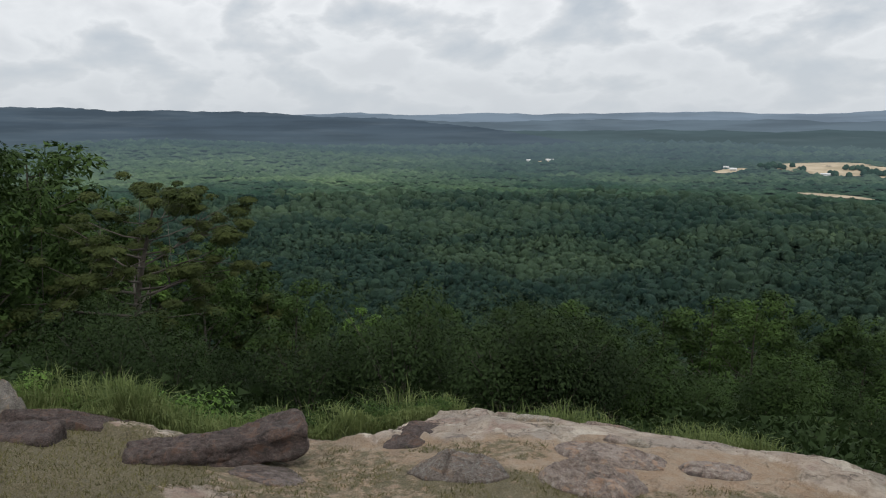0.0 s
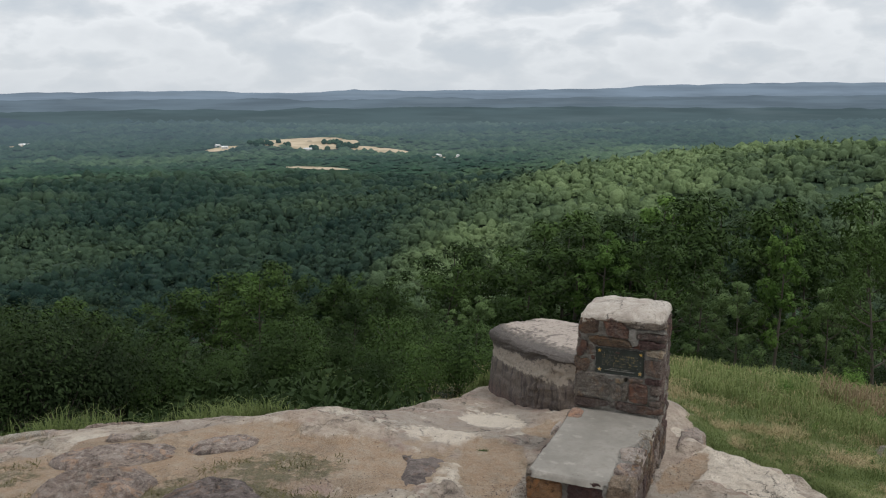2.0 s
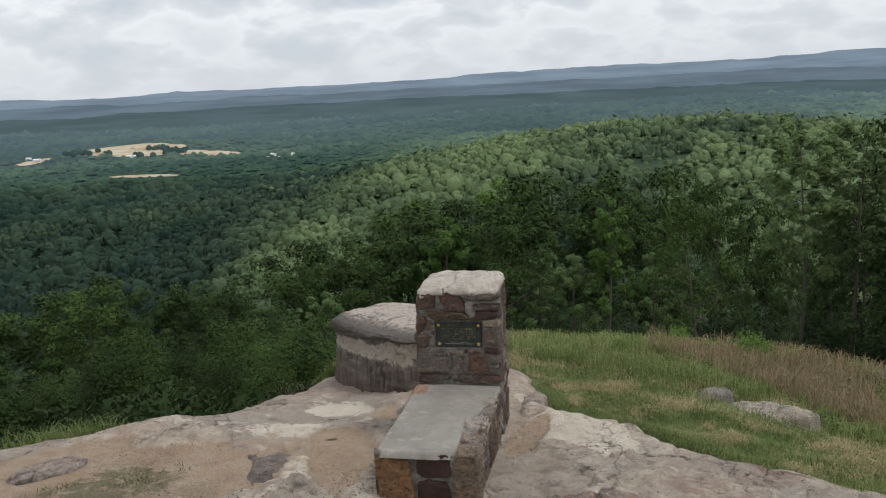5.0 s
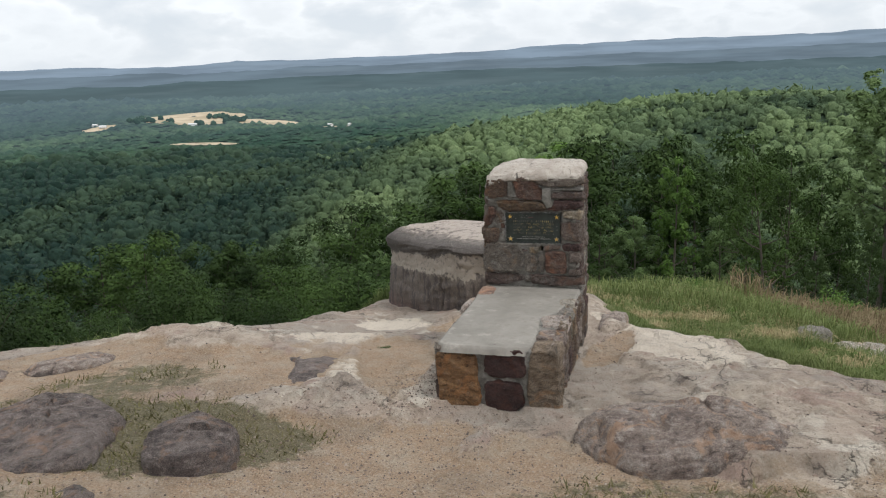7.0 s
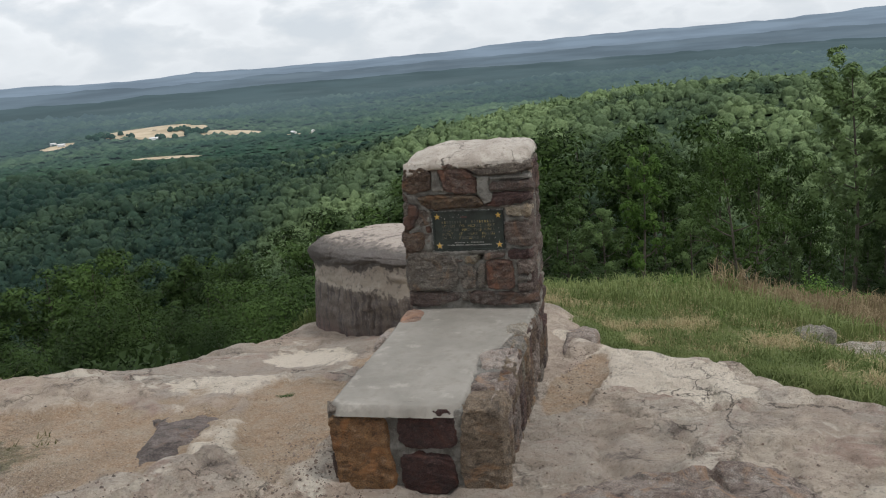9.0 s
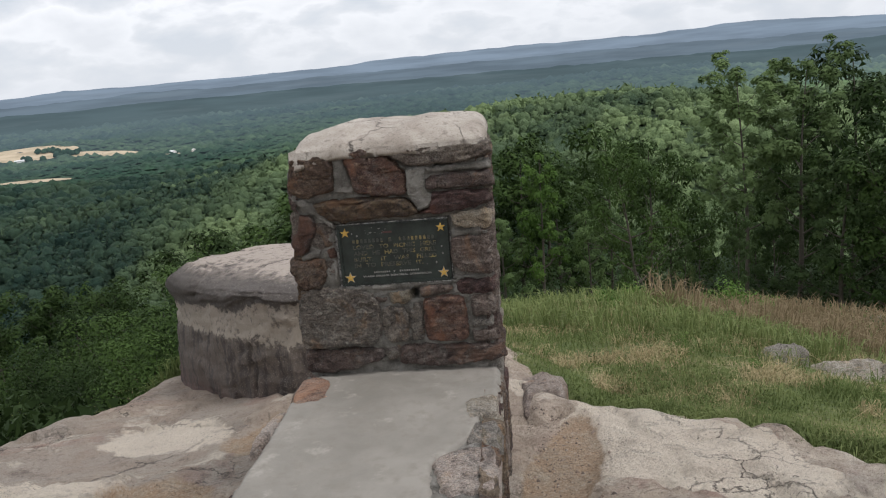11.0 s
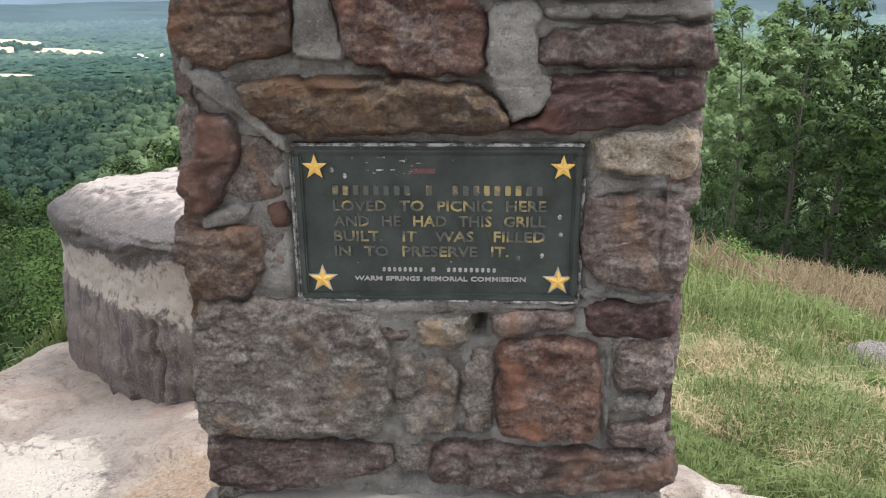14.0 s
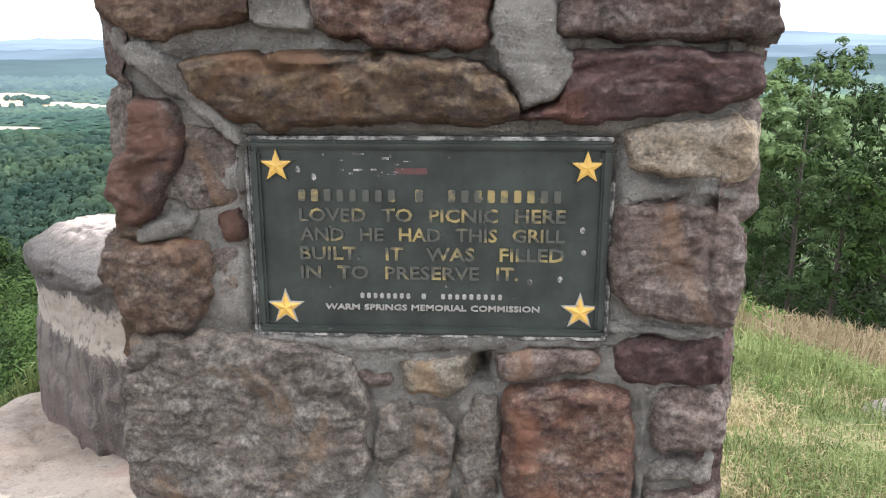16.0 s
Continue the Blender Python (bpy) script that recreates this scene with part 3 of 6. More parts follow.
# ---- ground ----
radii = np.concatenate([np.linspace(0.3, 12, 60), np.geomspace(12.4, 4700, 110)])
turns = np.linspace(0, 2 * np.pi, 181)[:-1]
gx = (radii[:, None] * np.cos(turns)).ravel() - 0.5
gy = (radii[:, None] * np.sin(turns)).ravel() - 2.0
ground_verts = np.stack([gx, gy, land(gx, gy)], -1)
ground_mesh = mesh_of("ground", ground_verts, grid_faces(len(radii), len(turns), True))
bearing = np.degrees(np.arctan2(-(gx - 0.5), gy))
attribute(ground_mesh, "turf", smooth(36, 28, np.hypot(gx, gy)) * np.maximum(smooth(35, 18, bearing + 6 * vnoise(gx * 0.3, gy * 0.3, 0, 9)) * (bearing > -120), smooth(3.5, 1.5, outside(gx, gy)) * np.maximum(smooth(30, 20, bearing), 0.6 * smooth(1.5, 0.4, outside(gx, gy)))))
ground = part("ground", ground_mesh, EARTH)
tagged(ground, "wooded mountainside falling away to a flat green valley", "ground", kind="structure")

# ---- the rock of the knob ----
xs, ys = np.arange(-10.0, 6.6, 0.045), np.arange(-9.0, 3.3, 0.045)
X, Y = np.meshgrid(xs, ys, indexing="ij")


def cells(x, y, size, seed, warp=0.35):
    """Distance to the joint between two broken slabs, and a number for each slab."""
    x = x + warp * fbm(x / size * 0.9, y / size * 0.9, 0, 3, seed + 40) * size
    y = y + warp * fbm(x / size * 0.9, y / size * 0.9, 7.7, 3, seed + 41) * size
    u, v = x / size, y / size
    iu, iv = np.floor(u), np.floor(v)
    d1, d2, who = np.full(u.shape, 9.0), np.full(u.shape, 9.0), np.zeros(u.shape)
    for a in (-1, 0, 1):
        for c in (-1, 0, 1):
            px = iu + a + lattice(iu + a, iv + c, 0 * iu, seed)
            py = iv + c + lattice(iu + a, iv + c, 0 * iu + 1, seed)
            d = np.hypot(u - px, v - py)
            near = d < d1
            d2 = np.where(near, d1, np.minimum(d2, d))
            who = np.where(near, lattice(iu + a, iv + c, 0 * iu + 2, seed), who)
            d1 = np.where(near, d, d1)
    return (d2 - d1) * size, who


def ellipse(x, y, cx, cy, rx, ry, turn=0.0, soft=0.5):
    c, s = math.cos(radians(turn)), math.sin(radians(turn))
    u, v = ((x - cx) * c + (y - cy) * s) / rx, (-(x - cx) * s + (y - cy) * c) / ry
    return smooth(1 + soft, 1 - soft, np.hypot(u, v) + 0.35 * fbm(x * 1.7, y * 1.7, 2.2, 4, 31))


def rock_surface(x, y):
    """Height, dirt and moss of the bare rock."""
    d = outside(x, y)
    z = top_of_rock(x, y)
    dirt = np.maximum.reduce([
        ellipse(x, y, -0.1, -3.2, 2.3, 1.3), 1.2 * ellipse(x, y, -3.2, -1.6, 1.9, 0.95, 20), ellipse(x, y, 0.62, 0.05, 0.15, 0.80, -10), ellipse(x, y, -5.2, -4.0, 2.6, 1.5, 40),
        ellipse(x, y, -1.0, -0.6, 0.35, 1.1, 15), ellipse(x, y, -5.2, -4.4, 2.2, 1.0, 40), ellipse(x, y, 0.0, -6.5, 6.0, 2.0), ellipse(x, y, -4.6, -2.4, 0.9, 0.35, 30),
        ellipse(x, y, -0.7, 0.9, 0.5, 0.4, 0)])
    moss = np.maximum.reduce([
        0.60 * ellipse(x, y, -5.6, -4.8, 3.0, 1.5, 40),
        1.25 * ellipse(x, y, -6.7, -6.7, 2.0, 1.5, 20), 1.0 * ellipse(x, y, -2.3, -2.45, 1.1, 0.6), 0.6 * ellipse(x, y, 1.2, -2.7, 1.2, 0.35, 10),
        0.75 * ellipse(x, y, -3.9, -3.2, 1.5, 0.7, 35), 0.7 * ellipse(x, y, -2.8, -3.9, 1.4, 0.6, 10), 0.66 * ellipse(x, y, -2.65, -1.5, 0.75, 0.6, 20), 0.6 * ellipse(x, y, -5.3, -2.9, 1.2, 0.35, 40), 0.6 * ellipse(x, y, -5.6, -1.7, 0.4, 0.3), 0.5 * ellipse(x, y, -0.6, -4.6, 1.8, 0.7)])
    dirt = np.maximum(dirt, 0.7 * moss)
    j1, w1 = cells(x, y, 1.25, 3)
    j2, w2 = cells(x, y, 0.45, 8)
    lumps = ((w1 - 0.5) * 0.10 + (w2 - 0.5) * 0.055 * (w1 > 0.35)) * (1 - 0.6 * smooth(-0.7, -0.2, d) * smooth(0.3, 0.9, x))
    lumps = lumps * (1 - 0.85 * ellipse(x, y, -1.5, 1.8, 1.3, 0.9, -28))
    cracks = -0.055 * smooth(0.06, 0.0, j1) - 0.032 * smooth(0.045, 0.0, j2) * (w1 > 0.35)
    bare = 1 - smooth(0.35, 0.75, dirt)
    z = z + bare * (lumps + cracks + 0.020 + 0.02 * fbm(x * 3, y * 3, 0, 4, 12)) + 0.006 * fbm(x * 9, y * 9, 0, 3, 13)
    z = z - 0.02 * (1 - bare)
    # a ragged, rounded rim
    dd = d - 0.10 + 0.15 * fbm(x * 1.3, y * 1.3, 4.4, 4, 21)
    z = z - 0.16 * smooth(-0.40, 0.0, dd) ** 2 - 0.9 * smooth(-0.02, 0.5, dd) - 0.9 * np.maximum(dd - 0.2, 0)
    pale = np.maximum.reduce([
        1.25 * ellipse(x, y, 1.08, 0.32, 0.36, 0.70, 28, 0.25), 0.6 * ellipse(x, y, -1.55, 1.15, 0.60, 0.34, -28, 0.6), 0.56 * ellipse(x, y, -1.95, 0.15, 0.75, 0.55, 10, 0.6), 0.9 * smooth(0.35, 0.05, np.abs(d + 0.16)) * smooth(0.1, 0.5, vnoise(x * 0.9, y * 0.9, 1.1, 63)),
        0.8 * ellipse(x, y, -1.3, -1.0, 0.55, 0.35, 10, 0.4), 0.6 * ellipse(x, y, -3.6, -0.9, 0.8, 0.25, 25, 0.4), 0.55 * ellipse(x, y, 1.9, -2.6, 0.9, 0.5, 0, 0.4)])
    return z, dirt, moss, pale


Z, DIRT, MOSS, PALE_ROCK = rock_surface(X, Y)
rock_mesh = mesh_of("rock_outcrop", np.stack([X, Y, Z], -1).reshape(-1, 3), grid_faces(len(xs), len(ys))[:, ::-1])
attribute(rock_mesh, "dirt", DIRT.ravel())
attribute(rock_mesh, "moss", MOSS.ravel())
attribute(rock_mesh, "pale", PALE_ROCK.ravel())
rock = tagged(part("rock_outcrop", rock_mesh, ROCK), "cracked pinkish grey sandstone outcrop with sandy dirt hollows", "rock", kind="structure")

# ---- the far woods ----


def dome(rings, around):
    """A unit crown: open below. Vertices and triangles."""
    v, f = [(0, 0, 0.74 if rings == 1 else 1.0)], []
    for r in range(rings):
        a = (r + 1) / rings * radians(96 if rings == 1 else 112)
        for k in range(around):
            q = (k + 0.5 * (r % 2)) / around * 2 * math.pi
            v.append((math.sin(a) * math.cos(q), math.sin(a) * math.sin(q), math.cos(a)))
    for k in range(around):
        f.append((0, 1 + k, 1 + (k + 1) % around))
        for r in range(rings - 1):
            i, j = 1 + r * around, 1 + (r + 1) * around
            k2 = (k + 1) % around
            f += [(i + k, j + k, i + k2), (i + k2, j + k, j + k2)]
    return np.array(v), np.array(f)


FIELDS = ((-1385, 2170, 165, 150, -20), (-1120, 2130, 115, 55, -15), (-985, 1570, 90, 22, -5), (-2230, 1790, 110, 40, -40), (-1560, 1960, 40, 60, 0), (-800, 1900, 60, 22, 0))


def clearing(x, y):
    best = np.zeros(np.shape(x))
    for cx, cy, rx, ry, turn in FIELDS:
        c, s = math.cos(radians(turn)), math.sin(radians(turn))
        u, v = ((x - cx) * c + (y - cy) * s) / rx, (-(x - cx) * s + (y - cy) * c) / ry
        best = np.maximum(best, (np.hypot(u, v) + 0.25 * vnoise(x / 40, y / 40, 0, 77) < 1).astype(float))
    return best


def sunlit_of(x, y):
    """How light the woods are here: hardwood against pine, with sunlit and cloud-shaded tracts put into the colour."""
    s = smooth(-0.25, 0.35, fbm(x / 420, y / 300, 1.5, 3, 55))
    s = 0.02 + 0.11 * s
    # bands of sun and cloud shade, painted across the far plain
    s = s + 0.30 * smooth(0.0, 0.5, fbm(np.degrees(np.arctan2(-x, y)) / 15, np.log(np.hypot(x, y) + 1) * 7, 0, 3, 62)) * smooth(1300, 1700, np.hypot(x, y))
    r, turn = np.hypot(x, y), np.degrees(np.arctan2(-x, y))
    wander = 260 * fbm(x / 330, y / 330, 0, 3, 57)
    # painted sunlight on the woods to the right
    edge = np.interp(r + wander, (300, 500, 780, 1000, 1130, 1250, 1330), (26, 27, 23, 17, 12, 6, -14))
    sunlit_tract = smooth(-6, 6, edge - turn + 5 * fbm(x / 170, y / 170, 0, 3, 56)) * smooth(230, 420, r) * (0.66 + 0.42 * fbm(x / 110, y / 110, 0, 3, 60)) * (1 + 0.3 * smooth(14, 4, turn))
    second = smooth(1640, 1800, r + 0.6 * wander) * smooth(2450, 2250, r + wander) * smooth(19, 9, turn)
    sunlit_tract = np.maximum(sunlit_tract, 0.75 * second)
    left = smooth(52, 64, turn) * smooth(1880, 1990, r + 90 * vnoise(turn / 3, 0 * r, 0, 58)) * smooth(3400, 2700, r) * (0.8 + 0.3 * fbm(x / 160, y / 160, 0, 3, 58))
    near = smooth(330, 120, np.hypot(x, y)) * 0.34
    return np.clip(np.maximum.reduce([s, 0.95 * sunlit_tract, 0.8 * left, near]) + 0.1 * vnoise(x / 60, y / 60, 0, 59), 0, 1)


def woods(name, r0, r1, spacing, share, rings, around, seed, label, leaves=0, bulging=0.2, backdrop=False):
    rng = np.random.default_rng(seed)
    span = radians(124)
    # spacing: metres close by, then a share of the distance
    edge = np.linspace(r0, r1, 80)
    apart = np.maximum(spacing, edge * share)
    density = span * edge / apart**2
    total = np.concatenate([[0], np.cumsum(0.5 * (density[1:] + density[:-1]) * np.diff(edge))])
    count = int(total[-1])
    r = np.interp(rng.uniform(0, total[-1], count), total, edge)
    a = radians(-33) + rng.uniform(0, 1, count) * span
    x, y = -np.sin(a) * r, np.cos(a) * r
    keep = clearing(x, y) < 0.5
    x, y, r = x[keep], y[keep], r[keep]
    count = len(x)
    s = 0.74 * np.maximum(spacing, r * share) * rng.uniform(0.5, 1.0, count) * rng.choice([0.6, 0.8, 1.0, 1.25, 1.6], count)
    tall = rng.uniform(0.60, 1.25, count) * (0.6 if backdrop else 1.0)
    own = rng.uniform(0, 1, count) ** 1.3
    z = land(x, y) + s * tall * 0.55 + 3.0 + 3.0 * vnoise(x / 25, y / 25, 0, seed)
    v, f = dome(rings, around)
    k = len(v)
    core = 0.84 if leaves else 1.0
    bulge = core + rng.uniform(-bulging, bulging, (count, k, 1))
    pts = v[None] * bulge * s[:, None, None] * np.stack([np.ones(count), np.ones(count), tall], -1)[:, None]
    pts = pts + np.stack([x, y, z], -1)[:, None]
    faces = (f[None] + (np.arange(count) * k)[:, None, None]).reshape(-1, 3)
    pts, sunlit, tone = pts.reshape(-1, 3), np.repeat(sunlit_of(x, y), k), np.repeat(own, k)
    if leaves:
        # ragged leaf tufts over the crowns
        who = np.repeat(np.arange(count), np.clip(leaves * (r0 / r) ** 1.1, 6, leaves).astype(int))
        u = rng.normal(size=(len(who), 3))
        u[:, 2] = np.abs(u[:, 2]) * 1.1 - 0.25
        u /= np.linalg.norm(u, axis=1)[:, None]
        at = u * (s[who] * rng.uniform(0.74, 1.10, len(who)))[:, None] * np.stack([np.ones(len(who)), np.ones(len(who)), tall[who]], -1)
        at = at + np.stack([x, y, z], -1)[who]
        tri = at[:, None] + rng.normal(size=(len(who), 3, 3)) * (0.42 + 0.03 * s[who])[:, None, None] * np.maximum(0.6, r[who] / 300)[:, None, None]
        faces = np.concatenate([faces, len(pts) + np.arange(3 * len(who)).reshape(-1, 3)])
        pts = np.concatenate([pts, tri.reshape(-1, 3)])
        sunlit = np.concatenate([sunlit, np.repeat(np.clip(sunlit_of(x, y)[who] + rng.uniform(-0.1, 0.2, len(who)), 0, 1), 3)])
        tone = np.concatenate([tone, np.repeat(np.clip(own[who] + rng.uniform(-0.15, 0.25, len(who)), 0, 1), 3)])
    me = mesh_of(name, pts, faces)
    attribute(me, "sunlit", sunlit)
    attribute(me, "tone", tone)
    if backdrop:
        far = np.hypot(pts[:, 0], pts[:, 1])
        # share of painted haze, growing with distance
        attribute(me, "haze_glow", 0.76 * (1 - np.exp(-np.maximum(far - 1750, 0) / 1500)))
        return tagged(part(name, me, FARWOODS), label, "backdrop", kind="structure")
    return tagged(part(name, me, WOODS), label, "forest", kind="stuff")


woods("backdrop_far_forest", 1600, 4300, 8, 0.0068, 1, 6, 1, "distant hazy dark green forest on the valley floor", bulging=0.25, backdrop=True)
woods("valley_forest", 1080, 1620, 8.5, 0.0072, 2, 5, 2, "dense green forest of rounded crowns far down in the valley", bulging=0.28)
woods("valley_forest", 620, 1090, 7.2, 0.0085, 2, 6, 6, "dense green forest of rounded crowns in the valley", 6, 0.28)
woods("slope_forest", 150, 630, 6.4, 0.0105, 3, 7, 3, "dense hardwood forest on the lower mountainside", 110, 0.30)
woods("upper_forest", 66, 155, 5.2, 0.01, 3, 8, 4, "leafy hardwood trees crowding the upper mountainside", 420, 0.3)

# the closed canopy between the crowns
fr, ft = np.geomspace(170, 1620, 90), np.radians(np.linspace(-33, 91, 200))
fx, fy = -(fr[:, None] * np.sin(ft)).ravel(), (fr[:, None] * np.cos(ft)).ravel()
canopy = mesh_of("forest_canopy", np.stack([fx, fy, land(fx, fy) + 3.2 * (1 - clearing(fx, fy))], -1), grid_faces(90, 200))
# half the lightness of the crowns, and their darkest tone
attribute(canopy, "sunlit", sunlit_of(fx, fy) * 0.5)
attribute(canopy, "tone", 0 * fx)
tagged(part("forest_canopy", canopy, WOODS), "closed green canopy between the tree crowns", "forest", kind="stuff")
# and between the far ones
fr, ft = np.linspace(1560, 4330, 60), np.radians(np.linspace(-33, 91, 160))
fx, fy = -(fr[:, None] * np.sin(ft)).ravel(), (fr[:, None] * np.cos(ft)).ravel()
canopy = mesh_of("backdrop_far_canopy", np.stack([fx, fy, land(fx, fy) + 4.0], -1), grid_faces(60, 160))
attribute(canopy, "sunlit", sunlit_of(fx, fy) * 0.8 * (1 - clearing(fx, fy)))
attribute(canopy, "haze_glow", 0.76 * (1 - np.exp(-np.maximum(np.hypot(fx, fy) - 1750, 0) / 1500)))
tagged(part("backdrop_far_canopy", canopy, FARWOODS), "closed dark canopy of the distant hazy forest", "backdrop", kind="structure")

# ---- distant ridges: a plain backdrop of distance ----


def ridge(name, r, a0, a1, base, crest, seed, colour, label):
    """A strip of far hills between two bearings (degrees to the left of the y axis). crest: heights along it, evenly spaced."""
    m, n, b = material(name)
    m.node_tree.nodes.remove(b)
    p = place(n)
    stretch = n.add("ShaderNodeMapping", Vector=p, Scale=(0.002, 0.002, 0.03))
    flat = n.add("ShaderNodeMapping", Vector=p, Scale=(0.0022, 0.0022, 0.030))
    # haze is painted into the strip's glow: pale streaks and a paler foot
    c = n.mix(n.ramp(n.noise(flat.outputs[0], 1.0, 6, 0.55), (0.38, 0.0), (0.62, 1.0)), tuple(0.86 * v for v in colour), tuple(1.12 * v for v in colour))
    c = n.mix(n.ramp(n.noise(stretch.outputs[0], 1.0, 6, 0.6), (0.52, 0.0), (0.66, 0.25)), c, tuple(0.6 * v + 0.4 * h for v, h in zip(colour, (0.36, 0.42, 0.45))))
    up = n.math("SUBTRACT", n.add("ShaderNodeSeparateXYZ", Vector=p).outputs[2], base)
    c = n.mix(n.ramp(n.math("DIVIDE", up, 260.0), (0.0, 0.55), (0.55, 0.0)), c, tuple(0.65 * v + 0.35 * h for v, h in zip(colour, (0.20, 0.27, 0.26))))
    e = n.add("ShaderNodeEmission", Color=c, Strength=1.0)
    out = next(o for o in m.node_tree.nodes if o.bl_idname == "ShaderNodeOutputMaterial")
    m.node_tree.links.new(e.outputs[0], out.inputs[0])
    a = np.linspace(a0, a1, 260)
    h = np.interp(a, np.linspace(a0, a1, len(crest)), crest) + 9 * fbm(a * 0.25, 0 * a, seed, 3, seed) + 2.5 * fbm(a * 2.5, 0 * a, seed, 3, seed + 9)
    x, y = -np.sin(np.radians(a)) * r, np.cos(np.radians(a)) * r
    rows = [np.stack([x * q, y * q, zz], -1) for q, zz in ((1.0, 0 * h + base), (1.0, h * 0.5 + base * 0.5), (1.004, h))]
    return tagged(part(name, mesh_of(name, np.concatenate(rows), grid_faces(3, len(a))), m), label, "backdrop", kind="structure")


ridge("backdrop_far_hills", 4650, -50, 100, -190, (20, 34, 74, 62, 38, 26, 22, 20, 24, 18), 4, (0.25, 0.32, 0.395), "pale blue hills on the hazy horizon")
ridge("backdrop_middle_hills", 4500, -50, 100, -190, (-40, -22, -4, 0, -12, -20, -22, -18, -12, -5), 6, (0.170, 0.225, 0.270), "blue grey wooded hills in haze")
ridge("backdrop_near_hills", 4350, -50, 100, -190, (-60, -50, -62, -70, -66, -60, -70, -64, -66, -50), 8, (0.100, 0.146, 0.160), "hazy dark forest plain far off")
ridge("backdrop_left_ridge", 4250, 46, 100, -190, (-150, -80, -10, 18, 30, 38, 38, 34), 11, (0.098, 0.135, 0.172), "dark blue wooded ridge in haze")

# ---- shapes of stone ----


def rough_box(x0, x1, y0, y1, z0, z1, step, radius, amp, freq, seed, bed=0.0):
    """A rounded, uneven block. bed: depth of level ledges round it."""
    bm = bmesh.new()
    lo, hi = np.array([x0, y0, z0]), np.array([x1, y1, z1])
    mid, half = (lo + hi) / 2, (hi - lo) / 2
    counts = np.maximum(1, np.round((hi - lo) / step).astype(int))
    for axis in range(3):
        u, v = [k for k in range(3) if k != axis]
        for side in (-1, 1):
            rows = []
            for i in range(counts[u] + 1):
                row = []
                for j in range(counts[v] + 1):
                    p = np.zeros(3)
                    p[axis], p[u], p[v] = side, 2 * i / counts[u] - 1, 2 * j / counts[v] - 1
                    row.append(bm.verts.new(mid + p * half))
                rows.append(row)
            for i in range(counts[u]):
                for j in range(counts[v]):
                    bm.faces.new((rows[i][j], rows[i + 1][j], rows[i + 1][j + 1], rows[i][j + 1]))
    bmesh.ops.remove_doubles(bm, verts=bm.verts, dist=1e-5)
    bmesh.ops.recalc_face_normals(bm, faces=bm.faces)
    co = np.array([v.co for v in bm.verts])
    r = min(radius, 0.98 * half.min())
    q = np.clip(co, lo + r, hi - r)
    out = co - q
    length = np.linalg.norm(out, axis=1)[:, None]
    way = np.where(length > 1e-9, out / np.maximum(length, 1e-9), 0)
    flat = (co - mid) / np.maximum(half, 1e-6)
    way = np.where(length > 1e-9, way, flat)
    co = np.where(length > 1e-9, q + way * r, co)
    d = fbm(co[:, 0] * freq, co[:, 1] * freq, co[:, 2] * freq, 4, seed) * amp
    if bed:
        d = d + bed * (np.abs(vnoise(co[:, 0] * 0.8, co[:, 1] * 0.8, co[:, 2] * 5.5, seed + 3)) - 0.5) * 2 * (1 - np.abs(way[:, 2]))
    co = co + way * d[:, None]
    for v, c in zip(bm.verts, co):
        v.co = c
    for f in bm.faces:
        f.smooth = True
    return bm


def rounded(outline, times=2):
    """The outline with its corners cut."""
    p = np.array(outline, float)
    for _ in range(times):
        nxt = np.roll(p, -1, 0)
        p = np.stack([0.86 * p + 0.14 * nxt, 0.14 * p + 0.86 * nxt], 1).reshape(-1, 2)
    return p


def slab_mesh(outline, proud, seed, rough=0.006, step=0.006, grow=1.055, edge=0.014, ragged=0.005):
    """A stone with that outline in its own u, v plane; w points out of the wall. Its edges are ragged, its face uneven. Vertices as (u, v, w), and quads."""
    p = rounded(outline, 1)
    p = p.mean(0) + (p - p.mean(0)) * grow
    lo, hi = p.min(0) - 0.012, p.max(0) + 0.012
    nu, nv = (max(3, int(round(k / step)) + 1) for k in hi - lo)
    u, v = (g.ravel() for g in np.meshgrid(np.linspace(lo[0], hi[0], nu), np.linspace(lo[1], hi[1], nv), indexing="ij"))
    best, inside = np.full(u.shape, 1e18), np.zeros(u.shape, bool)
    for (ax, ay), (bx, by) in zip(p, np.roll(p, -1, 0)):
        ex, ey = bx - ax, by - ay
        t = np.clip(((u - ax) * ex + (v - ay) * ey) / (ex * ex + ey * ey + 1e-12), 0, 1)
        best = np.minimum(best, (u - ax - t * ex) ** 2 + (v - ay - t * ey) ** 2)
        cross = (ay > v) != (by > v)
        inside ^= cross & (u < (bx - ax) * (v - ay) / (by - ay + 1e-12) + ax)
    deep = np.where(inside, 1, -1) * np.sqrt(best) + ragged * fbm(u * 38, v * 38, seed, 3, seed)
    k = np.clip(deep / edge, 0, 1)
    lift = rough * (0.55 * fbm(u * 7, v * 9, seed * 1.7, 3, seed + 5, 0.6) + 0.45 * fbm(u * 28, v * 40, seed * 0.9, 4, seed + 6, 0.65)
                    - 0.55 * smooth(0.10, 0.0, np.abs(vnoise(u * 7, v * 10, seed * 0.7, seed + 8))))
    w = proud * np.sqrt(1 - (1 - k) ** 2) + lift * (0.25 + 0.75 * k) + np.where(deep < 0, np.maximum(deep * 2.5, -0.03), 0)
    quads = grid_faces(nu, nv)
    quads = quads[(deep[quads] > -0.010).any(axis=1)]
    used, index = np.unique(quads, return_inverse=True)
    return np.column_stack([u, v, w])[used], index.reshape(-1, 4)


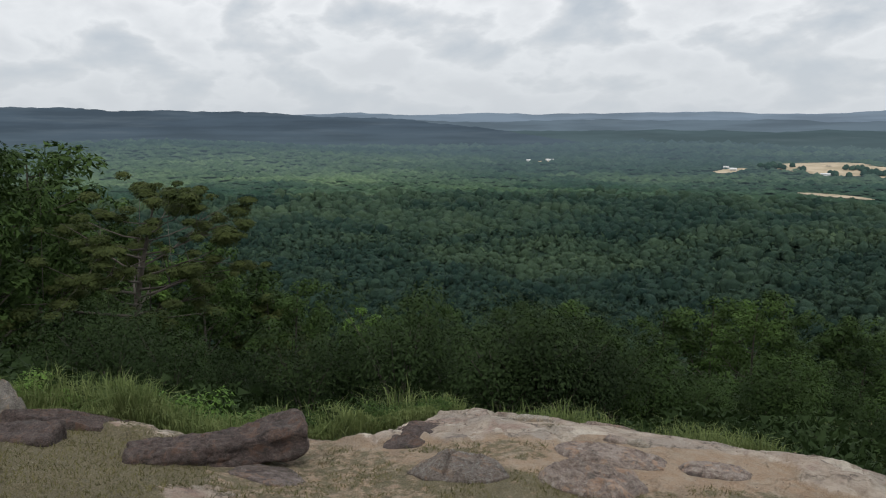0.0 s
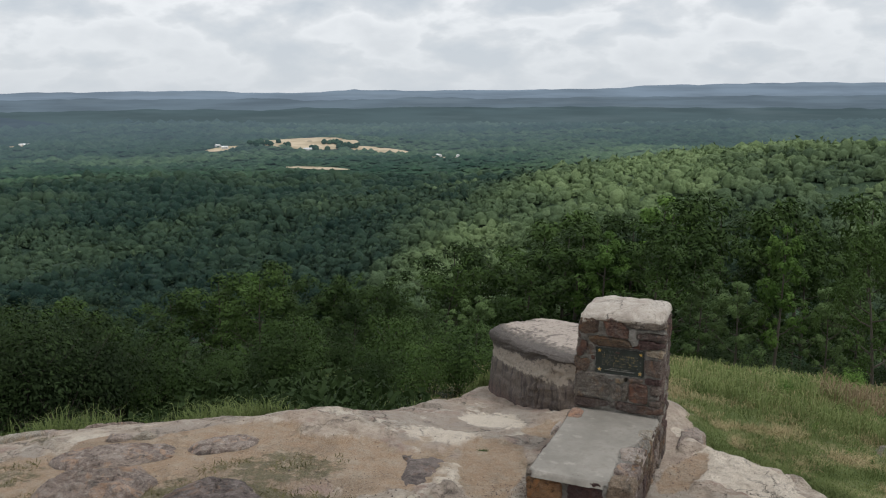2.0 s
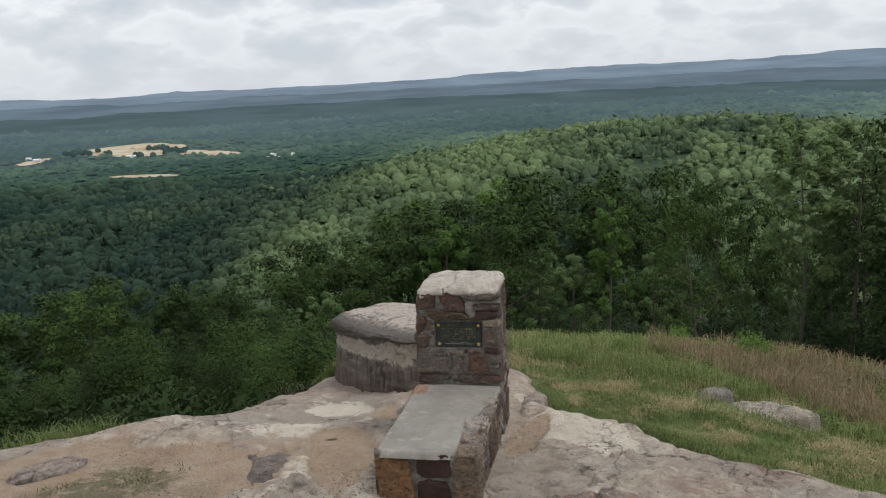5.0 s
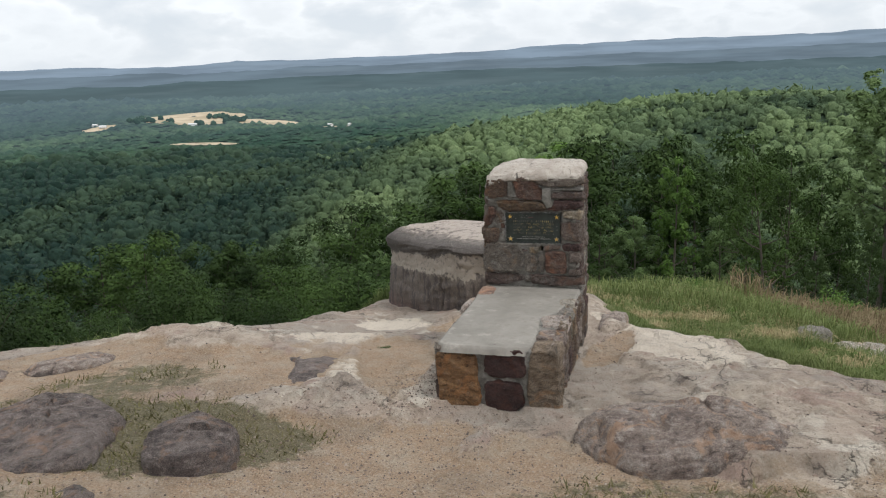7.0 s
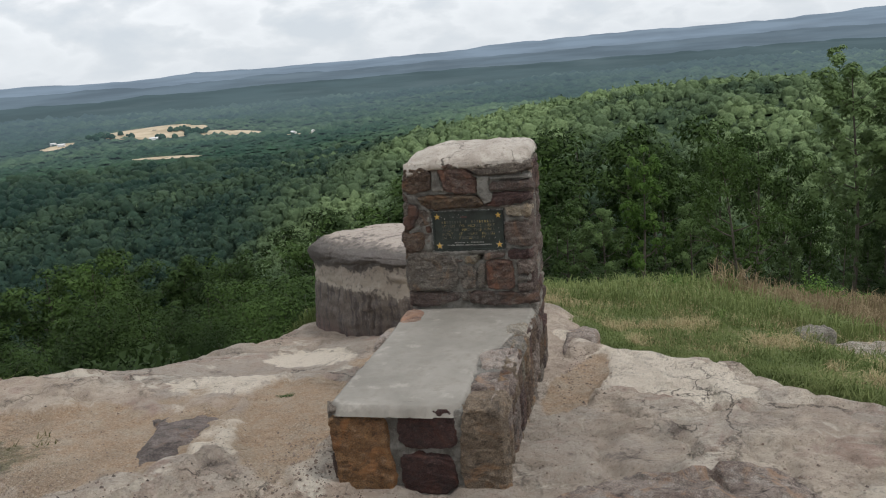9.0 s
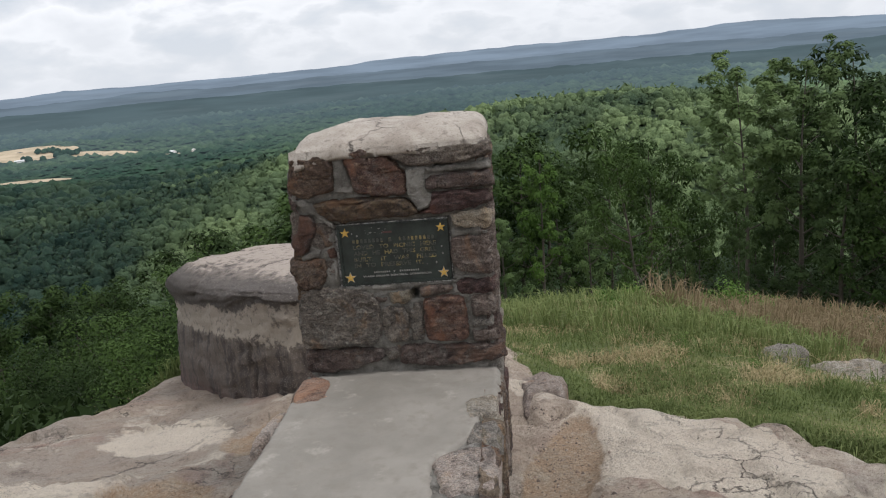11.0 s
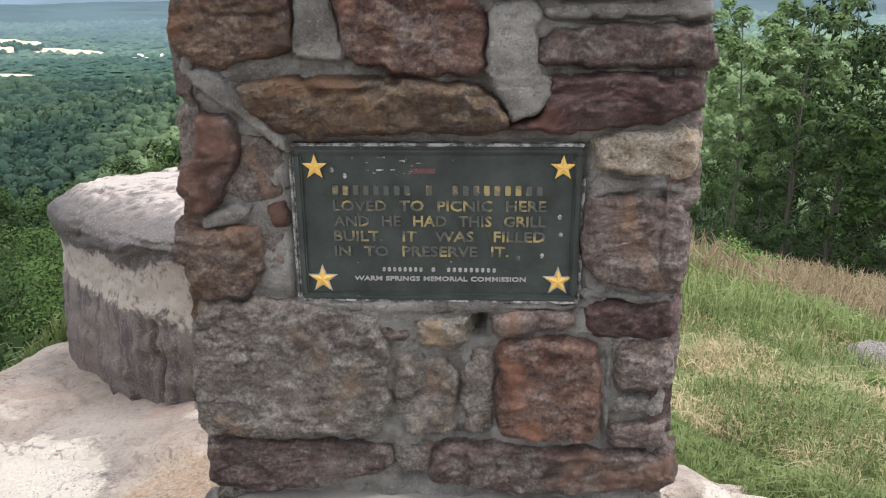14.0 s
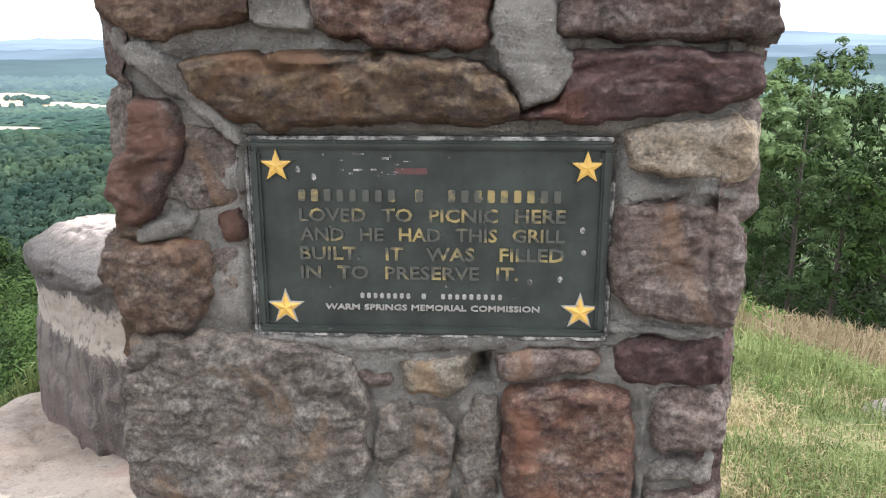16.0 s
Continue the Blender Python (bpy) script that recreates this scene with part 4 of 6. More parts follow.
def place_slab(name, outline, proud, seed, mat, parent, axes, origin, label="", **shape):
    """axes: the world directions of u, v and w."""
    v, f = slab_mesh(outline, proud, seed, **shape)
    if np.linalg.det(np.array(axes, float)) < 0:
        f = f[:, ::-1]
    return part(name, mesh_of(name, v @ np.array(axes, float) + np.array(origin, float), f), mat, parent, label)


# ---- the monument: a stone chimney and its filled grill ----
monument = thing("stone_monument", "rubble stone grill monument with a chimney block and cement bench", "monument", (0, 0, 0))
bm = rough_box(-0.390, 0.390, -0.003, 0.508, 0.22, 1.25, 0.012, 0.03, 0.009, 24, 4)
for v in bm.verts:
    # a recess for the plaque
    if v.co.y < 0.03 and -0.232 < v.co.x < 0.246 and 0.700 < v.co.z < 0.974:
        v.co.y = 0.016
    # a dark hole where mortar has fallen out
    if v.co.y < 0.03 and abs(v.co.x - 0.073) < 0.016 and abs(v.co.z - 0.662) < 0.020:
        v.co.y = 0.075
core = part("mortar_core", bm, MORTAR, monument, "grey rough mortar between the stones")
FRONT = ((1, 0, 0), (0, 0, 1), (0, -1, 0))
seeds = iter(range(100, 2000))


def face_stone(mat, proud, *outline):
    """A stone of the chimney's front, outline in x and z."""
    return place_slab("stone", outline, 0.8 * proud, next(seeds), mat, monument, FRONT, (0, 0.004, 0), rough=0.010, step=0.0045, grow=1.07)


face_stone(RUSSET, 0.050, (-0.291, 1.057), (-0.223, 1.066), (-0.118, 1.066), (0.057, 1.06), (0.096, 1.031), (0.109, 0.996), (0.071, 0.983), (-0.095, 0.983), (-0.182, 0.976), (-0.229, 0.989), (-0.274, 1.021))
face_stone(MAROON, 0.050, (0.116, 0.993), (0.167, 1.012), (0.178, 1.063), (0.247, 1.072), (0.316, 1.067), (0.391, 1.063), (0.395, 1.022), (0.352, 1.003), (0.264, 0.99), (0.168, 0.985))
face_stone(TAN, 0.035, (0.242, 0.979), (0.287, 0.986), (0.393, 0.989), (0.401, 0.934), (0.393, 0.916), (0.305, 0.916), (0.258, 0.929))
face_stone(GREYBROWN, 0.035, (0.238, 0.878), (0.307, 0.887), (0.38, 0.876), (0.397, 0.817), (0.394, 0.759), (0.386, 0.732), (0.282, 0.743), (0.239, 0.771))
face_stone(MAROON, 0.030, (0.244, 0.697), (0.272, 0.707), (0.39, 0.709), (0.395, 0.664), (0.381, 0.647), (0.275, 0.65), (0.249, 0.664))
face_stone(DARKRED, 0.040, (-0.364, 1.011), (-0.306, 1.007), (-0.295, 0.957), (-0.303, 0.93), (-0.33, 0.902), (-0.337, 0.866), (-0.381, 0.853), (-0.403, 0.894), (-0.394, 0.929), (-0.37, 0.957))
face_stone(LICHEN, 0.020, (-0.297, 0.979), (-0.232, 0.962), (-0.230, 0.884), (-0.261, 0.877), (-0.297, 0.873), (-0.332, 0.894), (-0.306, 0.927))
face_stone(DARKRED, 0.020, (-0.27, 0.87), (-0.232, 0.877), (-0.231, 0.837), (-0.257, 0.83))
face_stone(LICHEN, 0.012, (-0.285, 0.825), (-0.235, 0.822), (-0.235, 0.72), (-0.262, 0.71))
face_stone(BROWN, 0.040, (-0.416, 0.818), (-0.381, 0.822), (-0.286, 0.834), (-0.273, 0.802), (-0.292, 0.719), (-0.37, 0.709), (-0.4, 0.74), (-0.418, 0.785))
face_stone(GREY, 0.040, (-0.382, 0.7), (-0.252, 0.703), (-0.107, 0.684), (-0.083, 0.622), (-0.083, 0.507), (-0.114, 0.468), (-0.27, 0.455), (-0.407, 0.462), (-0.399, 0.63))
face_stone(OCHREGREY, 0.030, (-0.032, 0.674), (0.053, 0.683), (0.057, 0.644), (0.023, 0.624), (-0.022, 0.627))
face_stone(GREYBROWN, 0.030, (0.095, 0.68), (0.145, 0.695), (0.223, 0.695), (0.235, 0.672), (0.153, 0.647), (0.099, 0.644))
face_stone(GREYBROWN, 0.020, (-0.091, 0.654), (-0.044, 0.658), (-0.041, 0.637), (-0.075, 0.629))
face_stone(GREY, 0.030, (-0.060, 0.612), (0.020, 0.614), (0.038, 0.57), (0.030, 0.468), (-0.055, 0.460), (-0.072, 0.55))
face_stone(RED, 0.042, (0.11, 0.631), (0.169, 0.645), (0.26, 0.639), (0.274, 0.584), (0.278, 0.462), (0.191, 0.456), (0.108, 0.474))
face_stone(GREYBROWN, 0.030, (0.297, 0.642), (0.387, 0.642), (0.393, 0.561), (0.303, 0.55))
face_stone(PALEGREY, 0.030, (0.298, 0.542), (0.377, 0.55), (0.382, 0.511), (0.296, 0.505))
face_stone(GREYBROWN, 0.030, (0.294, 0.496), (0.387, 0.5), (0.392, 0.450), (0.3, 0.445))
face_stone(DARKGREY, 0.040, (-0.393, 0.444), (-0.217, 0.450), (-0.089, 0.442), (-0.078, 0.397), (-0.223, 0.350), (-0.395, 0.350))
face_stone(DARKGREY, 0.040, (0.002, 0.434), (0.102, 0.448), (0.285, 0.437), (0.394, 0.437), (0.403, 0.370), (0.166, 0.350), (0.0, 0.370))
face_stone(LICHEN, 0.030, (-0.076, 0.442), (-0.008, 0.443), (-0.012, 0.396), (-0.066, 0.380))
face_stone(GREY, 0.022, (0.044, 0.575), (0.060, 0.618), (0.095, 0.620), (0.100, 0.572), (0.097, 0.475), (0.044, 0.466))
face_stone(BROWN, 0.050, (-0.361, 1.237), (-0.235, 1.245), (-0.199, 1.199), (-0.213, 1.105), (-0.316, 1.083), (-0.388, 1.109), (-0.373, 1.185))
face_stone(RED, 0.046, (-0.153, 1.248), (-0.09, 1.262), (-0.024, 1.258), (0.017, 1.218), (0.079, 1.156), (0.078, 1.075), (-0.027, 1.073), (-0.121, 1.091), (-0.139, 1.172))
face_stone(TANGREY, 0.050, (0.029, 1.245), (0.083, 1.252), (0.302, 1.258), (0.397, 1.250), (0.402, 1.212), (0.298, 1.176), (0.11, 1.182), (0.041, 1.215))
face_stone(DARKGREY, 0.045, (0.162, 1.134), (0.391, 1.142), (0.408, 1.085), (0.294, 1.080), (0.162, 1.080))


def mortar_smear(proud, *outline):
    return place_slab("mortar", outline, 0.8 * proud, next(seeds), MORTAR, monument, FRONT, (0, 0.004, 0), "pale rough mortar", rough=0.004, step=0.005, grow=1.04, edge=0.006)


mortar_smear(0.040, (0.085, 1.165), (0.16, 1.175), (0.160, 1.08), (0.185, 1.055), (0.165, 1.02), (0.120, 0.998), (0.105, 1.03), (0.080, 1.065))
mortar_smear(0.020, (-0.245, 0.707), (-0.10, 0.711), (0.10, 0.711), (0.245, 0.709), (0.235, 0.695), (0.05, 0.686), (-0.09, 0.690), (-0.24, 0.699))
mortar_smear(0.030, (-0.385, 1.078), (-0.32, 1.080), (-0.275, 1.030), (-0.228, 0.982), (-0.223, 0.955), (-0.262, 0.975), (-0.315, 1.020))
mortar_smear(0.024, (0.240, 0.914), (0.385, 0.912), (0.382, 0.888), (0.300, 0.894), (0.242, 0.886))
mortar_smear(0.034, (-0.202, 1.238), (-0.156, 1.244), (-0.140, 1.170), (-0.128, 1.095), (-0.205, 1.098), (-0.200, 1.160))
mortar_smear(0.030, (0.165, 1.170), (0.395, 1.178), (0.400, 1.150), (0.280, 1.148), (0.165, 1.146))
mortar_smear(0.022, (0.242, 0.728), (0.385, 0.722), (0.385, 0.712), (0.242, 0.714))
mortar_smear(0.022, (-0.375, 0.850), (-0.330, 0.862), (-0.285, 0.872), (-0.290, 0.842), (-0.370, 0.828))
mortar_smear(0.020, (0.280, 0.640), (0.294, 0.640), (0.294, 0.450), (0.282, 0.450))


def courses(axes, origin, length, z0, z1, proud, name, mats, seed, tall=(0.09, 0.17), wide=(0.12, 0.26), parent=None):
    """Rubble in uneven courses over a face: u runs along it."""
    rng = random.Random(seed)
    z = z0
    while z < z1 - 0.04:
        h = min(rng.uniform(*tall), z1 - z)
        u = 0.0
        while u < length - 0.03:
            wd = min(rng.uniform(*wide), length - u)
            if length - u - wd < 0.06:
                wd = length - u
            j = [rng.uniform(-0.012, 0.012) for _ in range(10)]
            box = ((u + 0.008 + j[0], z + 0.008 + j[1]), (u + wd / 2, z + 0.006 + j[2]), (u + wd - 0.008 + j[3], z + 0.010 + j[4]), (u + wd - 0.006, z + h / 2 + j[5]),
                   (u + wd - 0.010 + j[6], z + h - 0.008 + j[7]), (u + wd / 2, z + h - 0.004 + j[8]), (u + 0.010 + j[9], z + h - 0.010))
            place_slab(name, box, proud * rng.uniform(0.7, 1.5), next(seeds), rng.choice(mats), parent, axes, origin, rough=0.009, step=0.010)
            u += wd
        z += h


MIXED = (GREYBROWN, TANGREY, DARKRED, BROWN, GREY, DARKGREY, LICHEN, MAROON, RUSSET, PALEGREY)
EAST, WEST, NORTH = ((0, 1, 0), (0, 0, 1), (1, 0, 0)), ((0, -1, 0), (0, 0, 1), (-1, 0, 0)), ((-1, 0, 0), (0, 0, 1), (0, 1, 0))
courses(EAST, (0.388, 0.0, 0), 0.50, -0.20, 1.24, 0.016, "stone", MIXED, 21, parent=monument)
courses(WEST, (-0.388, 0.50, 0), 0.50, -0.20, 1.17, 0.016, "stone", MIXED, 22, parent=monument)
courses(NORTH, (0.385, 0.50, 0), 0.77, -0.20, 1.24, 0.03, "stone", MIXED, 23, parent=monument)

# the cap of trowelled cement, rounded towards its corners
bm = rough_box(-0.375, 0.40, -0.035, 0.53, 1.232, 1.345, 0.016, 0.050, 0.006, 12, 9)
for v in bm.verts:
    if v.co.z > 1.27:
        v.co.z -= 0.045 * smooth(-0.15, -0.42, v.co.x) + 0.055 * smooth(0.18, -0.06, v.co.y) + 0.03 * smooth(0.30, 0.44, v.co.x)
part("cap", bm, CAPCEMENT, monument, "pale trowelled cement cap")

# the bench: the grill's fire box, filled in
part("mortar_core", rough_box(-0.428, 0.378, -1.447, 0.05, -0.30, 0.318, 0.03, 0.02, 0.010, 18, 14), MORTAR, monument, "grey rough mortar between the stones")
TOP = ((1, 0, 0), (0, 1, 0), (0, 0, 1))


def top_stone(mat, z, *outline, name="stone", label=""):
    return place_slab(name, outline, 0.020, next(seeds), mat, monument, TOP, (0, 0, z - 0.020), label, rough=0.003, step=0.012, grow=1.0, edge=0.010)


top_stone(CEMENT, 0.336, (-0.437, -1.465), (-0.428, -1.092), (-0.412, -0.653), (-0.417, 0.03), (0.390, 0.03), (0.390, -0.27), (0.330, -0.45), (0.300, -0.63), (0.175, -0.80), (0.200, -1.018), (0.212, -1.28), (0.200, -1.450), (-0.071, -1.470),
          name="cement_slab", label="smooth grey cement filling")
top_stone(PINK, 0.334, (0.176, -0.773), (0.265, -0.700), (0.385, -0.690), (0.390, -0.962), (0.228, -0.987))
top_stone(ROCKPALE, 0.331, (0.210, -1.046), (0.388, -0.981), (0.405, -1.21), (0.205, -1.249))
top_stone(TANSTONE, 0.330, (0.212, -1.265), (0.405, -1.225), (0.41, -1.45), (0.205, -1.455))
top_stone(PALE, 0.341, (0.265, -0.33), (0.385, -0.29), (0.396, -0.480), (0.28, -0.49))
top_stone(PALEGREY, 0.334, (0.300, -0.51), (0.395, -0.50), (0.39, -0.67), (0.275, -0.66))
top_stone(ORANGE, 0.342, (-0.425, -0.07), (-0.355, -0.035), (-0.285, -0.09), (-0.280, -0.271), (-0.41, -0.300))
top_stone(PINK, 0.326, (-0.465, -0.62), (-0.415, -0.50), (-0.41, -0.32), (-0.45, -0.34), (-0.48, -0.5))
FIRE = ((1, 0, 0), (0, 0, 1), (0, -1, 0))


def front_stone(mat, proud, *outline):
    return place_slab("stone", outline, proud, next(seeds), mat, monument, FIRE, (0, -1.437, 0), rough=0.008, step=0.008)


front_stone(OCHRE, 0.037, (-0.438, 0.268), (-0.250, 0.273), (-0.162, 0.262), (-0.150, 0.085), (-0.130, -0.041), (-0.158, -0.13), (-0.410, -0.14), (-0.428, 0.092))
front_stone(TANGREY, 0.030, (-0.438, 0.318), (-0.18, 0.305), (-0.17, 0.278), (-0.438, 0.285))
front_stone(DEEPMAROON, 0.030, (-0.095, 0.312), (0.168, 0.318), (0.178, 0.150), (0.128, 0.125), (-0.063, 0.120), (-0.100, 0.165))
front_stone(DEEPMAROON, 0.030, (-0.100, 0.084), (0.0, 0.092), (0.150, 0.080), (0.165, -0.058), (0.10, -0.12), (-0.094, -0.11))
front_stone(TANSTONE, 0.035, (0.215, 0.318), (0.394, 0.325), (0.402, 0.10), (0.392, -0.13), (0.225, -0.14), (0.185, 0.02))
courses(EAST, (0.366, -1.44, 0), 1.44, -0.28, 0.325, 0.03, "stone", (GREYBROWN, TANSTONE, ROCKPALE, TANGREY, TANSTONE, DARKRED, ROCKPALE, BROWN, OCHREGREY), 31, (0.16, 0.34), (0.06, 0.17), parent=monument)
courses(WEST, (-0.416, 0.0, 0), 1.44, -0.28, 0.325, 0.03, "stone", MIXED, 32, (0.15, 0.25), (0.12, 0.24), parent=monument)

# ---- the plaque ----
plaque = thing("plaque", "dark green bronze plaque with gold stars set in the stone", "plaque", (0.0, 0.0, 0.0))
PX0, PX1, PZ0, PZ1 = -0.215, 0.230, 0.712, 0.962


def plate(name, x0, x1, z0, z1, y0, y1, mat, parent, bevel=0.002, label=""):
    bm = bmesh.new()
    bmesh.ops.create_cube(bm, size=1, matrix=Matrix.Translation(((x0 + x1) / 2, (y0 + y1) / 2, (z0 + z1) / 2)) @ Matrix.Diagonal((x1 - x0, y1 - y0, z1 - z0, 1)))
    bmesh.ops.bevel(bm, geom=bm.edges[:], offset=bevel, segments=2, affect="EDGES")
    return part(name, bm, mat, parent, label)


plate("back_plate", PX0, PX1, PZ0, PZ1, -0.006, 0.03, BRONZE, plaque)
for name, box in (("border", (PX0, PX1, PZ1 - 0.010, PZ1)), ("border", (PX0, PX1, PZ0, PZ0 + 0.010)), ("border", (PX0, PX0 + 0.012, PZ0 + 0.010, PZ1 - 0.010)), ("border", (PX1 - 0.012, PX1, PZ0 + 0.010, PZ1 - 0.010))):
    plate(name, *box, -0.014, 0.0, BRONZE, plaque, 0.003)
plate("chipped_edge", PX0 - 0.003, PX1 + 0.003, PZ1 - 0.001, PZ1 + 0.005, -0.008, 0.03, WORN, plaque, 0.002, "chipped white mortar edge")
plate("chipped_edge", PX0 - 0.003, PX1 + 0.003, PZ0 - 0.006, PZ0 + 0.001, -0.010, 0.03, WORN, plaque, 0.002, "chipped white mortar edge")
plate("chipped_edge", PX0 - 0.010, PX0 - 0.002, PZ0 - 0.004, PZ1 + 0.004, -0.004, 0.03, WORN, plaque, 0.003, "chipped white mortar edge")
plate("chipped_edge", PX1 + 0.002, PX1 + 0.007, PZ0 - 0.004, PZ1 - 0.05, -0.002, 0.03, WORN, plaque, 0.002, "chipped white mortar edge")


def star(cx, cz, r, mat_back):
    def flat(name, rad, depth, y, mat, parent, lift):
        bm = bmesh.new()
        rim = [bm.verts.new((cx + rad * (1 if k % 2 == 0 else 0.40) * math.sin(k * math.pi / 5), y, cz + rad * (1 if k % 2 == 0 else 0.40) * math.cos(k * math.pi / 5))) for k in range(10)]
        base = [bm.verts.new((v.co.x, y + depth, v.co.z)) for v in rim]
        tip = bm.verts.new((cx, y - lift, cz))
        for k in range(10):
            j = (k + 1) % 10
            bm.faces.new((rim[k], rim[j], tip))
            bm.faces.new((rim[j], rim[k], base[k], base[j]))
        bmesh.ops.recalc_face_normals(bm, faces=bm.faces)
        return part(name, bm, mat, parent)
    s = flat("star", r, 0.004, -0.0085, mat_back, plaque, 0.001)
    flat("star_face", r * 0.80, 0.003, -0.0105, GOLD, s, 0.0025)


for cx, cz in ((-0.183, 0.930), (0.201, 0.930), (-0.180, 0.745), (0.199, 0.745)):
    star(cx, cz, 0.0255, BRONZE if cz > 0.8 else STEEL)


def letters(text, x0, x1, z, high, mat):
    """A raised line of writing from x0 to x1, its feet at z."""
    curve = bpy.data.curves.new("line", "FONT")
    curve.body, curve.size, curve.extrude, curve.resolution_u = text, 1.0, 0.06, 2
    curve.space_word, curve.offset = 1.25, 0.016
    tmp = new("line", curve)
    me = bpy.data.meshes.new_from_object(tmp.evaluated_get(bpy.context.evaluated_depsgraph_get()))
    bpy.data.objects.remove(tmp)
    co = np.zeros(len(me.vertices) * 3, np.float32)
    me.vertices.foreach_get("co", co)
    co = co.reshape(-1, 3)
    lo, hi = co.min(0), co.max(0)
    x = x0 + (co[:, 0] - lo[0]) / (hi[0] - lo[0]) * (x1 - x0)
    zz = z + co[:, 1] / 0.70 * high
    y = -0.0075 - co[:, 2] / 0.06 * 0.0018
    co = np.stack([x, y, zz], -1)
    # each letter is a piece of its own
    root = list(range(len(me.vertices)))

    def find(k):
        while root[k] != k:
            root[k] = root[root[k]]
            k = root[k]
        return k

    for e in me.edges:
        root[find(e.vertices[0])] = find(e.vertices[1])
    groups = {}
    for poly in me.polygons:
        groups.setdefault(find(poly.vertices[0]), []).append(tuple(poly.vertices))
    for polys in groups.values():
        used = sorted({k for f in polys for k in f})
        index = {k: n for n, k in enumerate(used)}
        one = bpy.data.meshes.new("letter")
        one.from_pydata(co[used].tolist(), [], [tuple(index[k] for k in f) for f in polys])
        part("letter", one, mat, plaque)


def bar(x0, x1, z, high, mat):
    return plate("bar", x0, x1, z, z + high, -0.0095, -0.005, mat, plaque, 0.001)


# the names become a row of plain bars
def bars(x0, x1, count, z, high, mat):
    step = (x1 - x0) / count
    for n in range(count):
        bar(x0 + step * n, x0 + step * (n + 0.55), z, high, mat)


bars(-0.157, -0.028, 8, 0.8855, 0.0155, LETTER)
bars(-0.010, 0.008, 1, 0.8855, 0.0155, LETTER)
bars(0.031, 0.178, 9, 0.8855, 0.0155, LETTER)
letters("LOVED  TO  PICNIC  HERE", -0.157, 0.177, 0.8605, 0.0165, LETTER)
letters("AND  HE  HAD  THIS  GRILL", -0.157, 0.177, 0.8355, 0.0165, LETTER)
letters("BUILT.   IT   WAS   FILLED", -0.158, 0.177, 0.8105, 0.0165, LETTER)
letters("IN  TO  PRESERVE  IT.", -0.158, 0.120, 0.7855, 0.0165, LETTER)
bars(-0.082, -0.014, 8, 0.759, 0.0068, STEEL)
bars(-0.003, 0.007, 1, 0.759, 0.0068, STEEL)
bars(0.022, 0.104, 9, 0.759, 0.0068, STEEL)
letters("WARM SPRINGS MEMORIAL COMMISSION", -0.128, 0.148, 0.7435, 0.0072, STEEL)
# scratches and a smear of red paint where the top line was
rng = random.Random(5)
for _ in range(16):
    a, z = rng.uniform(-0.105, -0.02), rng.uniform(0.918, 0.945)
    plate("paint_scratch", a, a + rng.uniform(0.002, 0.012), z, z + rng.uniform(0.001, 0.003), -0.0072, -0.005, WORN, plaque, 0.0004)
plate("paint_smear", -0.035, 0.005, 0.920, 0.928, -0.0068, -0.005, REDPAINT, plaque, 0.0006, "faded red paint smear")
for cx, cz in ((0.196, 0.851), (0.132, 0.783), (0.170, 0.787), (0.198, 0.822), (-0.16, 0.925), (-0.14, 0.916)):
    plate("paint_chip", cx, cx + 0.006, cz - 0.004, cz + 0.004, -0.0072, -0.005, WORN, plaque, 0.0015)

# ---- boulders and loose rocks ----


def boulder(name, at, size, turn, label, seed, mat=BOULDER, category="rock", steep=4.0, tilt=0.0, skirt=0.12):
    """A craggy rock, half sunk: steep sides, a broken top, an uneven outline."""
    sx, sy, sz = size
    around, rings = 72, 22
    a = np.arange(around) / around * 2 * np.pi
    r = np.linspace(0.03, 1.0, rings)
    corner = (np.abs(np.cos(a)) ** 3.2 + np.abs(np.sin(a)) ** 3.2) ** (-1 / 3.2)
    shape = corner * (1 + 0.26 * vnoise(np.cos(a) * 1.8, np.sin(a) * 1.8, seed * 1.3, seed) + 0.15 * vnoise(np.cos(a) * 4.5, np.sin(a) * 4.5, seed * 2.1, seed + 1) + 0.06 * vnoise(np.cos(a) * 13, np.sin(a) * 13, seed * 2.1, seed + 6))
    u = (r[:, None] * np.cos(a) * shape).ravel() * sx / 2
    v = (r[:, None] * np.sin(a) * shape).ravel() * sy / 2
    rr = np.repeat(r, around)
    ledge = 1 - 2 * np.abs(vnoise(u * 2.3 + seed, v * 6.0 + 0.8 * u, seed, seed + 2))
    crag = 1 - 2 * np.abs(vnoise(u * 7.0 + seed, v * 15.0 + 2 * u, seed, seed + 3))
    split = smooth(0.10, 0.0, np.abs(vnoise(u * 3.1 - v, v * 2.6 + seed, 3.3, seed + 4)))
    z = sz * ((1 - rr**steep) * (0.76 + 0.24 * ledge + 0.16 * crag - 0.38 * split) + tilt * u / sx) + 0.05 * sz * fbm(u * 22, v * 22, seed, 3, seed + 5)
    z = np.where(rr > 0.99, -skirt, z)
    push = 1 + 0.05 * crag * smooth(0.5, 1.0, rr)
    verts = np.column_stack([u * push, v * push, z])
    ob = part(name, mesh_of(name, verts, grid_faces(rings, around, True)), mat)
    ob.matrix_world = pose(*at, 0, 0, turn)
    return tagged(ob, label, category)


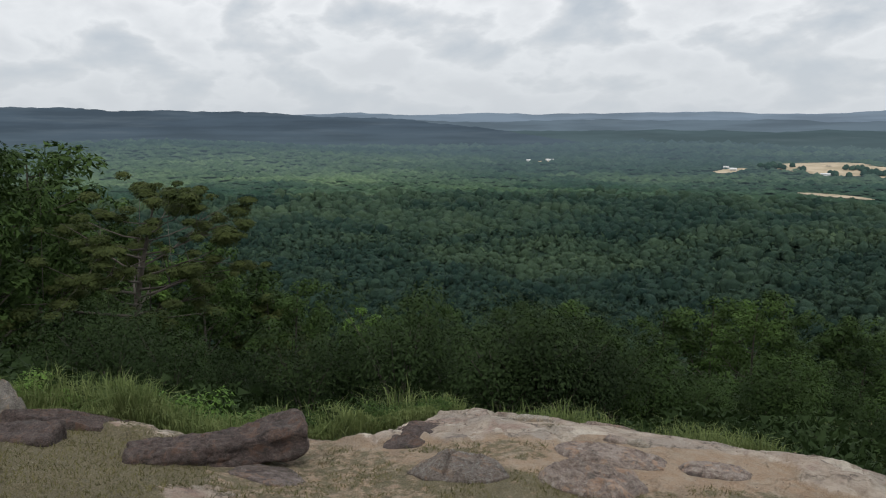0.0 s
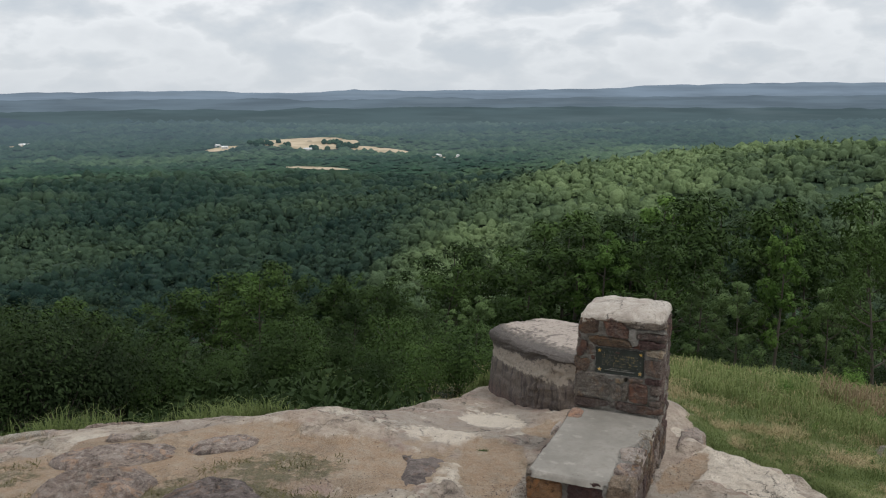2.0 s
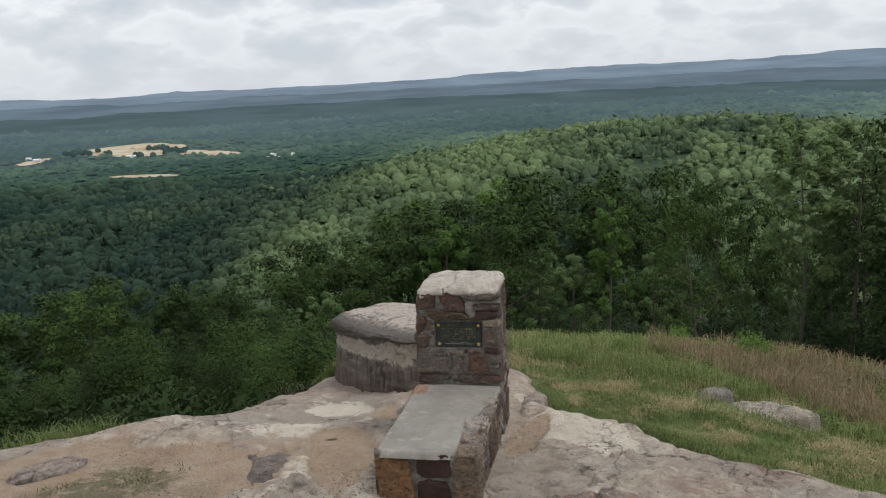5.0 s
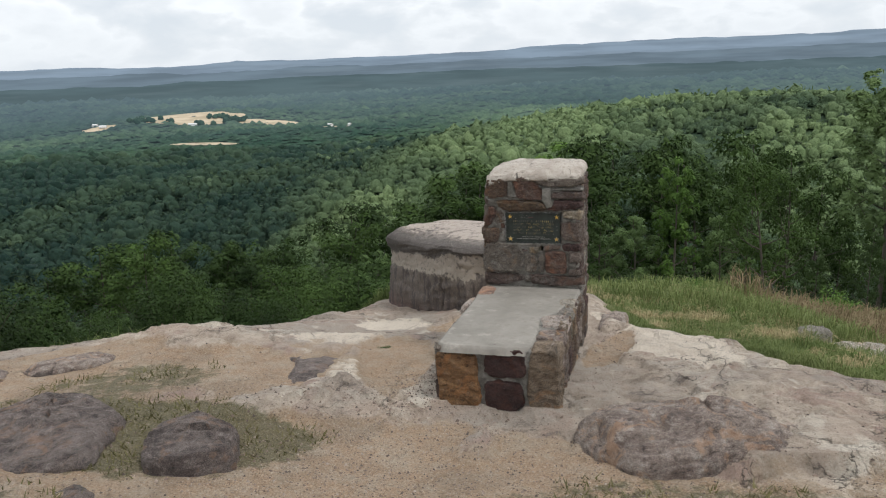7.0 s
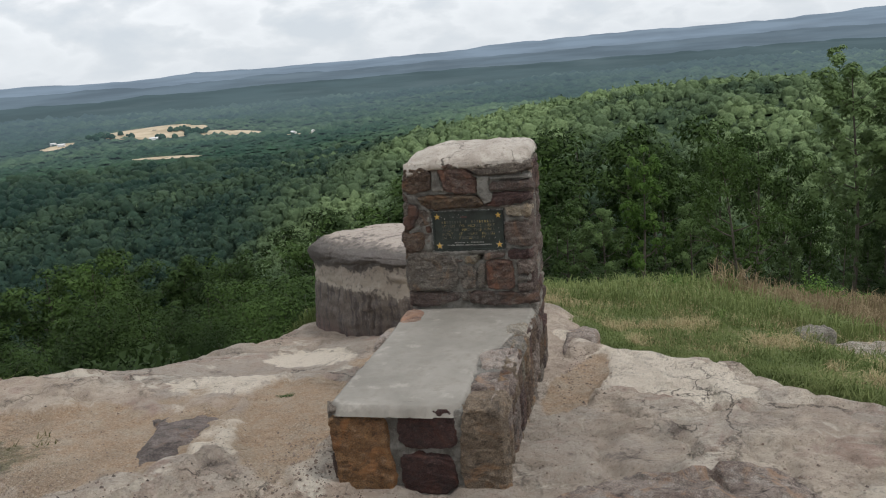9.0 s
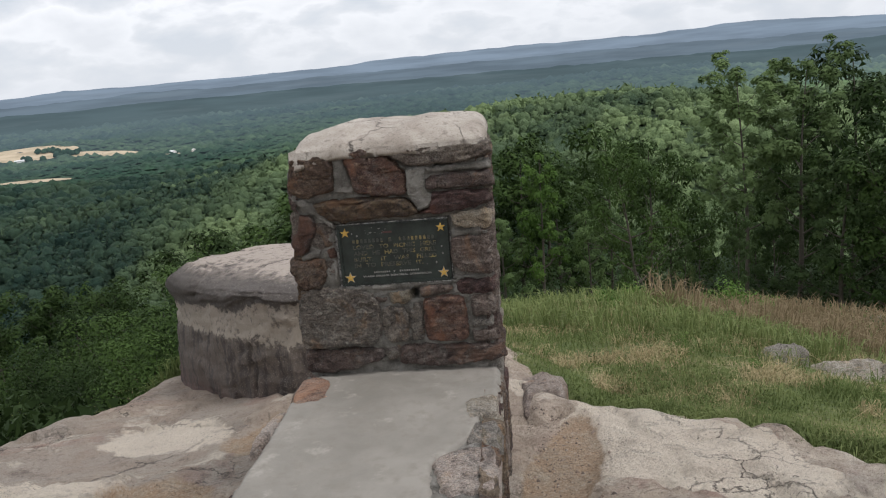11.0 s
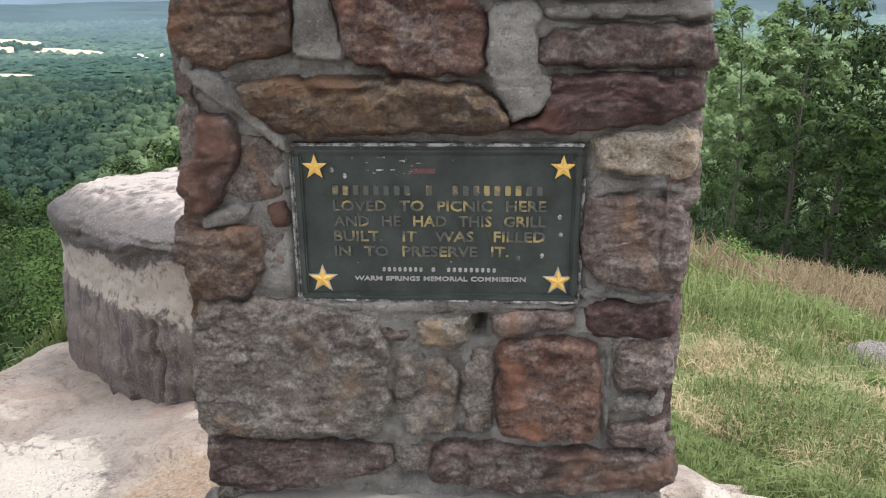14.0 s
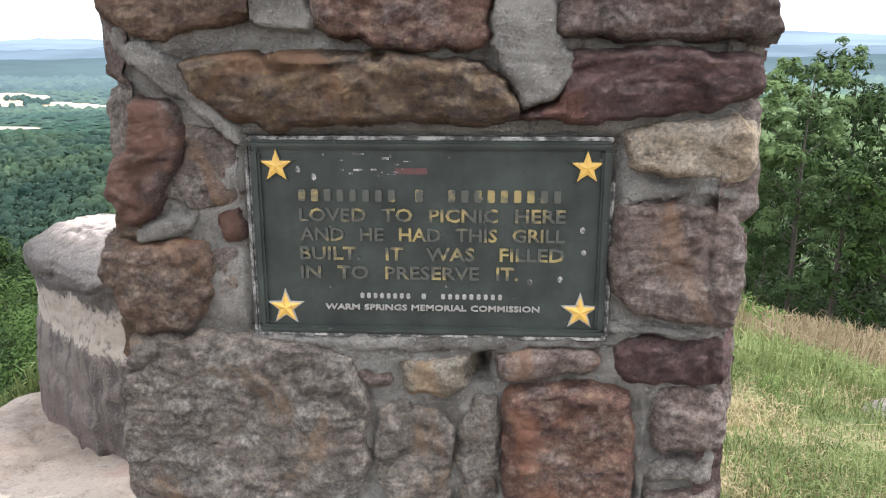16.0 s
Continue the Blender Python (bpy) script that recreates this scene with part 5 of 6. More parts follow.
def roughen(bm, amp, freq, seed, stretch=(1, 1, 1)):
    """Breaks a smooth block up with creases and chipped ledges."""
    bm.normal_update()
    co, no = np.array([v.co for v in bm.verts]), np.array([v.normal for v in bm.verts])
    q = co * freq * np.array(stretch)
    k = 1 - 2 * np.abs(vnoise(q[:, 0], q[:, 1], q[:, 2], seed))
    k2 = 1 - 2 * np.abs(vnoise(q[:, 0] * 2.3, q[:, 1] * 2.3, q[:, 2] * 2.3, seed + 1))
    crease = smooth(0.09, 0.0, np.abs(vnoise(q[:, 0] * 0.7, q[:, 1] * 0.7, q[:, 2] * 0.5 + 9, seed + 2)))
    d = amp * (0.6 * k + 0.35 * k2 - 0.8 * crease)
    for v, c in zip(bm.verts, co + no * d[:, None]):
        v.co = c


# the big boulder: two faces that meet in a blunt corner, an overhanging top over a pale recessed belt
big = rough_box(-0.80, 0.85, 0, 1.30, -0.34, 1.0, 0.022, 0.26, 0.026, 3.2, 77, 0.010)
FOOT = np.array([(-2.36, 2.84), (-1.93, 2.40), (-1.52, 1.98), (-1.28, 1.76), (-1.00, 1.66), (-0.60, 1.68), (-0.15, 1.74)])
BACK = np.array([(-2.06, 3.44), (-1.42, 3.40), (-0.92, 3.28), (-0.62, 3.14), (-0.40, 3.0), (-0.15, 2.95), (0.05, 2.9)])
roughen(big, 0.022, 5.5, 61, (0.8, 0.8, 1.7))
roughen(big, 0.010, 15, 63, (1.0, 1.0, 1.3))
co = np.array([v.co for v in big.verts])
along, deep, z = (co[:, 0] + 0.8) / 1.65 * 6, co[:, 1] / 1.30, co[:, 2]
wave = 0.030 * np.sin(5 * co[:, 0]) + 0.035 * vnoise(co[:, 0] * 6, 0 * z, 0 * z, 5)
belt = smooth(0.44, 0.50, z + wave) * smooth(0.72, 0.66, z + wave)
bed = z.copy()
deep = deep + (0.012 * belt + 0.07 * smooth(0.86, 1.0, z)) * smooth(0.6, 0.1, deep)
deep = deep + (0.030 * smooth(0.07, 0.0, np.abs(along - 3.0 + 0.5 * z)) * smooth(0.48, 0.40, z) + 0.015 * smooth(0.03, 0.0, np.abs(z - 0.20 + 0.02 * np.sin(5 * along))) * smooth(3.1, 3.4, along)) * smooth(0.3, 0.0, deep)
along = along + (0.10 * smooth(0.75, 1.0, z) + 0.05 * belt) * smooth(2.0, 0.0, along)
k = np.arange(7)
plan = [(1 - deep) * np.interp(along, k, FOOT[:, m]) + deep * np.interp(along, k, BACK[:, m]) for m in (0, 1)]
# its top is low and domed, and the beds climb towards the blunt corner
lip, top = 0.66 + 0.24 * smooth(-0.6, 3.6, along), 0.97 + 0.05 * smooth(-0.6, 3.6, along)
z = np.where(z < 0.66, z / 0.66 * lip, lip + (top - lip) * np.interp(z, (0.66, 0.80, 0.90, 1.0, 1.2), (0.0, 0.42, 0.68, 1.0, 1.2))) - 0.03 * smooth(0.3, 0.9, deep) * smooth(0.7, 1.0, z)
for v, c in zip(big.verts, np.stack([plan[0] + 1.2, plan[1] - 2.4, z], -1)):
    v.co = c
big_rock = part("boulder", big, BOULDER)
attribute(big_rock.data, "bed", bed)
big_rock.location = (-1.2, 2.4, -0.745)
tagged(big_rock, "large pale-topped sandstone boulder with a dark streaked side", "boulder")


def on_rock(x, y, sink=0.03):
    z = rock_surface(np.array([x]), np.array([y]))[0][0]
    return (x, y, float(z) - sink)


def block_rock(name, at, size, turn, lean, label, seed, mat, radius=0.05, amp=0.022):
    """A broken block of rock, bedded in the ground: flat faces, chipped edges, creases."""
    sx, sy, sz = size
    bm = rough_box(-sx / 2, sx / 2, -sy / 2, sy / 2, -0.12, sz, 0.026, radius, 0.016, 6, seed, 0.012)
    rng = random.Random(seed)
    skew = [rng.uniform(-0.22, 0.22) for _ in range(4)]
    for v in bm.verts:
        u, w = v.co.x / sx * 2, v.co.y / sy * 2
        v.co.x *= 1 + skew[0] * w
        v.co.y *= 1 + skew[1] * u
        v.co.x += skew[2] * 0.3 * sx * w * w
        v.co.z += (lean[0] * u + lean[1] * w) * sz * float(smooth(0.0, sz, v.co.z))
    roughen(bm, amp, 5.5, seed, (1, 1, 1.5))
    ob = part(name, bm, mat)
    ob.matrix_world = Matrix.Translation(at) @ pose(0, 0, 0, 0, 0, turn)
    return tagged(ob, label, "rock")


def bedded_rock(name, label, seed, mat, high, *outline, steep=3.0, along=0.0, fold=0.35, lean=(0.0, 0.0), sink=0.0):
    """A rock worn level with the ground round it. outline: its foot, in x and y; along: the way its folds run, in degrees."""
    p = rounded(outline, 1)
    ring = np.vstack([p, p[:1]])
    run = np.concatenate([[0], np.cumsum(np.linalg.norm(np.diff(ring, axis=0), axis=1))])
    around, rings = 96, 30
    t = np.linspace(0, run[-1], around + 1)[:-1]
    p = np.stack([np.interp(t, run, ring[:, 0]), np.interp(t, run, ring[:, 1])], -1)
    c = p.mean(0)
    size = np.sqrt(np.ptp(p[:, 0]) * np.ptp(p[:, 1]))
    p = c + (p - c) * (1 + 0.05 * fbm(p[:, 0] * 4, p[:, 1] * 4, seed, 4, seed))[:, None]
    r = np.linspace(0.0, 1.0, rings) ** 0.8 + 1e-4
    u = (c[0] + r[:, None] * (p[:, 0] - c[0])).ravel()
    v = (c[1] + r[:, None] * (p[:, 1] - c[1])).ravel()
    rr = np.repeat(r, around)
    ca, sa = math.cos(radians(along)), math.sin(radians(along))
    fa, fb = (u * ca + v * sa), (-u * sa + v * ca)
    bend = 0.25 * vnoise(fa * 2.2, fb * 2.2, seed, seed + 1)
    ledge = 1 - 2 * np.abs(vnoise(fa * 1.6 + seed, (fb + bend) * 6.5, seed, seed + 2))
    fine = 1 - 2 * np.abs(vnoise(fa * 5.0, (fb + bend) * 21, seed, seed + 3))
    crack = smooth(0.08, 0.0, np.abs(vnoise(fa * 2.6, fb * 1.3 + seed, 3.3, seed + 4)))
    tilt = lean[0] * (u - c[0]) / size + lean[1] * (v - c[1]) / size
    body = (1 - rr**steep) * (1 + tilt + fold * (0.55 * ledge + 0.30 * fine) + 0.28 * fbm(u * 4, v * 4, seed, 3, seed + 6) - 0.45 * crack)
    # broken along a few flat faces
    rng = random.Random(seed)
    for _ in range(9):
        way, steepness = rng.uniform(0, 6.28), rng.uniform(0.5, 1.9)
        face = rng.uniform(0.75, 1.15) + steepness * ((u - c[0]) * math.cos(way) + (v - c[1]) * math.sin(way) + rng.uniform(-0.05, 0.30) * size) / size
        body = np.minimum(body, np.maximum(face + 0.10 * fine + 0.06 * ledge, 0.12 * (1 - rr**steep)))
    foot = top_of_rock(u, v) - 0.02 - sink
    z = foot + high * body + 0.004 * fbm(u * 30, v * 30, seed, 3, seed + 5)
    z = np.where(rr > 0.995, foot - 0.10, z)
    push = 1 + 0.03 * fine * smooth(0.6, 1.0, rr)
    here = np.array([c[0], c[1], float(top_of_rock(c[0], c[1]))])
    verts = np.column_stack([c[0] + (u - c[0]) * push, c[1] + (v - c[1]) * push, z]) - here
    ob = part(name, mesh_of(name, verts, grid_faces(rings, around, True)), mat)
    ob.location = here
    return tagged(ob, label, "rock")


log = rough_box(-0.88, 0.88, -0.24, 0.24, 0, 0.40, 0.03, 0.11, 0.03, 3.0, 41, 0.03)
for v in log.verts:
    k = (v.co.x + 0.95) / 1.9
    v.co.z = v.co.z * (0.95 - 0.15 * k) + 0.14 * float(smooth(0.45, 1.0, k))
roughen(log, 0.042, 5.0, 62, (0.6, 1.4, 1.4))
log_rock = part("long_rock", log, DARKPURPLE)
log_rock.matrix_world = Matrix.Translation(on_rock(-6.42, -5.32, 0.10)) @ pose(0, 0, 0, 0, 0, 80)
tagged(log_rock, "long dark purple grey rock lying on sandy ground", "rock")
boulder("boulder", on_rock(-8.70, -7.35, 0.14), (0.95, 0.9, 0.60), 20, "rounded pale grey boulder beside flat rocks", 42, PALEGREY, steep=2.6)
bedded_rock("flat_rock", "flat layered grey rock behind the long rock", 43, DARKPURPLE, 0.16, (-8.65, -7.25), (-8.80, -6.56), (-8.30, -5.70), (-7.75, -5.80), (-7.85, -6.45), (-8.15, -7.15), steep=7, along=60, fold=0.5)
block_rock("flat_rock", on_rock(-7.45, -7.0, 0.0), (0.70, 0.45, 0.09), 60, (0.1, 0.2), "small dark grey rock at the edge of dry grass", 44, DARKPURPLE)
bedded_rock("flat_rock", "flat dark grey stone flush with the dirt", 45, PURPLE, 0.05, (-5.93, -5.42), (-6.26, -5.12), (-6.07, -4.69), (-5.45, -4.75), (-5.39, -5.1), steep=6)
bedded_rock("rock", "mound of dark grey lichened rock in the dirt", 46, LICHEN, 0.17, (-5.25, -3.85), (-5.45, -3.25), (-4.95, -2.95), (-4.45, -3.10), (-4.45, -3.45), (-4.85, -3.80), steep=2.6, along=50)
bedded_rock("rock", "pale grey rock standing out of the dirt", 47, ROCKPALE, 0.19, (-4.35, -2.95), (-4.40, -2.50), (-4.00, -2.05), (-3.55, -2.20), (-3.45, -2.60), (-3.85, -2.95), along=40)
bedded_rock("rock", "broken grey rock beside a pale one in the dirt", 57, PURPLE, 0.12, (-3.30, -2.60), (-3.25, -2.10), (-2.90, -1.95), (-2.55, -2.15), (-2.65, -2.45), (-3.0, -2.7), along=40)
bedded_rock("rock", "square purplish grey stone in dry grass", 48, PURPLE, 0.17, (-1.70, -3.02), (-1.86, -2.70), (-1.96, -2.42), (-1.71, -2.33), (-1.46, -2.37), (-1.30, -2.58), (-1.20, -2.86), (-1.42, -3.0), steep=8, along=20, fold=0.30, lean=(-0.1, -0.3))
bedded_rock("flat_rock", "broad flat purplish grey stone in dry grass", 49, PURPLE, 0.13, (-3.20, -2.45), (-3.02, -2.26), (-2.82, -2.09), (-2.52, -2.17), (-2.17, -2.42), (-2.10, -2.70), (-1.97, -3.06), (-2.15, -3.13), (-2.35, -3.22), (-2.70, -3.15), steep=5, along=35, fold=0.30)
bedded_rock("flat_rock", "small dark stone worn level with the dirt", 58, PURPLE, 0.03, (-1.97, -3.38), (-1.93, -3.20), (-1.72, -3.30), (-1.75, -3.50), along=10)
bedded_rock("rock", "broad pale rock with folded dark creases", 50, ROCKPALE, 0.21, (0.50, -1.78), (0.74, -1.50), (1.12, -1.33), (1.42, -1.25), (1.70, -1.29), (1.96, -1.33), (2.05, -1.58), (1.90, -1.88), (1.54, -2.14), (1.22, -2.38), (0.92, -2.38), (0.66, -2.08), steep=4.5, along=24, fold=0.55, lean=(-0.1, -0.25))
bedded_rock("flat_rock", "dark purple grey stone in the dirt", 51, PURPLE, 0.11, (1.80, -3.15), (2.05, -2.88), (2.36, -2.77), (2.70, -2.80), (2.85, -3.15), (2.55, -3.50), (2.05, -3.50), along=12)
bedded_rock("flat_rock", "dark weathered ridge of bedrock", 59, PURPLE, 0.05, (-2.02, -0.60), (-1.74, -0.52), (-1.40, -0.70), (-1.40, -1.05), (-1.50, -1.50), (-1.66, -1.28), (-1.78, -0.90), steep=2.2, along=60, fold=0.6)
bedded_rock("flat_rock", "dark purple grey shoulder of bedrock at the rim", 71, DARKPURPLE, 0.10, (-6.35, -3.58), (-6.74, -2.94), (-6.51, -2.45), (-6.10, -2.86), (-5.84, -3.37), (-6.02, -3.60), steep=2.4, along=60, fold=0.4)
bedded_rock("flat_rock", "pale broken ledge of bedrock", 72, ROCKPALE, 0.09, (-4.87, -2.29), (-4.76, -1.96), (-4.42, -1.72), (-4.04, -1.47), (-3.85, -1.68), (-4.08, -2.07), (-4.53, -2.38), steep=4, along=35, fold=0.6)
bedded_rock("flat_rock", "pale broken ledge of bedrock", 73, ROCKPALE, 0.08, (-3.90, -1.50), (-3.82, -1.09), (-3.41, -0.94), (-3.32, -1.20), (-3.68, -1.57), steep=4, along=35, fold=0.6)
for number, (x, y, long, wide, turn) in enumerate(((-4.72, 0.72, 0.85, 0.26, 14), (-3.85, 0.98, 0.70, 0.22, 10), (-3.15, 1.30, 0.50, 0.22, 25), (-6.15, -1.60, 0.60, 0.34, 60), (-5.75, -0.55, 0.75, 0.30, 55), (-5.30, 0.35, 0.55, 0.24, 35), (-4.70, -1.55, 0.26, 0.18, 30), (-4.51, -1.40, 0.22, 0.16, 20))):
    ca, sa = math.cos(radians(turn)), math.sin(radians(turn))
    corners = ((-0.5, -0.4), (-0.2, -0.5), (0.3, -0.45), (0.5, -0.2), (0.46, 0.4), (0.1, 0.5), (-0.4, 0.45))
    bedded_rock("flat_rock", "thin pale slab of sandstone lying along the rim", 80 + number, PALE if number % 2 else ROCKPALE, 0.065, *((x + a * long * ca - b * wide * sa, y + a * long * sa + b * wide * ca) for a, b in corners), steep=9, along=turn, fold=0.2)
bedded_rock("flat_rock", "pale rough ledge of bedrock beside the stone chimney", 74, ROCKPALE, 0.07, (0.47, 0.85), (0.46, 1.50), (0.62, 1.60), (0.74, 1.30), (0.68, 1.02), (0.56, 0.88), steep=3.5, along=70, fold=0.3)
boulder("rock", on_rock(0.82, 1.50, -0.02), (0.17, 0.26, 0.20), -30, "small round dark stone at the rock's rim", 52, BROWN, steep=2.5, skirt=0.3)
boulder("flat_rock", (3.65, 4.05, float(land(3.65, 4.05)) + 0.06), (1.10, 0.50, 0.12), -4, "long pale flat rock in the grass", 53, PALE, steep=3, skirt=0.4)
boulder("rock", (2.90, 4.25, float(land(2.90, 4.25)) + 0.05), (0.45, 0.30, 0.14), 30, "grey rock in the grass beside a pale one", 54, PALEGREY, steep=3, skirt=0.4)
fallen = part("fallen_log", rough_box(-0.95, 0.95, -0.17, 0.17, 0, 0.33, 0.06, 0.15, 0.02, 3, 56), BARK)
fallen.matrix_world = Matrix.Translation((9.3, 15.6, float(land(9.3, 15.6)) + 0.30)) @ pose(0, 0, 0, 0, 0, 15)
tagged(fallen, "grey weathered log lying in tall grass", "log")

# gravel in front of the bench and in the hollows
rng = np.random.default_rng(8)
count = 8200
px, py = rng.normal(-0.1, 1.2, count), rng.normal(-2.7, 0.75, count)
px[:900], py[:900] = rng.normal(-0.55, 0.22, 900), rng.normal(-1.35, 0.35, 900)
px[900:1900], py[900:1900] = rng.normal(-3.3, 1.3, 1000), rng.normal(-1.9, 0.9, 1000)
px[1900:2250], py[1900:2250] = rng.normal(0.6, 0.12, 350), rng.normal(0.3, 0.5, 350)
ok = ~((np.abs(px) < 0.47) & (py > -1.5)) & (outside(px, py) < -0.3)
px, py = px[ok], py[ok]
pz = rock_surface(px, py)[0]
base = np.array([(1, 0, -0.3), (0.2, 0.9, -0.3), (-0.8, 0.5, -0.3), (-0.7, -0.6, -0.3), (0.3, -0.95, -0.3), (0.1, 0.05, 0.7)])
tris = np.array([(0, 1, 5), (1, 2, 5), (2, 3, 5), (3, 4, 5), (4, 0, 5)])
s = rng.uniform(0.003, 0.009, len(px)) * rng.choice([1, 1, 1, 1.7], len(px))
a = rng.uniform(0, 6.28, len(px))
pts = base[None] * s[:, None, None] * (1 + rng.uniform(-0.3, 0.3, (len(px), 6, 1)))
ca, sa = np.cos(a)[:, None], np.sin(a)[:, None]
pts = np.stack([pts[..., 0] * ca - pts[..., 1] * sa + px[:, None], pts[..., 0] * sa + pts[..., 1] * ca + py[:, None], pts[..., 2] + pz[:, None]], -1)
me = mesh_of("gravel", pts.reshape(-1, 3), (tris[None] + (6 * np.arange(len(px)))[:, None, None]).reshape(-1, 3), False)
tagged(part("gravel", me, PEBBLE), "loose brown and grey gravel on the sandy dirt", "gravel", kind="stuff")

# ---- trees ----


def tube(points, radii, sides=6):
    p = np.array(points, float)
    d = np.gradient(p, axis=0)
    d /= np.linalg.norm(d, axis=1)[:, None] + 1e-9
    side = np.cross(d, (0.31, 0.17, 0.93) if abs(d[0, 2]) < 0.9 else (1.0, 0.1, 0.0))
    side /= np.linalg.norm(side, axis=1)[:, None] + 1e-9
    up = np.cross(d, side)
    a = np.arange(sides) / sides * 2 * np.pi
    ring = p[:, None] + (side[:, None] * np.cos(a)[None, :, None] + up[:, None] * np.sin(a)[None, :, None]) * np.array(radii)[:, None, None]
    return ring.reshape(-1, 3), grid_faces(len(p), sides, True)


def joined(pieces):
    verts, faces, n = [], [], 0
    for v, f in pieces:
        verts.append(v)
        faces.append(f + n)
        n += len(v)
    return np.concatenate(verts), np.concatenate(faces)


def leaf_cloud(rng, centres, sizes, count, leaf, flat=0.75, long=1.6):
    """Single leaves, or small sprays of them, round clump centres."""
    centres, sizes = np.array(centres), np.array(sizes)
    who = rng.choice(len(centres), count, p=sizes**2 / np.sum(sizes**2))
    u = rng.normal(size=(count, 3))
    u[:, 2] = np.where(rng.uniform(0, 1, count) < 0.6, np.abs(u[:, 2]), u[:, 2])
    u /= np.linalg.norm(u, axis=1)[:, None]
    r = rng.uniform(0.30, 1.0, count) ** 0.45
    at = centres[who] + u * (r * sizes[who])[:, None] * (1, 1, flat)
    n = u * 0.8 + rng.normal(size=(count, 3)) * 0.26 + (0, 0, 0.6)
    n /= np.linalg.norm(n, axis=1)[:, None]
    t = np.cross(n, rng.normal(size=(count, 3)))
    t /= np.linalg.norm(t, axis=1)[:, None]
    b = np.cross(n, t)
    s = (leaf * rng.uniform(0.6, 1.3, count))[:, None]
    tri = np.stack([at - t * s * 0.5 * long, at + b * s * 0.5, at + t * s * 0.5 * long - b * s * 0.2], 1)
    return tri.reshape(-1, 3), np.arange(3 * count).reshape(-1, 3)


def make_tree(name, label, seed, height, spread, first, limbs, leaves, leaf, mat, rise=0.55, clump=0.30, flat=0.75, long=1.6, bare=0.0, thick=0.016, taper=0.75, lean=None, category="tree", tufts=(0.55, 0.8, 1.0)):
    """A tapered, bent trunk with limbs and a ragged crown of leaves. first: where the crown begins, as a share of the height."""
    rng = np.random.default_rng(seed)
    tree = thing(name, label, category)
    lean = rng.normal(size=2) * 0.05 * height if lean is None else lean
    k = np.linspace(0, 1, 9)
    trunk = np.stack([lean[0] * k**2 + 0.012 * height * np.sin(5 * k + seed), lean[1] * k**2 + 0.012 * height * np.cos(4 * k + seed), height * (0.97 * k) - 0.3 * (k == 0)], -1)
    wood = [tube(trunk, thick * height * (1.05 - 0.93 * k), 7)]
    centres, sizes = [trunk[-1], trunk[-2]], [clump * spread * 0.8, clump * spread]
    for n in range(limbs):
        h = first + (0.95 - first) * (n + rng.uniform(0, 1)) / limbs
        base = np.array([np.interp(h, k, trunk[:, c]) for c in range(3)])
        a = n * 2.4 + rng.uniform(-0.5, 0.5)
        reach = spread * (1.05 - taper * ((h - first) / (1 - first)) ** 1.6) * rng.uniform(0.65, 1.15)
        out = np.array([math.cos(a), math.sin(a), 0])
        j = np.linspace(0, 1, 5)
        limb = base + out * (reach * j)[:, None] + np.array([0, 0, 1]) * (reach * rise * (j**1.4) * rng.uniform(0.6, 1.3))[:, None] + rng.normal(size=(5, 3)) * 0.03 * reach * j[:, None]
        r0 = thick * height * (1.05 - 0.93 * h) * 0.55
        wood.append(tube(limb, r0 * (1.0 - 0.85 * j), 5))
        if rng.uniform() < bare:
            continue
        for q in tufts:
            c = np.array([np.interp(q, j, limb[:, m]) for m in range(3)])
            centres.append(c + rng.normal(size=3) * 0.10 * reach)
            sizes.append(clump * spread * rng.uniform(0.55, 1.05))
            if q > 0.7:
                twig = c + rng.normal(size=3) * 0.30 * reach
                wood.append(tube(np.linspace(np.array([np.interp(0.6, j, limb[:, m]) for m in range(3)]), twig, 3), r0 * np.array([0.4, 0.25, 0.1]), 4))
                centres.append(twig)
                sizes.append(clump * spread * rng.uniform(0.4, 0.7))
    part("trunk", mesh_of("trunk", *joined(wood)), BARK, tree)
    part("crown", mesh_of("crown", *leaf_cloud(rng, centres, sizes, leaves, leaf, flat, long), False), mat, tree)
    return tree


def at_ground(x, y, sink=0.15):
    return (x, y, float(land(x, y)) - sink)


HARD = "hardwood tree with a dense ragged green crown"
kinds = [make_tree("hardwood_tree", HARD, 11 + n, 10.0, sp, fi, li, 5600, 0.175, mat, clump=0.25) for n, (sp, fi, li, mat) in enumerate((
    (3.2, 0.22, 13, LEAF), (2.6, 0.30, 12, LEAF_PALE), (3.6, 0.18, 14, LEAF), (2.3, 0.25, 12, LEAF_LIGHT), (3.0, 0.15, 15, LEAF), (2.9, 0.24, 14, LEAF_PALE)))]
slim = [make_tree("slim_tree", "tall slim hardwood with a bare pale trunk and tufted top", 31 + n, 10.0, 1.45, 0.42, 15, 8000, 0.13, LEAF_MID, 0.9, 0.28, 0.8, thick=0.010, taper=0.30) for n in range(2)]

# how high the tree tops stand seen from the path's start: bearing to the left, degrees up
LATE_B = np.array([-45, -30, -26, -23.8, -22.5, -21.5, -15.5, -14.7, -13.0, -11.5, -10.6, -9.0, -7.0, 0, 6, 16])
LATE_E = np.array([-0.8, -0.8, -1.6, -3.0, -5.4, -7.6, -8.2, -9.0, -10.0, -10.0, -7.8, -6.6, -6.8, -7.5, -7.5, -9.4])
LATE = np.array([0.17, -2.02, 1.32])  # the same seen from before the monument, for the trees to the right of it
SKY_B = np.array([-45, -24, -19, -16, -12, -9, -5, 0, 6, 12, 17, 22, 27, 33, 42, 50, 60, 66, 72, 81, 84, 92])
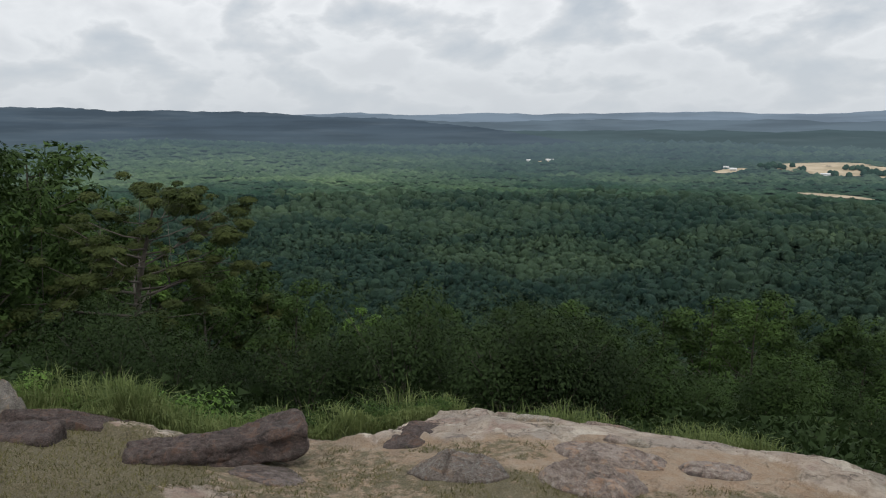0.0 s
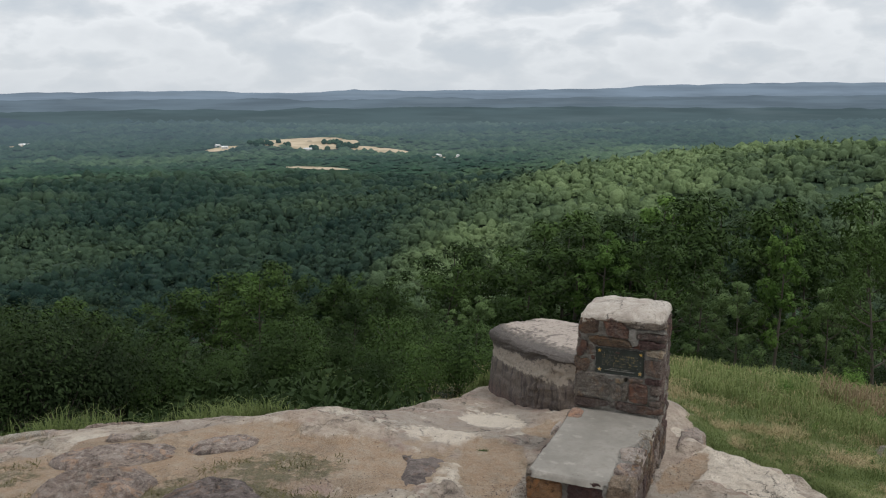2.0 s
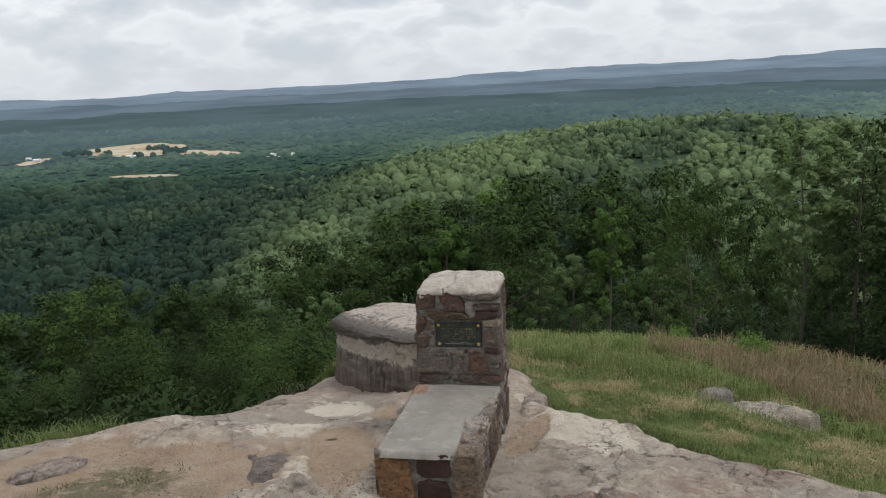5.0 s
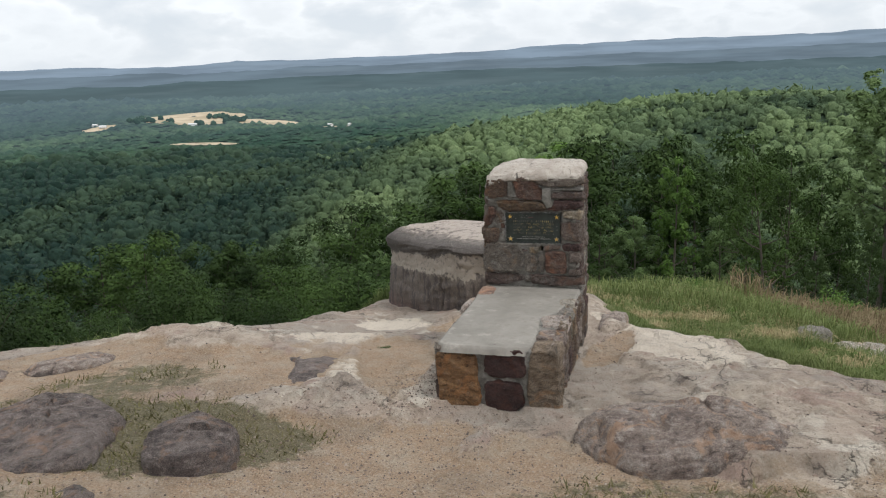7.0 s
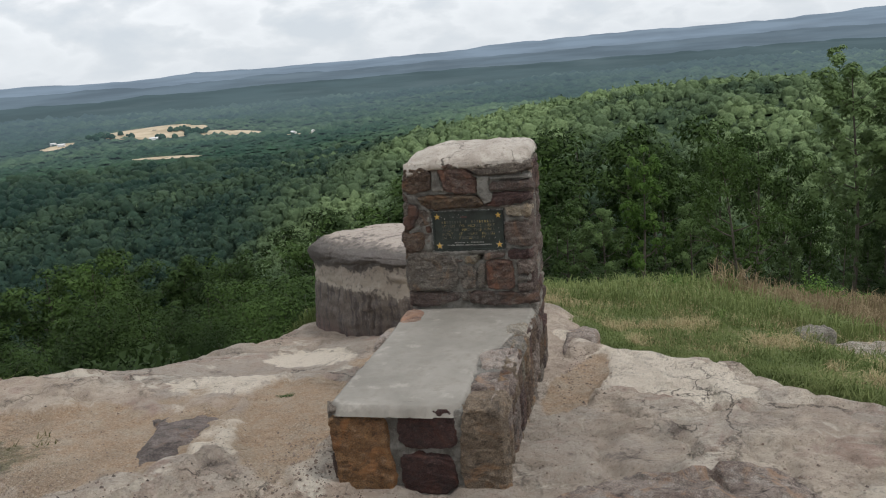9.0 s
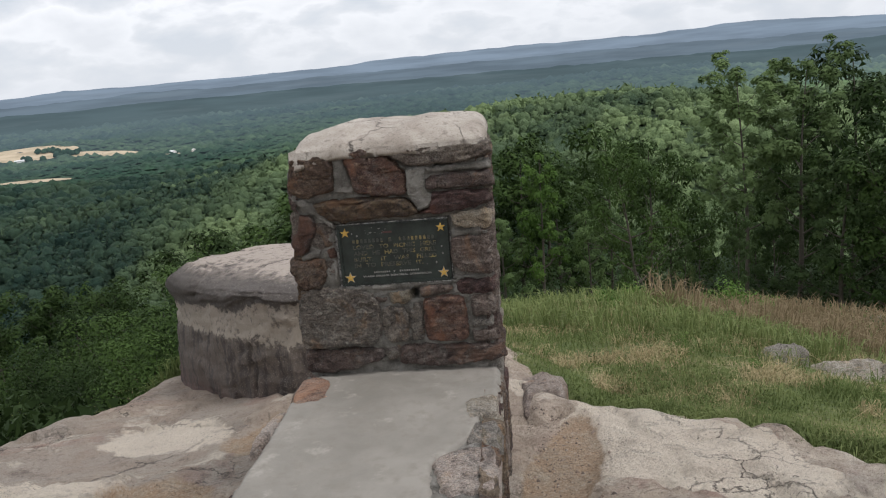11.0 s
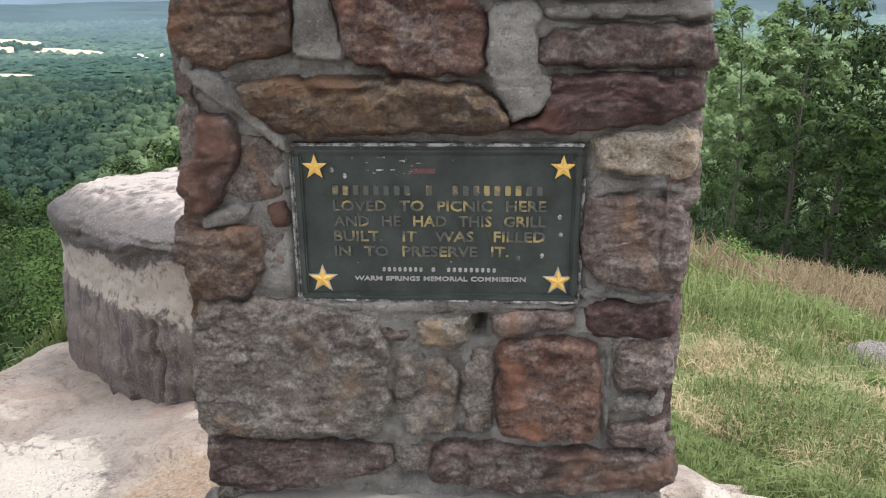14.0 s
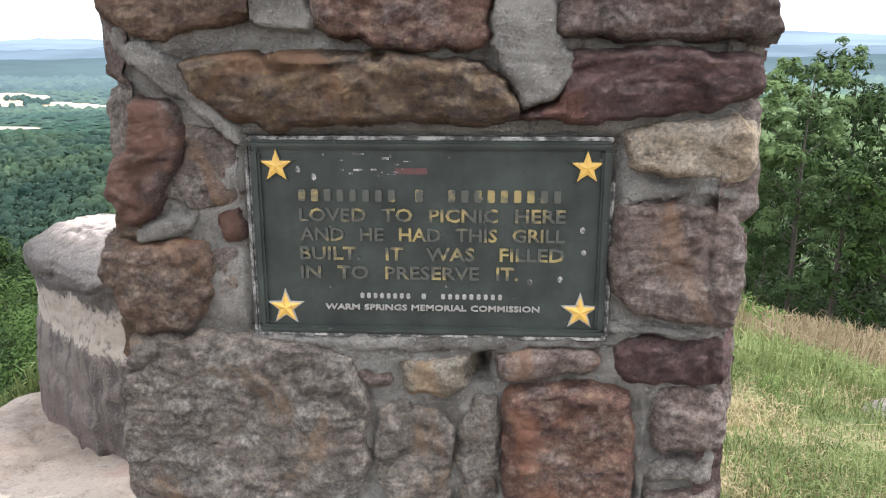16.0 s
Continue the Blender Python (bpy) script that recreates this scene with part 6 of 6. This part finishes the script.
SKY_E = np.array([-3.4, -3.2, -4.6, -9.0, -9.4, -9.4, -8.4, -9.3, -9.4, -9.0, -10.1, -10.7, -12.2, -13.3, -13.2, -14.0, -13.8, -13.7, -11.8, -10.0, -4.0, -2.2])
rng = np.random.default_rng(4)
EYE = np.array([1.25, -7.3, 3.3])
planted, first_use = [], set()
for row, (near, far, step) in enumerate(((47, 53, 2.9), (55, 64, 2.9), (66, 80, 4.6))):
    bearing = -42.0
    while bearing < 92:
        bearing += step * rng.uniform(0.7, 1.3)
        r = rng.uniform(near, far) - (10 if bearing < 10 else 0)
        x, y = EYE[0] - math.sin(radians(bearing)) * r, EYE[1] + math.cos(radians(bearing)) * r
        g = float(land(x, y))
        top = EYE[2] + math.tan(radians(float(np.interp(bearing, SKY_B, SKY_E)) - rng.uniform(0.0, 1.6))) * r
        way = np.array([x, y]) - LATE[:2]
        late = math.degrees(math.atan2(-way[0], way[1]))
        if late < 16:
            top = LATE[2] + math.tan(radians(float(np.interp(late, LATE_B, LATE_E)) - rng.uniform(0.0, 1.6))) * math.hypot(*way)
        high = top - g
        if high < 2.5:
            continue
        high = min(high, 20.0)
        pick = int(rng.integers(0, 5))
        if rng.uniform() < 0.6 and kinds[pick].name.startswith("hardwood") and pick == 3:
            pick = 0
        if late < -12 and rng.uniform() < 0.35:
            pick = (1, 5)[int(rng.integers(0, 2))]
        k = high / 11.4
        wide = k * rng.uniform(0.95, 1.2) if high > 6 else k * 1.35
        wide *= 0.62 if -23 < late < -9.5 else 0.8 if late < 0 else 1.0
        m = Matrix.Translation((x, y, g - 0.2)) @ Matrix.Rotation(rng.uniform(0, 6.28), 4, "Z") @ Matrix.Diagonal((wide, wide, k, 1))
        if pick not in first_use:
            first_use.add(pick)
            kinds[pick].matrix_basis = m
        else:
            copy_thing(kinds[pick], m)
for n, (bearing, r, elev) in enumerate(((-16.9, 36, -1.1), (-20.2, 36.5, -1.0))):
    x, y = LATE[0] - math.sin(radians(bearing)) * r, LATE[1] + math.cos(radians(bearing)) * r
    g = float(land(x, y))
    k = (LATE[2] + math.tan(radians(elev)) * r - g) / 10.0
    slim[n].matrix_basis = Matrix.Translation((x, y, g - 0.2)) @ Matrix.Diagonal((k * 0.95, k * 0.95, k, 1))

# the pine on the left and two smaller ones beside it
pine = make_tree("pine_tree", "tall dark pine with open horizontal limbs", 71, 10.0, 4.2, 0.46, 26, 42000, 0.085, NEEDLE, 0.40, 0.142, 0.50, 2.6, 0.08, 0.026, 0.42, (0.2, 1.0), tufts=(0.72, 0.9, 1.0))


def seen_from_start(bearing, r):
    return EYE[0] - math.sin(radians(bearing)) * r, EYE[1] + math.cos(radians(bearing)) * r


def stand_tree(ob, bearing, r, elev, wide, turn=0.0, fresh=False):
    """Stands a tree 10 m high where its top shows at that height."""
    x, y = seen_from_start(bearing, r)
    g = float(land(x, y))
    k = (EYE[2] + math.tan(radians(elev)) * r - g) / 10.8
    m = Matrix.Translation((x, y, g - 0.2)) @ Matrix.Rotation(turn, 4, "Z") @ Matrix.Diagonal((k * wide, k * wide, k, 1))
    if fresh:
        ob.matrix_basis = m
    else:
        copy_thing(ob, m)


stand_tree(pine, 80.2, 40, -3.6, 1.0, 0.0, True)
small = make_tree("pine_tree", "small dark pine with a thin pointed crown", 72, 10.0, 2.8, 0.25, 13, 4600, 0.2, NEEDLE, 0.25, 0.26, 0.5, 2.4, 0.05, 0.014)
stand_tree(small, 71.0, 50, -11.3, 1.0, 0.0, True)
stand_tree(small, 69.0, 56, -12.4, 1.1, 2.0)
stand_tree(kinds[2], 88.4, 42, -2.9, 0.75, 1.0)
stand_tree(kinds[0], 91.5, 40, -2.0, 1.0, 2.0)
stand_tree(kinds[4], 84.6, 45, -6.5, 0.75, 3.0)
stand_tree(kinds[1], 81.5, 47, -9.0, 0.8, 4.0)
stand_tree(kinds[0], 75.5, 47, -11.0, 0.8, 5.0)

# ---- shrubs along the rim ----


def make_shrub(name, label, seed, high, wide, leaves, leaf, mat):
    rng = np.random.default_rng(seed)
    shrub = thing(name, label, "shrub")
    wood, centres, sizes = [], [], []
    for n in range(9):
        a, r = rng.uniform(0, 6.28), wide * rng.uniform(0.15, 0.55)
        tip = np.array([math.cos(a) * r, math.sin(a) * r, high * rng.uniform(0.45, 0.95)])
        j = np.linspace(0, 1, 4)[:, None]
        wood.append(tube(tip * (j ** (1.5, 1.5, 0.9)) - (0, 0, 0.1), 0.012 * high * np.array([1.0, 0.7, 0.5, 0.2]), 4))
        centres += [tip, tip * (0.8, 0.8, 0.65)]
        sizes += [wide * 0.24, wide * 0.28]
    part("stem", mesh_of("stem", *joined(wood)), BARK, shrub)
    part("foliage", mesh_of("foliage", *leaf_cloud(rng, centres, sizes, leaves, leaf, 0.8), False), mat, shrub)
    return shrub


def shrubs(proto, spots, seed):
    rng = random.Random(seed)
    for n, (x, y, k) in enumerate(spots):
        m = Matrix.Translation(at_ground(x, y, 0.05)) @ Matrix.Rotation(rng.uniform(0, 6.28), 4, "Z") @ Matrix.Diagonal((k, k, k * rng.uniform(0.85, 1.15), 1))
        if n == 0:
            proto.matrix_basis = m
        else:
            copy_thing(proto, m)


low = make_shrub("low_shrub", "bright green low shrub at the rim of the rock", 81, 0.50, 1.2, 2600, 0.05, LEAF_LIGHT)
shrubs(low, ((-8.7, -3.9, 0.9), (-8.9, -4.5, 1.0), (-9.0, -5.1, 1.0), (-9.2, -5.7, 0.85), (-9.5, -4.2, 1.0), (-8.4, -3.3, 0.55), (-8.1, -2.5, 0.5), (-9.9, -6.7, 0.8), (-9.7, -5.0, 1.1), (-10.4, -5.8, 1.0), (-7.5, -1.9, 0.45)), 1)
rim_bush = make_shrub("leafy_bush", "dark green leafy bush on the slope below the rock", 82, 1.9, 2.3, 5200, 0.065, LEAF)
spots = []
rng2 = random.Random(9)
for n in range(42):
    b = radians(16 + 74 * n / 30 + rng2.uniform(-1, 1)) if n < 30 else radians(44 + 44 * (n - 30) / 22)
    r = rng2.uniform(19, 32) if n < 30 else rng2.uniform(17, 24)
    spots.append((EYE[0] - math.sin(b) * r, EYE[1] + math.cos(b) * r, rng2.uniform(0.75, 1.25)))
left = [s for s in spots if math.degrees(math.atan2(EYE[0] - s[0], s[1] - EYE[1])) > 46]
shrubs(rim_bush, [s for s in spots if s not in left], 2)
shade_bush = make_shrub("leafy_bush", "dense dark green bush below the rim of the rock", 86, 2.3, 2.6, 4800, 0.062, LEAF_SHADED)
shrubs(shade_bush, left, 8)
gen = np.random.default_rng(21)
count = 80000
ub, ur = np.radians(gen.uniform(24, 93, count)), np.exp(gen.uniform(math.log(9), math.log(52), count))
ux, uy = EYE[0] - np.sin(ub) * ur, EYE[1] + np.cos(ub) * ur
keep = outside(ux, uy) > 0.6 + 2.2 * smooth(-5.5, -4.0, ux)
ux, uy, ur = ux[keep], uy[keep], ur[keep]
lush = np.clip(0.55 + 0.9 * fbm(ux / 3.0, uy / 3.0, 0, 3, 22), 0.1, 1.6)
uz = land(ux, uy) + gen.uniform(0, 1, len(ux)) * lush * (0.35 + 0.018 * ur)
tri = np.stack([ux, uy, uz], -1)[:, None] + gen.normal(size=(len(ux), 3, 3)) * (0.025 + 0.0028 * ur)[:, None, None]
tagged(part("undergrowth", mesh_of("undergrowth", tri.reshape(-1, 3), np.arange(3 * len(ux)).reshape(-1, 3), False), LEAF_SHADED), "dark green undergrowth covering the slope below the rock", "undergrowth", kind="stuff")
under = make_shrub("leafy_bush", "shaded dark undergrowth at the foot of the trees", 85, 2.1, 3.6, 5200, 0.075, LEAF_SHADED)
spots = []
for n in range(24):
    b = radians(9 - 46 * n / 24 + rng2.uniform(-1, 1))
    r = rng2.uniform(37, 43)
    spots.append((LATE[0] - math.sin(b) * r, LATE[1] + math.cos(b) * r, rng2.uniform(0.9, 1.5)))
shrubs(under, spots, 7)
weed = make_shrub("leafy_weed", "bright green leafy weed growing among tall grass", 83, 0.75, 0.8, 800, 0.055, LEAF_LIGHT)
spots = []
for n in range(150):
    b, r = radians(rng2.uniform(-66, -8)), 3.0 * (7.5 ** rng2.uniform(0, 1))
    x, y = 0.4 - math.sin(b) * r, math.cos(b) * r
    if outside(np.array(x), np.array(y)) > 0.5 and math.hypot(x - 3.5, y - 3.9) > 1.2:
        # low near by, waist-high towards the trees
        spots.append((x, y, rng2.uniform(0.3, 0.75) * (1 + r / 24) * (0.32 if r < 6.5 else 0.7 if r < 9 else 1.0)))
spots += [(-3.3, 2.4, 0.45), (-3.0, 2.95, 0.4), (-3.7, 2.2, 0.5), (-3.5, 3.2, 0.6), (-4.2, 2.6, 0.6), (-3.9, 3.8, 0.8)]
shrubs(weed, spots, 3)
copy_thing(weed, Matrix.Translation((5.6, 15.2, float(land(5.6, 15.2)))) @ Matrix.Diagonal((1.7, 1.7, 2.0, 1)))
rim_weed = make_shrub("rim_weed", "dark green leafy weed growing wild on the slope", 84, 0.7, 1.1, 1100, 0.06, LEAF)
spots = []
for n in range(64):
    k = rng2.uniform(1.0, 6.6)
    a, c = RIM[int(k)], RIM[int(k) + 1]
    f, away = k - int(k), rng2.uniform(0.5, 4.5)
    spots.append((a[0] + (c[0] - a[0]) * f - away * 0.55, a[1] + (c[1] - a[1]) * f + away * 0.83, rng2.uniform(0.5, 1.1)))
for n in range(60):
    b, r = radians(rng2.uniform(-48, -2)), rng2.uniform(12, 30)
    spots.append((LATE[0] - math.sin(b) * r, LATE[1] + math.cos(b) * r, rng2.uniform(0.4, 0.95)))
shrubs(rim_weed, spots, 6)
copy_thing(rim_weed, Matrix.Translation(on_rock(-1.31, -0.12, 0.01)) @ Matrix.Rotation(0.3, 4, "Z") @ Matrix.Diagonal((0.26, 0.10, 0.05, 1)))

# ---- grass ----


def grass(name, label, x, y, high, wide, mat, seed, droop=0.5):
    rng = np.random.default_rng(seed)
    z = land(x, y)
    count = len(x)
    a = rng.uniform(0, 6.28, count)
    side = np.stack([np.cos(a), np.sin(a), 0 * a], -1) * (wide / 2)[:, None]
    foot = np.stack([x, y, z - 0.02], -1)
    lean = rng.normal(size=(count, 2)) * (high * droop * 0.5)[:, None]
    far = np.hypot(lean[:, 0], lean[:, 1])
    bend = foot + np.stack([lean[:, 0] * 0.35, lean[:, 1] * 0.35, high * 0.72], -1)
    tip = foot + np.stack([lean[:, 0], lean[:, 1], np.maximum(high - 0.45 * far, 0.25 * high)], -1)
    # each blade rises and then arches over
    pts = np.stack([foot, bend - side, bend + side, tip], 1).reshape(-1, 3)
    k = 4 * np.arange(count)[:, None, None]
    return tagged(part(name, mesh_of(name, pts, (np.array([[0, 2, 1], [1, 2, 3]]) + k).reshape(-1, 3), False), mat), label, "grass", kind="stuff")


def meadow(count, seed, r0, r1, b0, b1, centre=(0.5, 0.0), clump=0.0):
    """Random places on the slope below the rim, thicker near by."""
    rng = np.random.default_rng(seed)
    r = np.exp(rng.uniform(math.log(r0), math.log(r1), count))
    b = np.radians(rng.uniform(b0, b1, count))
    x, y = centre[0] - np.sin(b) * r, centre[1] + np.cos(b) * r
    if clump:
        keep = fbm(x / clump, y / clump, 0.5, 2, seed) > 0.05
        x, y, r = x[keep], y[keep], r[keep]
    keep = (outside(x, y) > 0.04) & (((x - 3.5) / 1.15) ** 2 + ((y - 3.85) / 0.62) ** 2 > 1)
    return x[keep], y[keep], r[keep], rng


x, y, r, g = meadow(190000, 1, 0.8, 32, -112, 62)
lush = np.clip(1.0 + 2.2 * fbm(x / 0.7, y / 0.7, 0, 3, 23), 0.7, 2.0) * np.clip(r / 5, 0.75, 1)
grass("green_grass", "thick green grass on the slope beside the rock", x, y, g.uniform(0.04, 0.12, len(x)) * (1 + r / 16) * lush, 0.0042 + 0.0009 * r, GRASS, 1, 1.3)
x, y, r, g = meadow(46000, 2, 7.0, 34, -70, -13, clump=1.0)
grass("tall_dry_grass", "tall straw brown grass in patches", x, y, g.uniform(0.25, 0.75, len(x)) * (1 + r / 70), 0.005 + 0.0010 * r, TALLDRY, 2, 0.7)
x, y, r, g = meadow(60000, 5, 4.5, 34, -70, 20, clump=0.8)
grass("tall_green_grass", "tall green grass among the straw", x, y, g.uniform(0.14, 0.44, len(x)) * (1 + r / 45), 0.006 + 0.0011 * r, GRASS, 5, 0.8)
x, y, r, g = meadow(190000, 3, 0.9, 32, -112, 40, clump=0.55)
wild = outside(x, y) > 0.55 + 0.5 * fbm(x / 0.5, y / 0.5, 0, 2, 25)
x, y, r = x[wild], y[wild], r[wild]
grass("straw", "dry fallen grass among the green", x, y, g.uniform(0.06, 0.19, len(x)) * (1 + r / 14) * np.clip(r / 6, 0.7, 1), 0.0036 + 0.0008 * r, DRY, 3, 1.6)
rng = np.random.default_rng(12)
along = rng.uniform(0, 10.6, 34000)
i = along.astype(int)
rim_xy = RIM[i] + (RIM[i + 1] - RIM[i]) * (along - i)[:, None]
away = rng.exponential(0.7, len(i)) + 0.05
x, y = rim_xy[:, 0] - away * 0.55, rim_xy[:, 1] + away * 0.83
keep = outside(x, y) > 0.05
x, y = x[keep], y[keep]
grass("rim_grass", "green grass along the rim of the rock", x, y, rng.uniform(0.20, 0.56, len(x)) * (1 - 0.66 * smooth(2.6, 1.4, np.hypot(x + 3.0, y - 2.4))) * np.clip(1 + fbm(x / 0.8, y / 0.8, 0, 3, 24), 0.4, 1.7), 0.013 + 0 * x, GRASS, 4, 0.7)

# ---- fields and farm buildings far off ----
for cx, cy, rx, ry, turn in FIELDS:
    a = np.linspace(0, 2 * np.pi, 41)[:-1]
    rad = np.linspace(0.05, 1.0, 8)
    u, v = (rad[:, None] * rx * np.cos(a)).ravel(), (rad[:, None] * ry * np.sin(a)).ravel()
    c, s = math.cos(radians(turn)), math.sin(radians(turn))
    x, y = cx + u * c - v * s, cy + u * s + v * c
    f = part("field", mesh_of("field", np.stack([x, y, land(x, y) + 6.0], -1), grid_faces(8, 40, True)), STRAW)
    tagged(f, "pale harvested field between dark woods", "field", kind="structure")


rng = np.random.default_rng(33)
fx = np.concatenate([rng.normal(-1285, 28, 20), rng.normal(-1490, 26, 20), rng.normal(-1225, 18, 16), rng.normal(-1400, 90, 16)])
fy = np.concatenate([rng.normal(2160, 22, 20), rng.normal(2060, 30, 20), rng.normal(2150, 24, 16), rng.normal(2045, 8, 16)])
v, f = dome(2, 6)
fs = rng.uniform(5, 11, len(fx))
pts = v[None] * fs[:, None, None] + np.stack([fx, fy, land(fx, fy) + 8 + 0.3 * fs], -1)[:, None]
me = mesh_of("field_trees", pts.reshape(-1, 3), (f[None] + (len(v) * np.arange(len(fx)))[:, None, None]).reshape(-1, 3))
attribute(me, "sunlit", np.repeat(rng.uniform(0, 0.15, len(fx)), len(v)))
attribute(me, "haze_glow", np.full(len(fx) * len(v), 0.16))
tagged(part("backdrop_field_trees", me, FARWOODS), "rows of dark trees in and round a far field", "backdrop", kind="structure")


def farm_building(x, y, size, turn):
    sx, sy, sz = size
    house = thing("farm_building", "small white farm building far off in the valley", "building", (x, y, float(land(x, y)) + 7.0))
    house.rotation_euler[2] = radians(turn)
    bm = bmesh.new()
    bmesh.ops.create_cube(bm, size=1, matrix=Matrix.Translation((0, 0, sz / 2)) @ Matrix.Diagonal((sx, sy, sz, 1)))
    part("wall", bm, WHITE, house)
    bm = bmesh.new()
    vs = [bm.verts.new(c) for c in ((-sx * 0.54, -sy * 0.56, sz), (sx * 0.54, -sy * 0.56, sz), (sx * 0.54, sy * 0.56, sz), (-sx * 0.54, sy * 0.56, sz), (-sx * 0.54, 0, sz * 1.5), (sx * 0.54, 0, sz * 1.5))]
    for f in ((0, 1, 5, 4), (2, 3, 4, 5), (0, 4, 3), (1, 2, 5)):
        bm.faces.new([vs[k] for k in f])
    bmesh.ops.recalc_face_normals(bm, faces=bm.faces)
    bmesh.ops.translate(bm, verts=bm.verts, vec=(0, 0, 0.05))
    part("roof", bm, WHITE, house)


for n, (x, y) in enumerate(((-1600, 1990), (-1550, 1960), (-1290, 2010), (-2270, 1760), (-2220, 1810), (-2180, 1790), (-770, 1905), (-820, 1895))):
    farm_building(x, y, (15 + 4 * (n % 3), 9, 5), 20 * n)

# dry tufts on the mossy ground
rng = np.random.default_rng(15)
x, y = rng.uniform(-9.5, 3.5, 90000), rng.uniform(-8.0, 0.5, 90000)
z, d_, m_, _ = rock_surface(x, y)
keep = (m_ + 0.35 * fbm(x * 3, y * 3, 0, 3, 91) > 0.62) & (outside(x, y) < -0.3) & ~((np.abs(x) < 0.5) & (y > -1.6))
x, y, z = x[keep][:16000], y[keep][:16000], z[keep][:16000]
count = len(x)
a, high = rng.uniform(0, 6.28, count), rng.uniform(0.015, 0.055, count)
side = np.stack([np.cos(a), np.sin(a), 0 * a], -1) * 0.006
foot = np.stack([x, y, z - 0.005], -1)
tip = foot + np.stack([rng.normal(size=count) * high * 0.8, rng.normal(size=count) * high * 0.8, high], -1)
tagged(part("dry_turf", mesh_of("dry_turf", np.stack([foot - side, foot + side, tip], 1).reshape(-1, 3), np.arange(3 * count).reshape(-1, 3), False), TURF),
       "short dry yellow green turf on the dirt", "grass", kind="stuff")
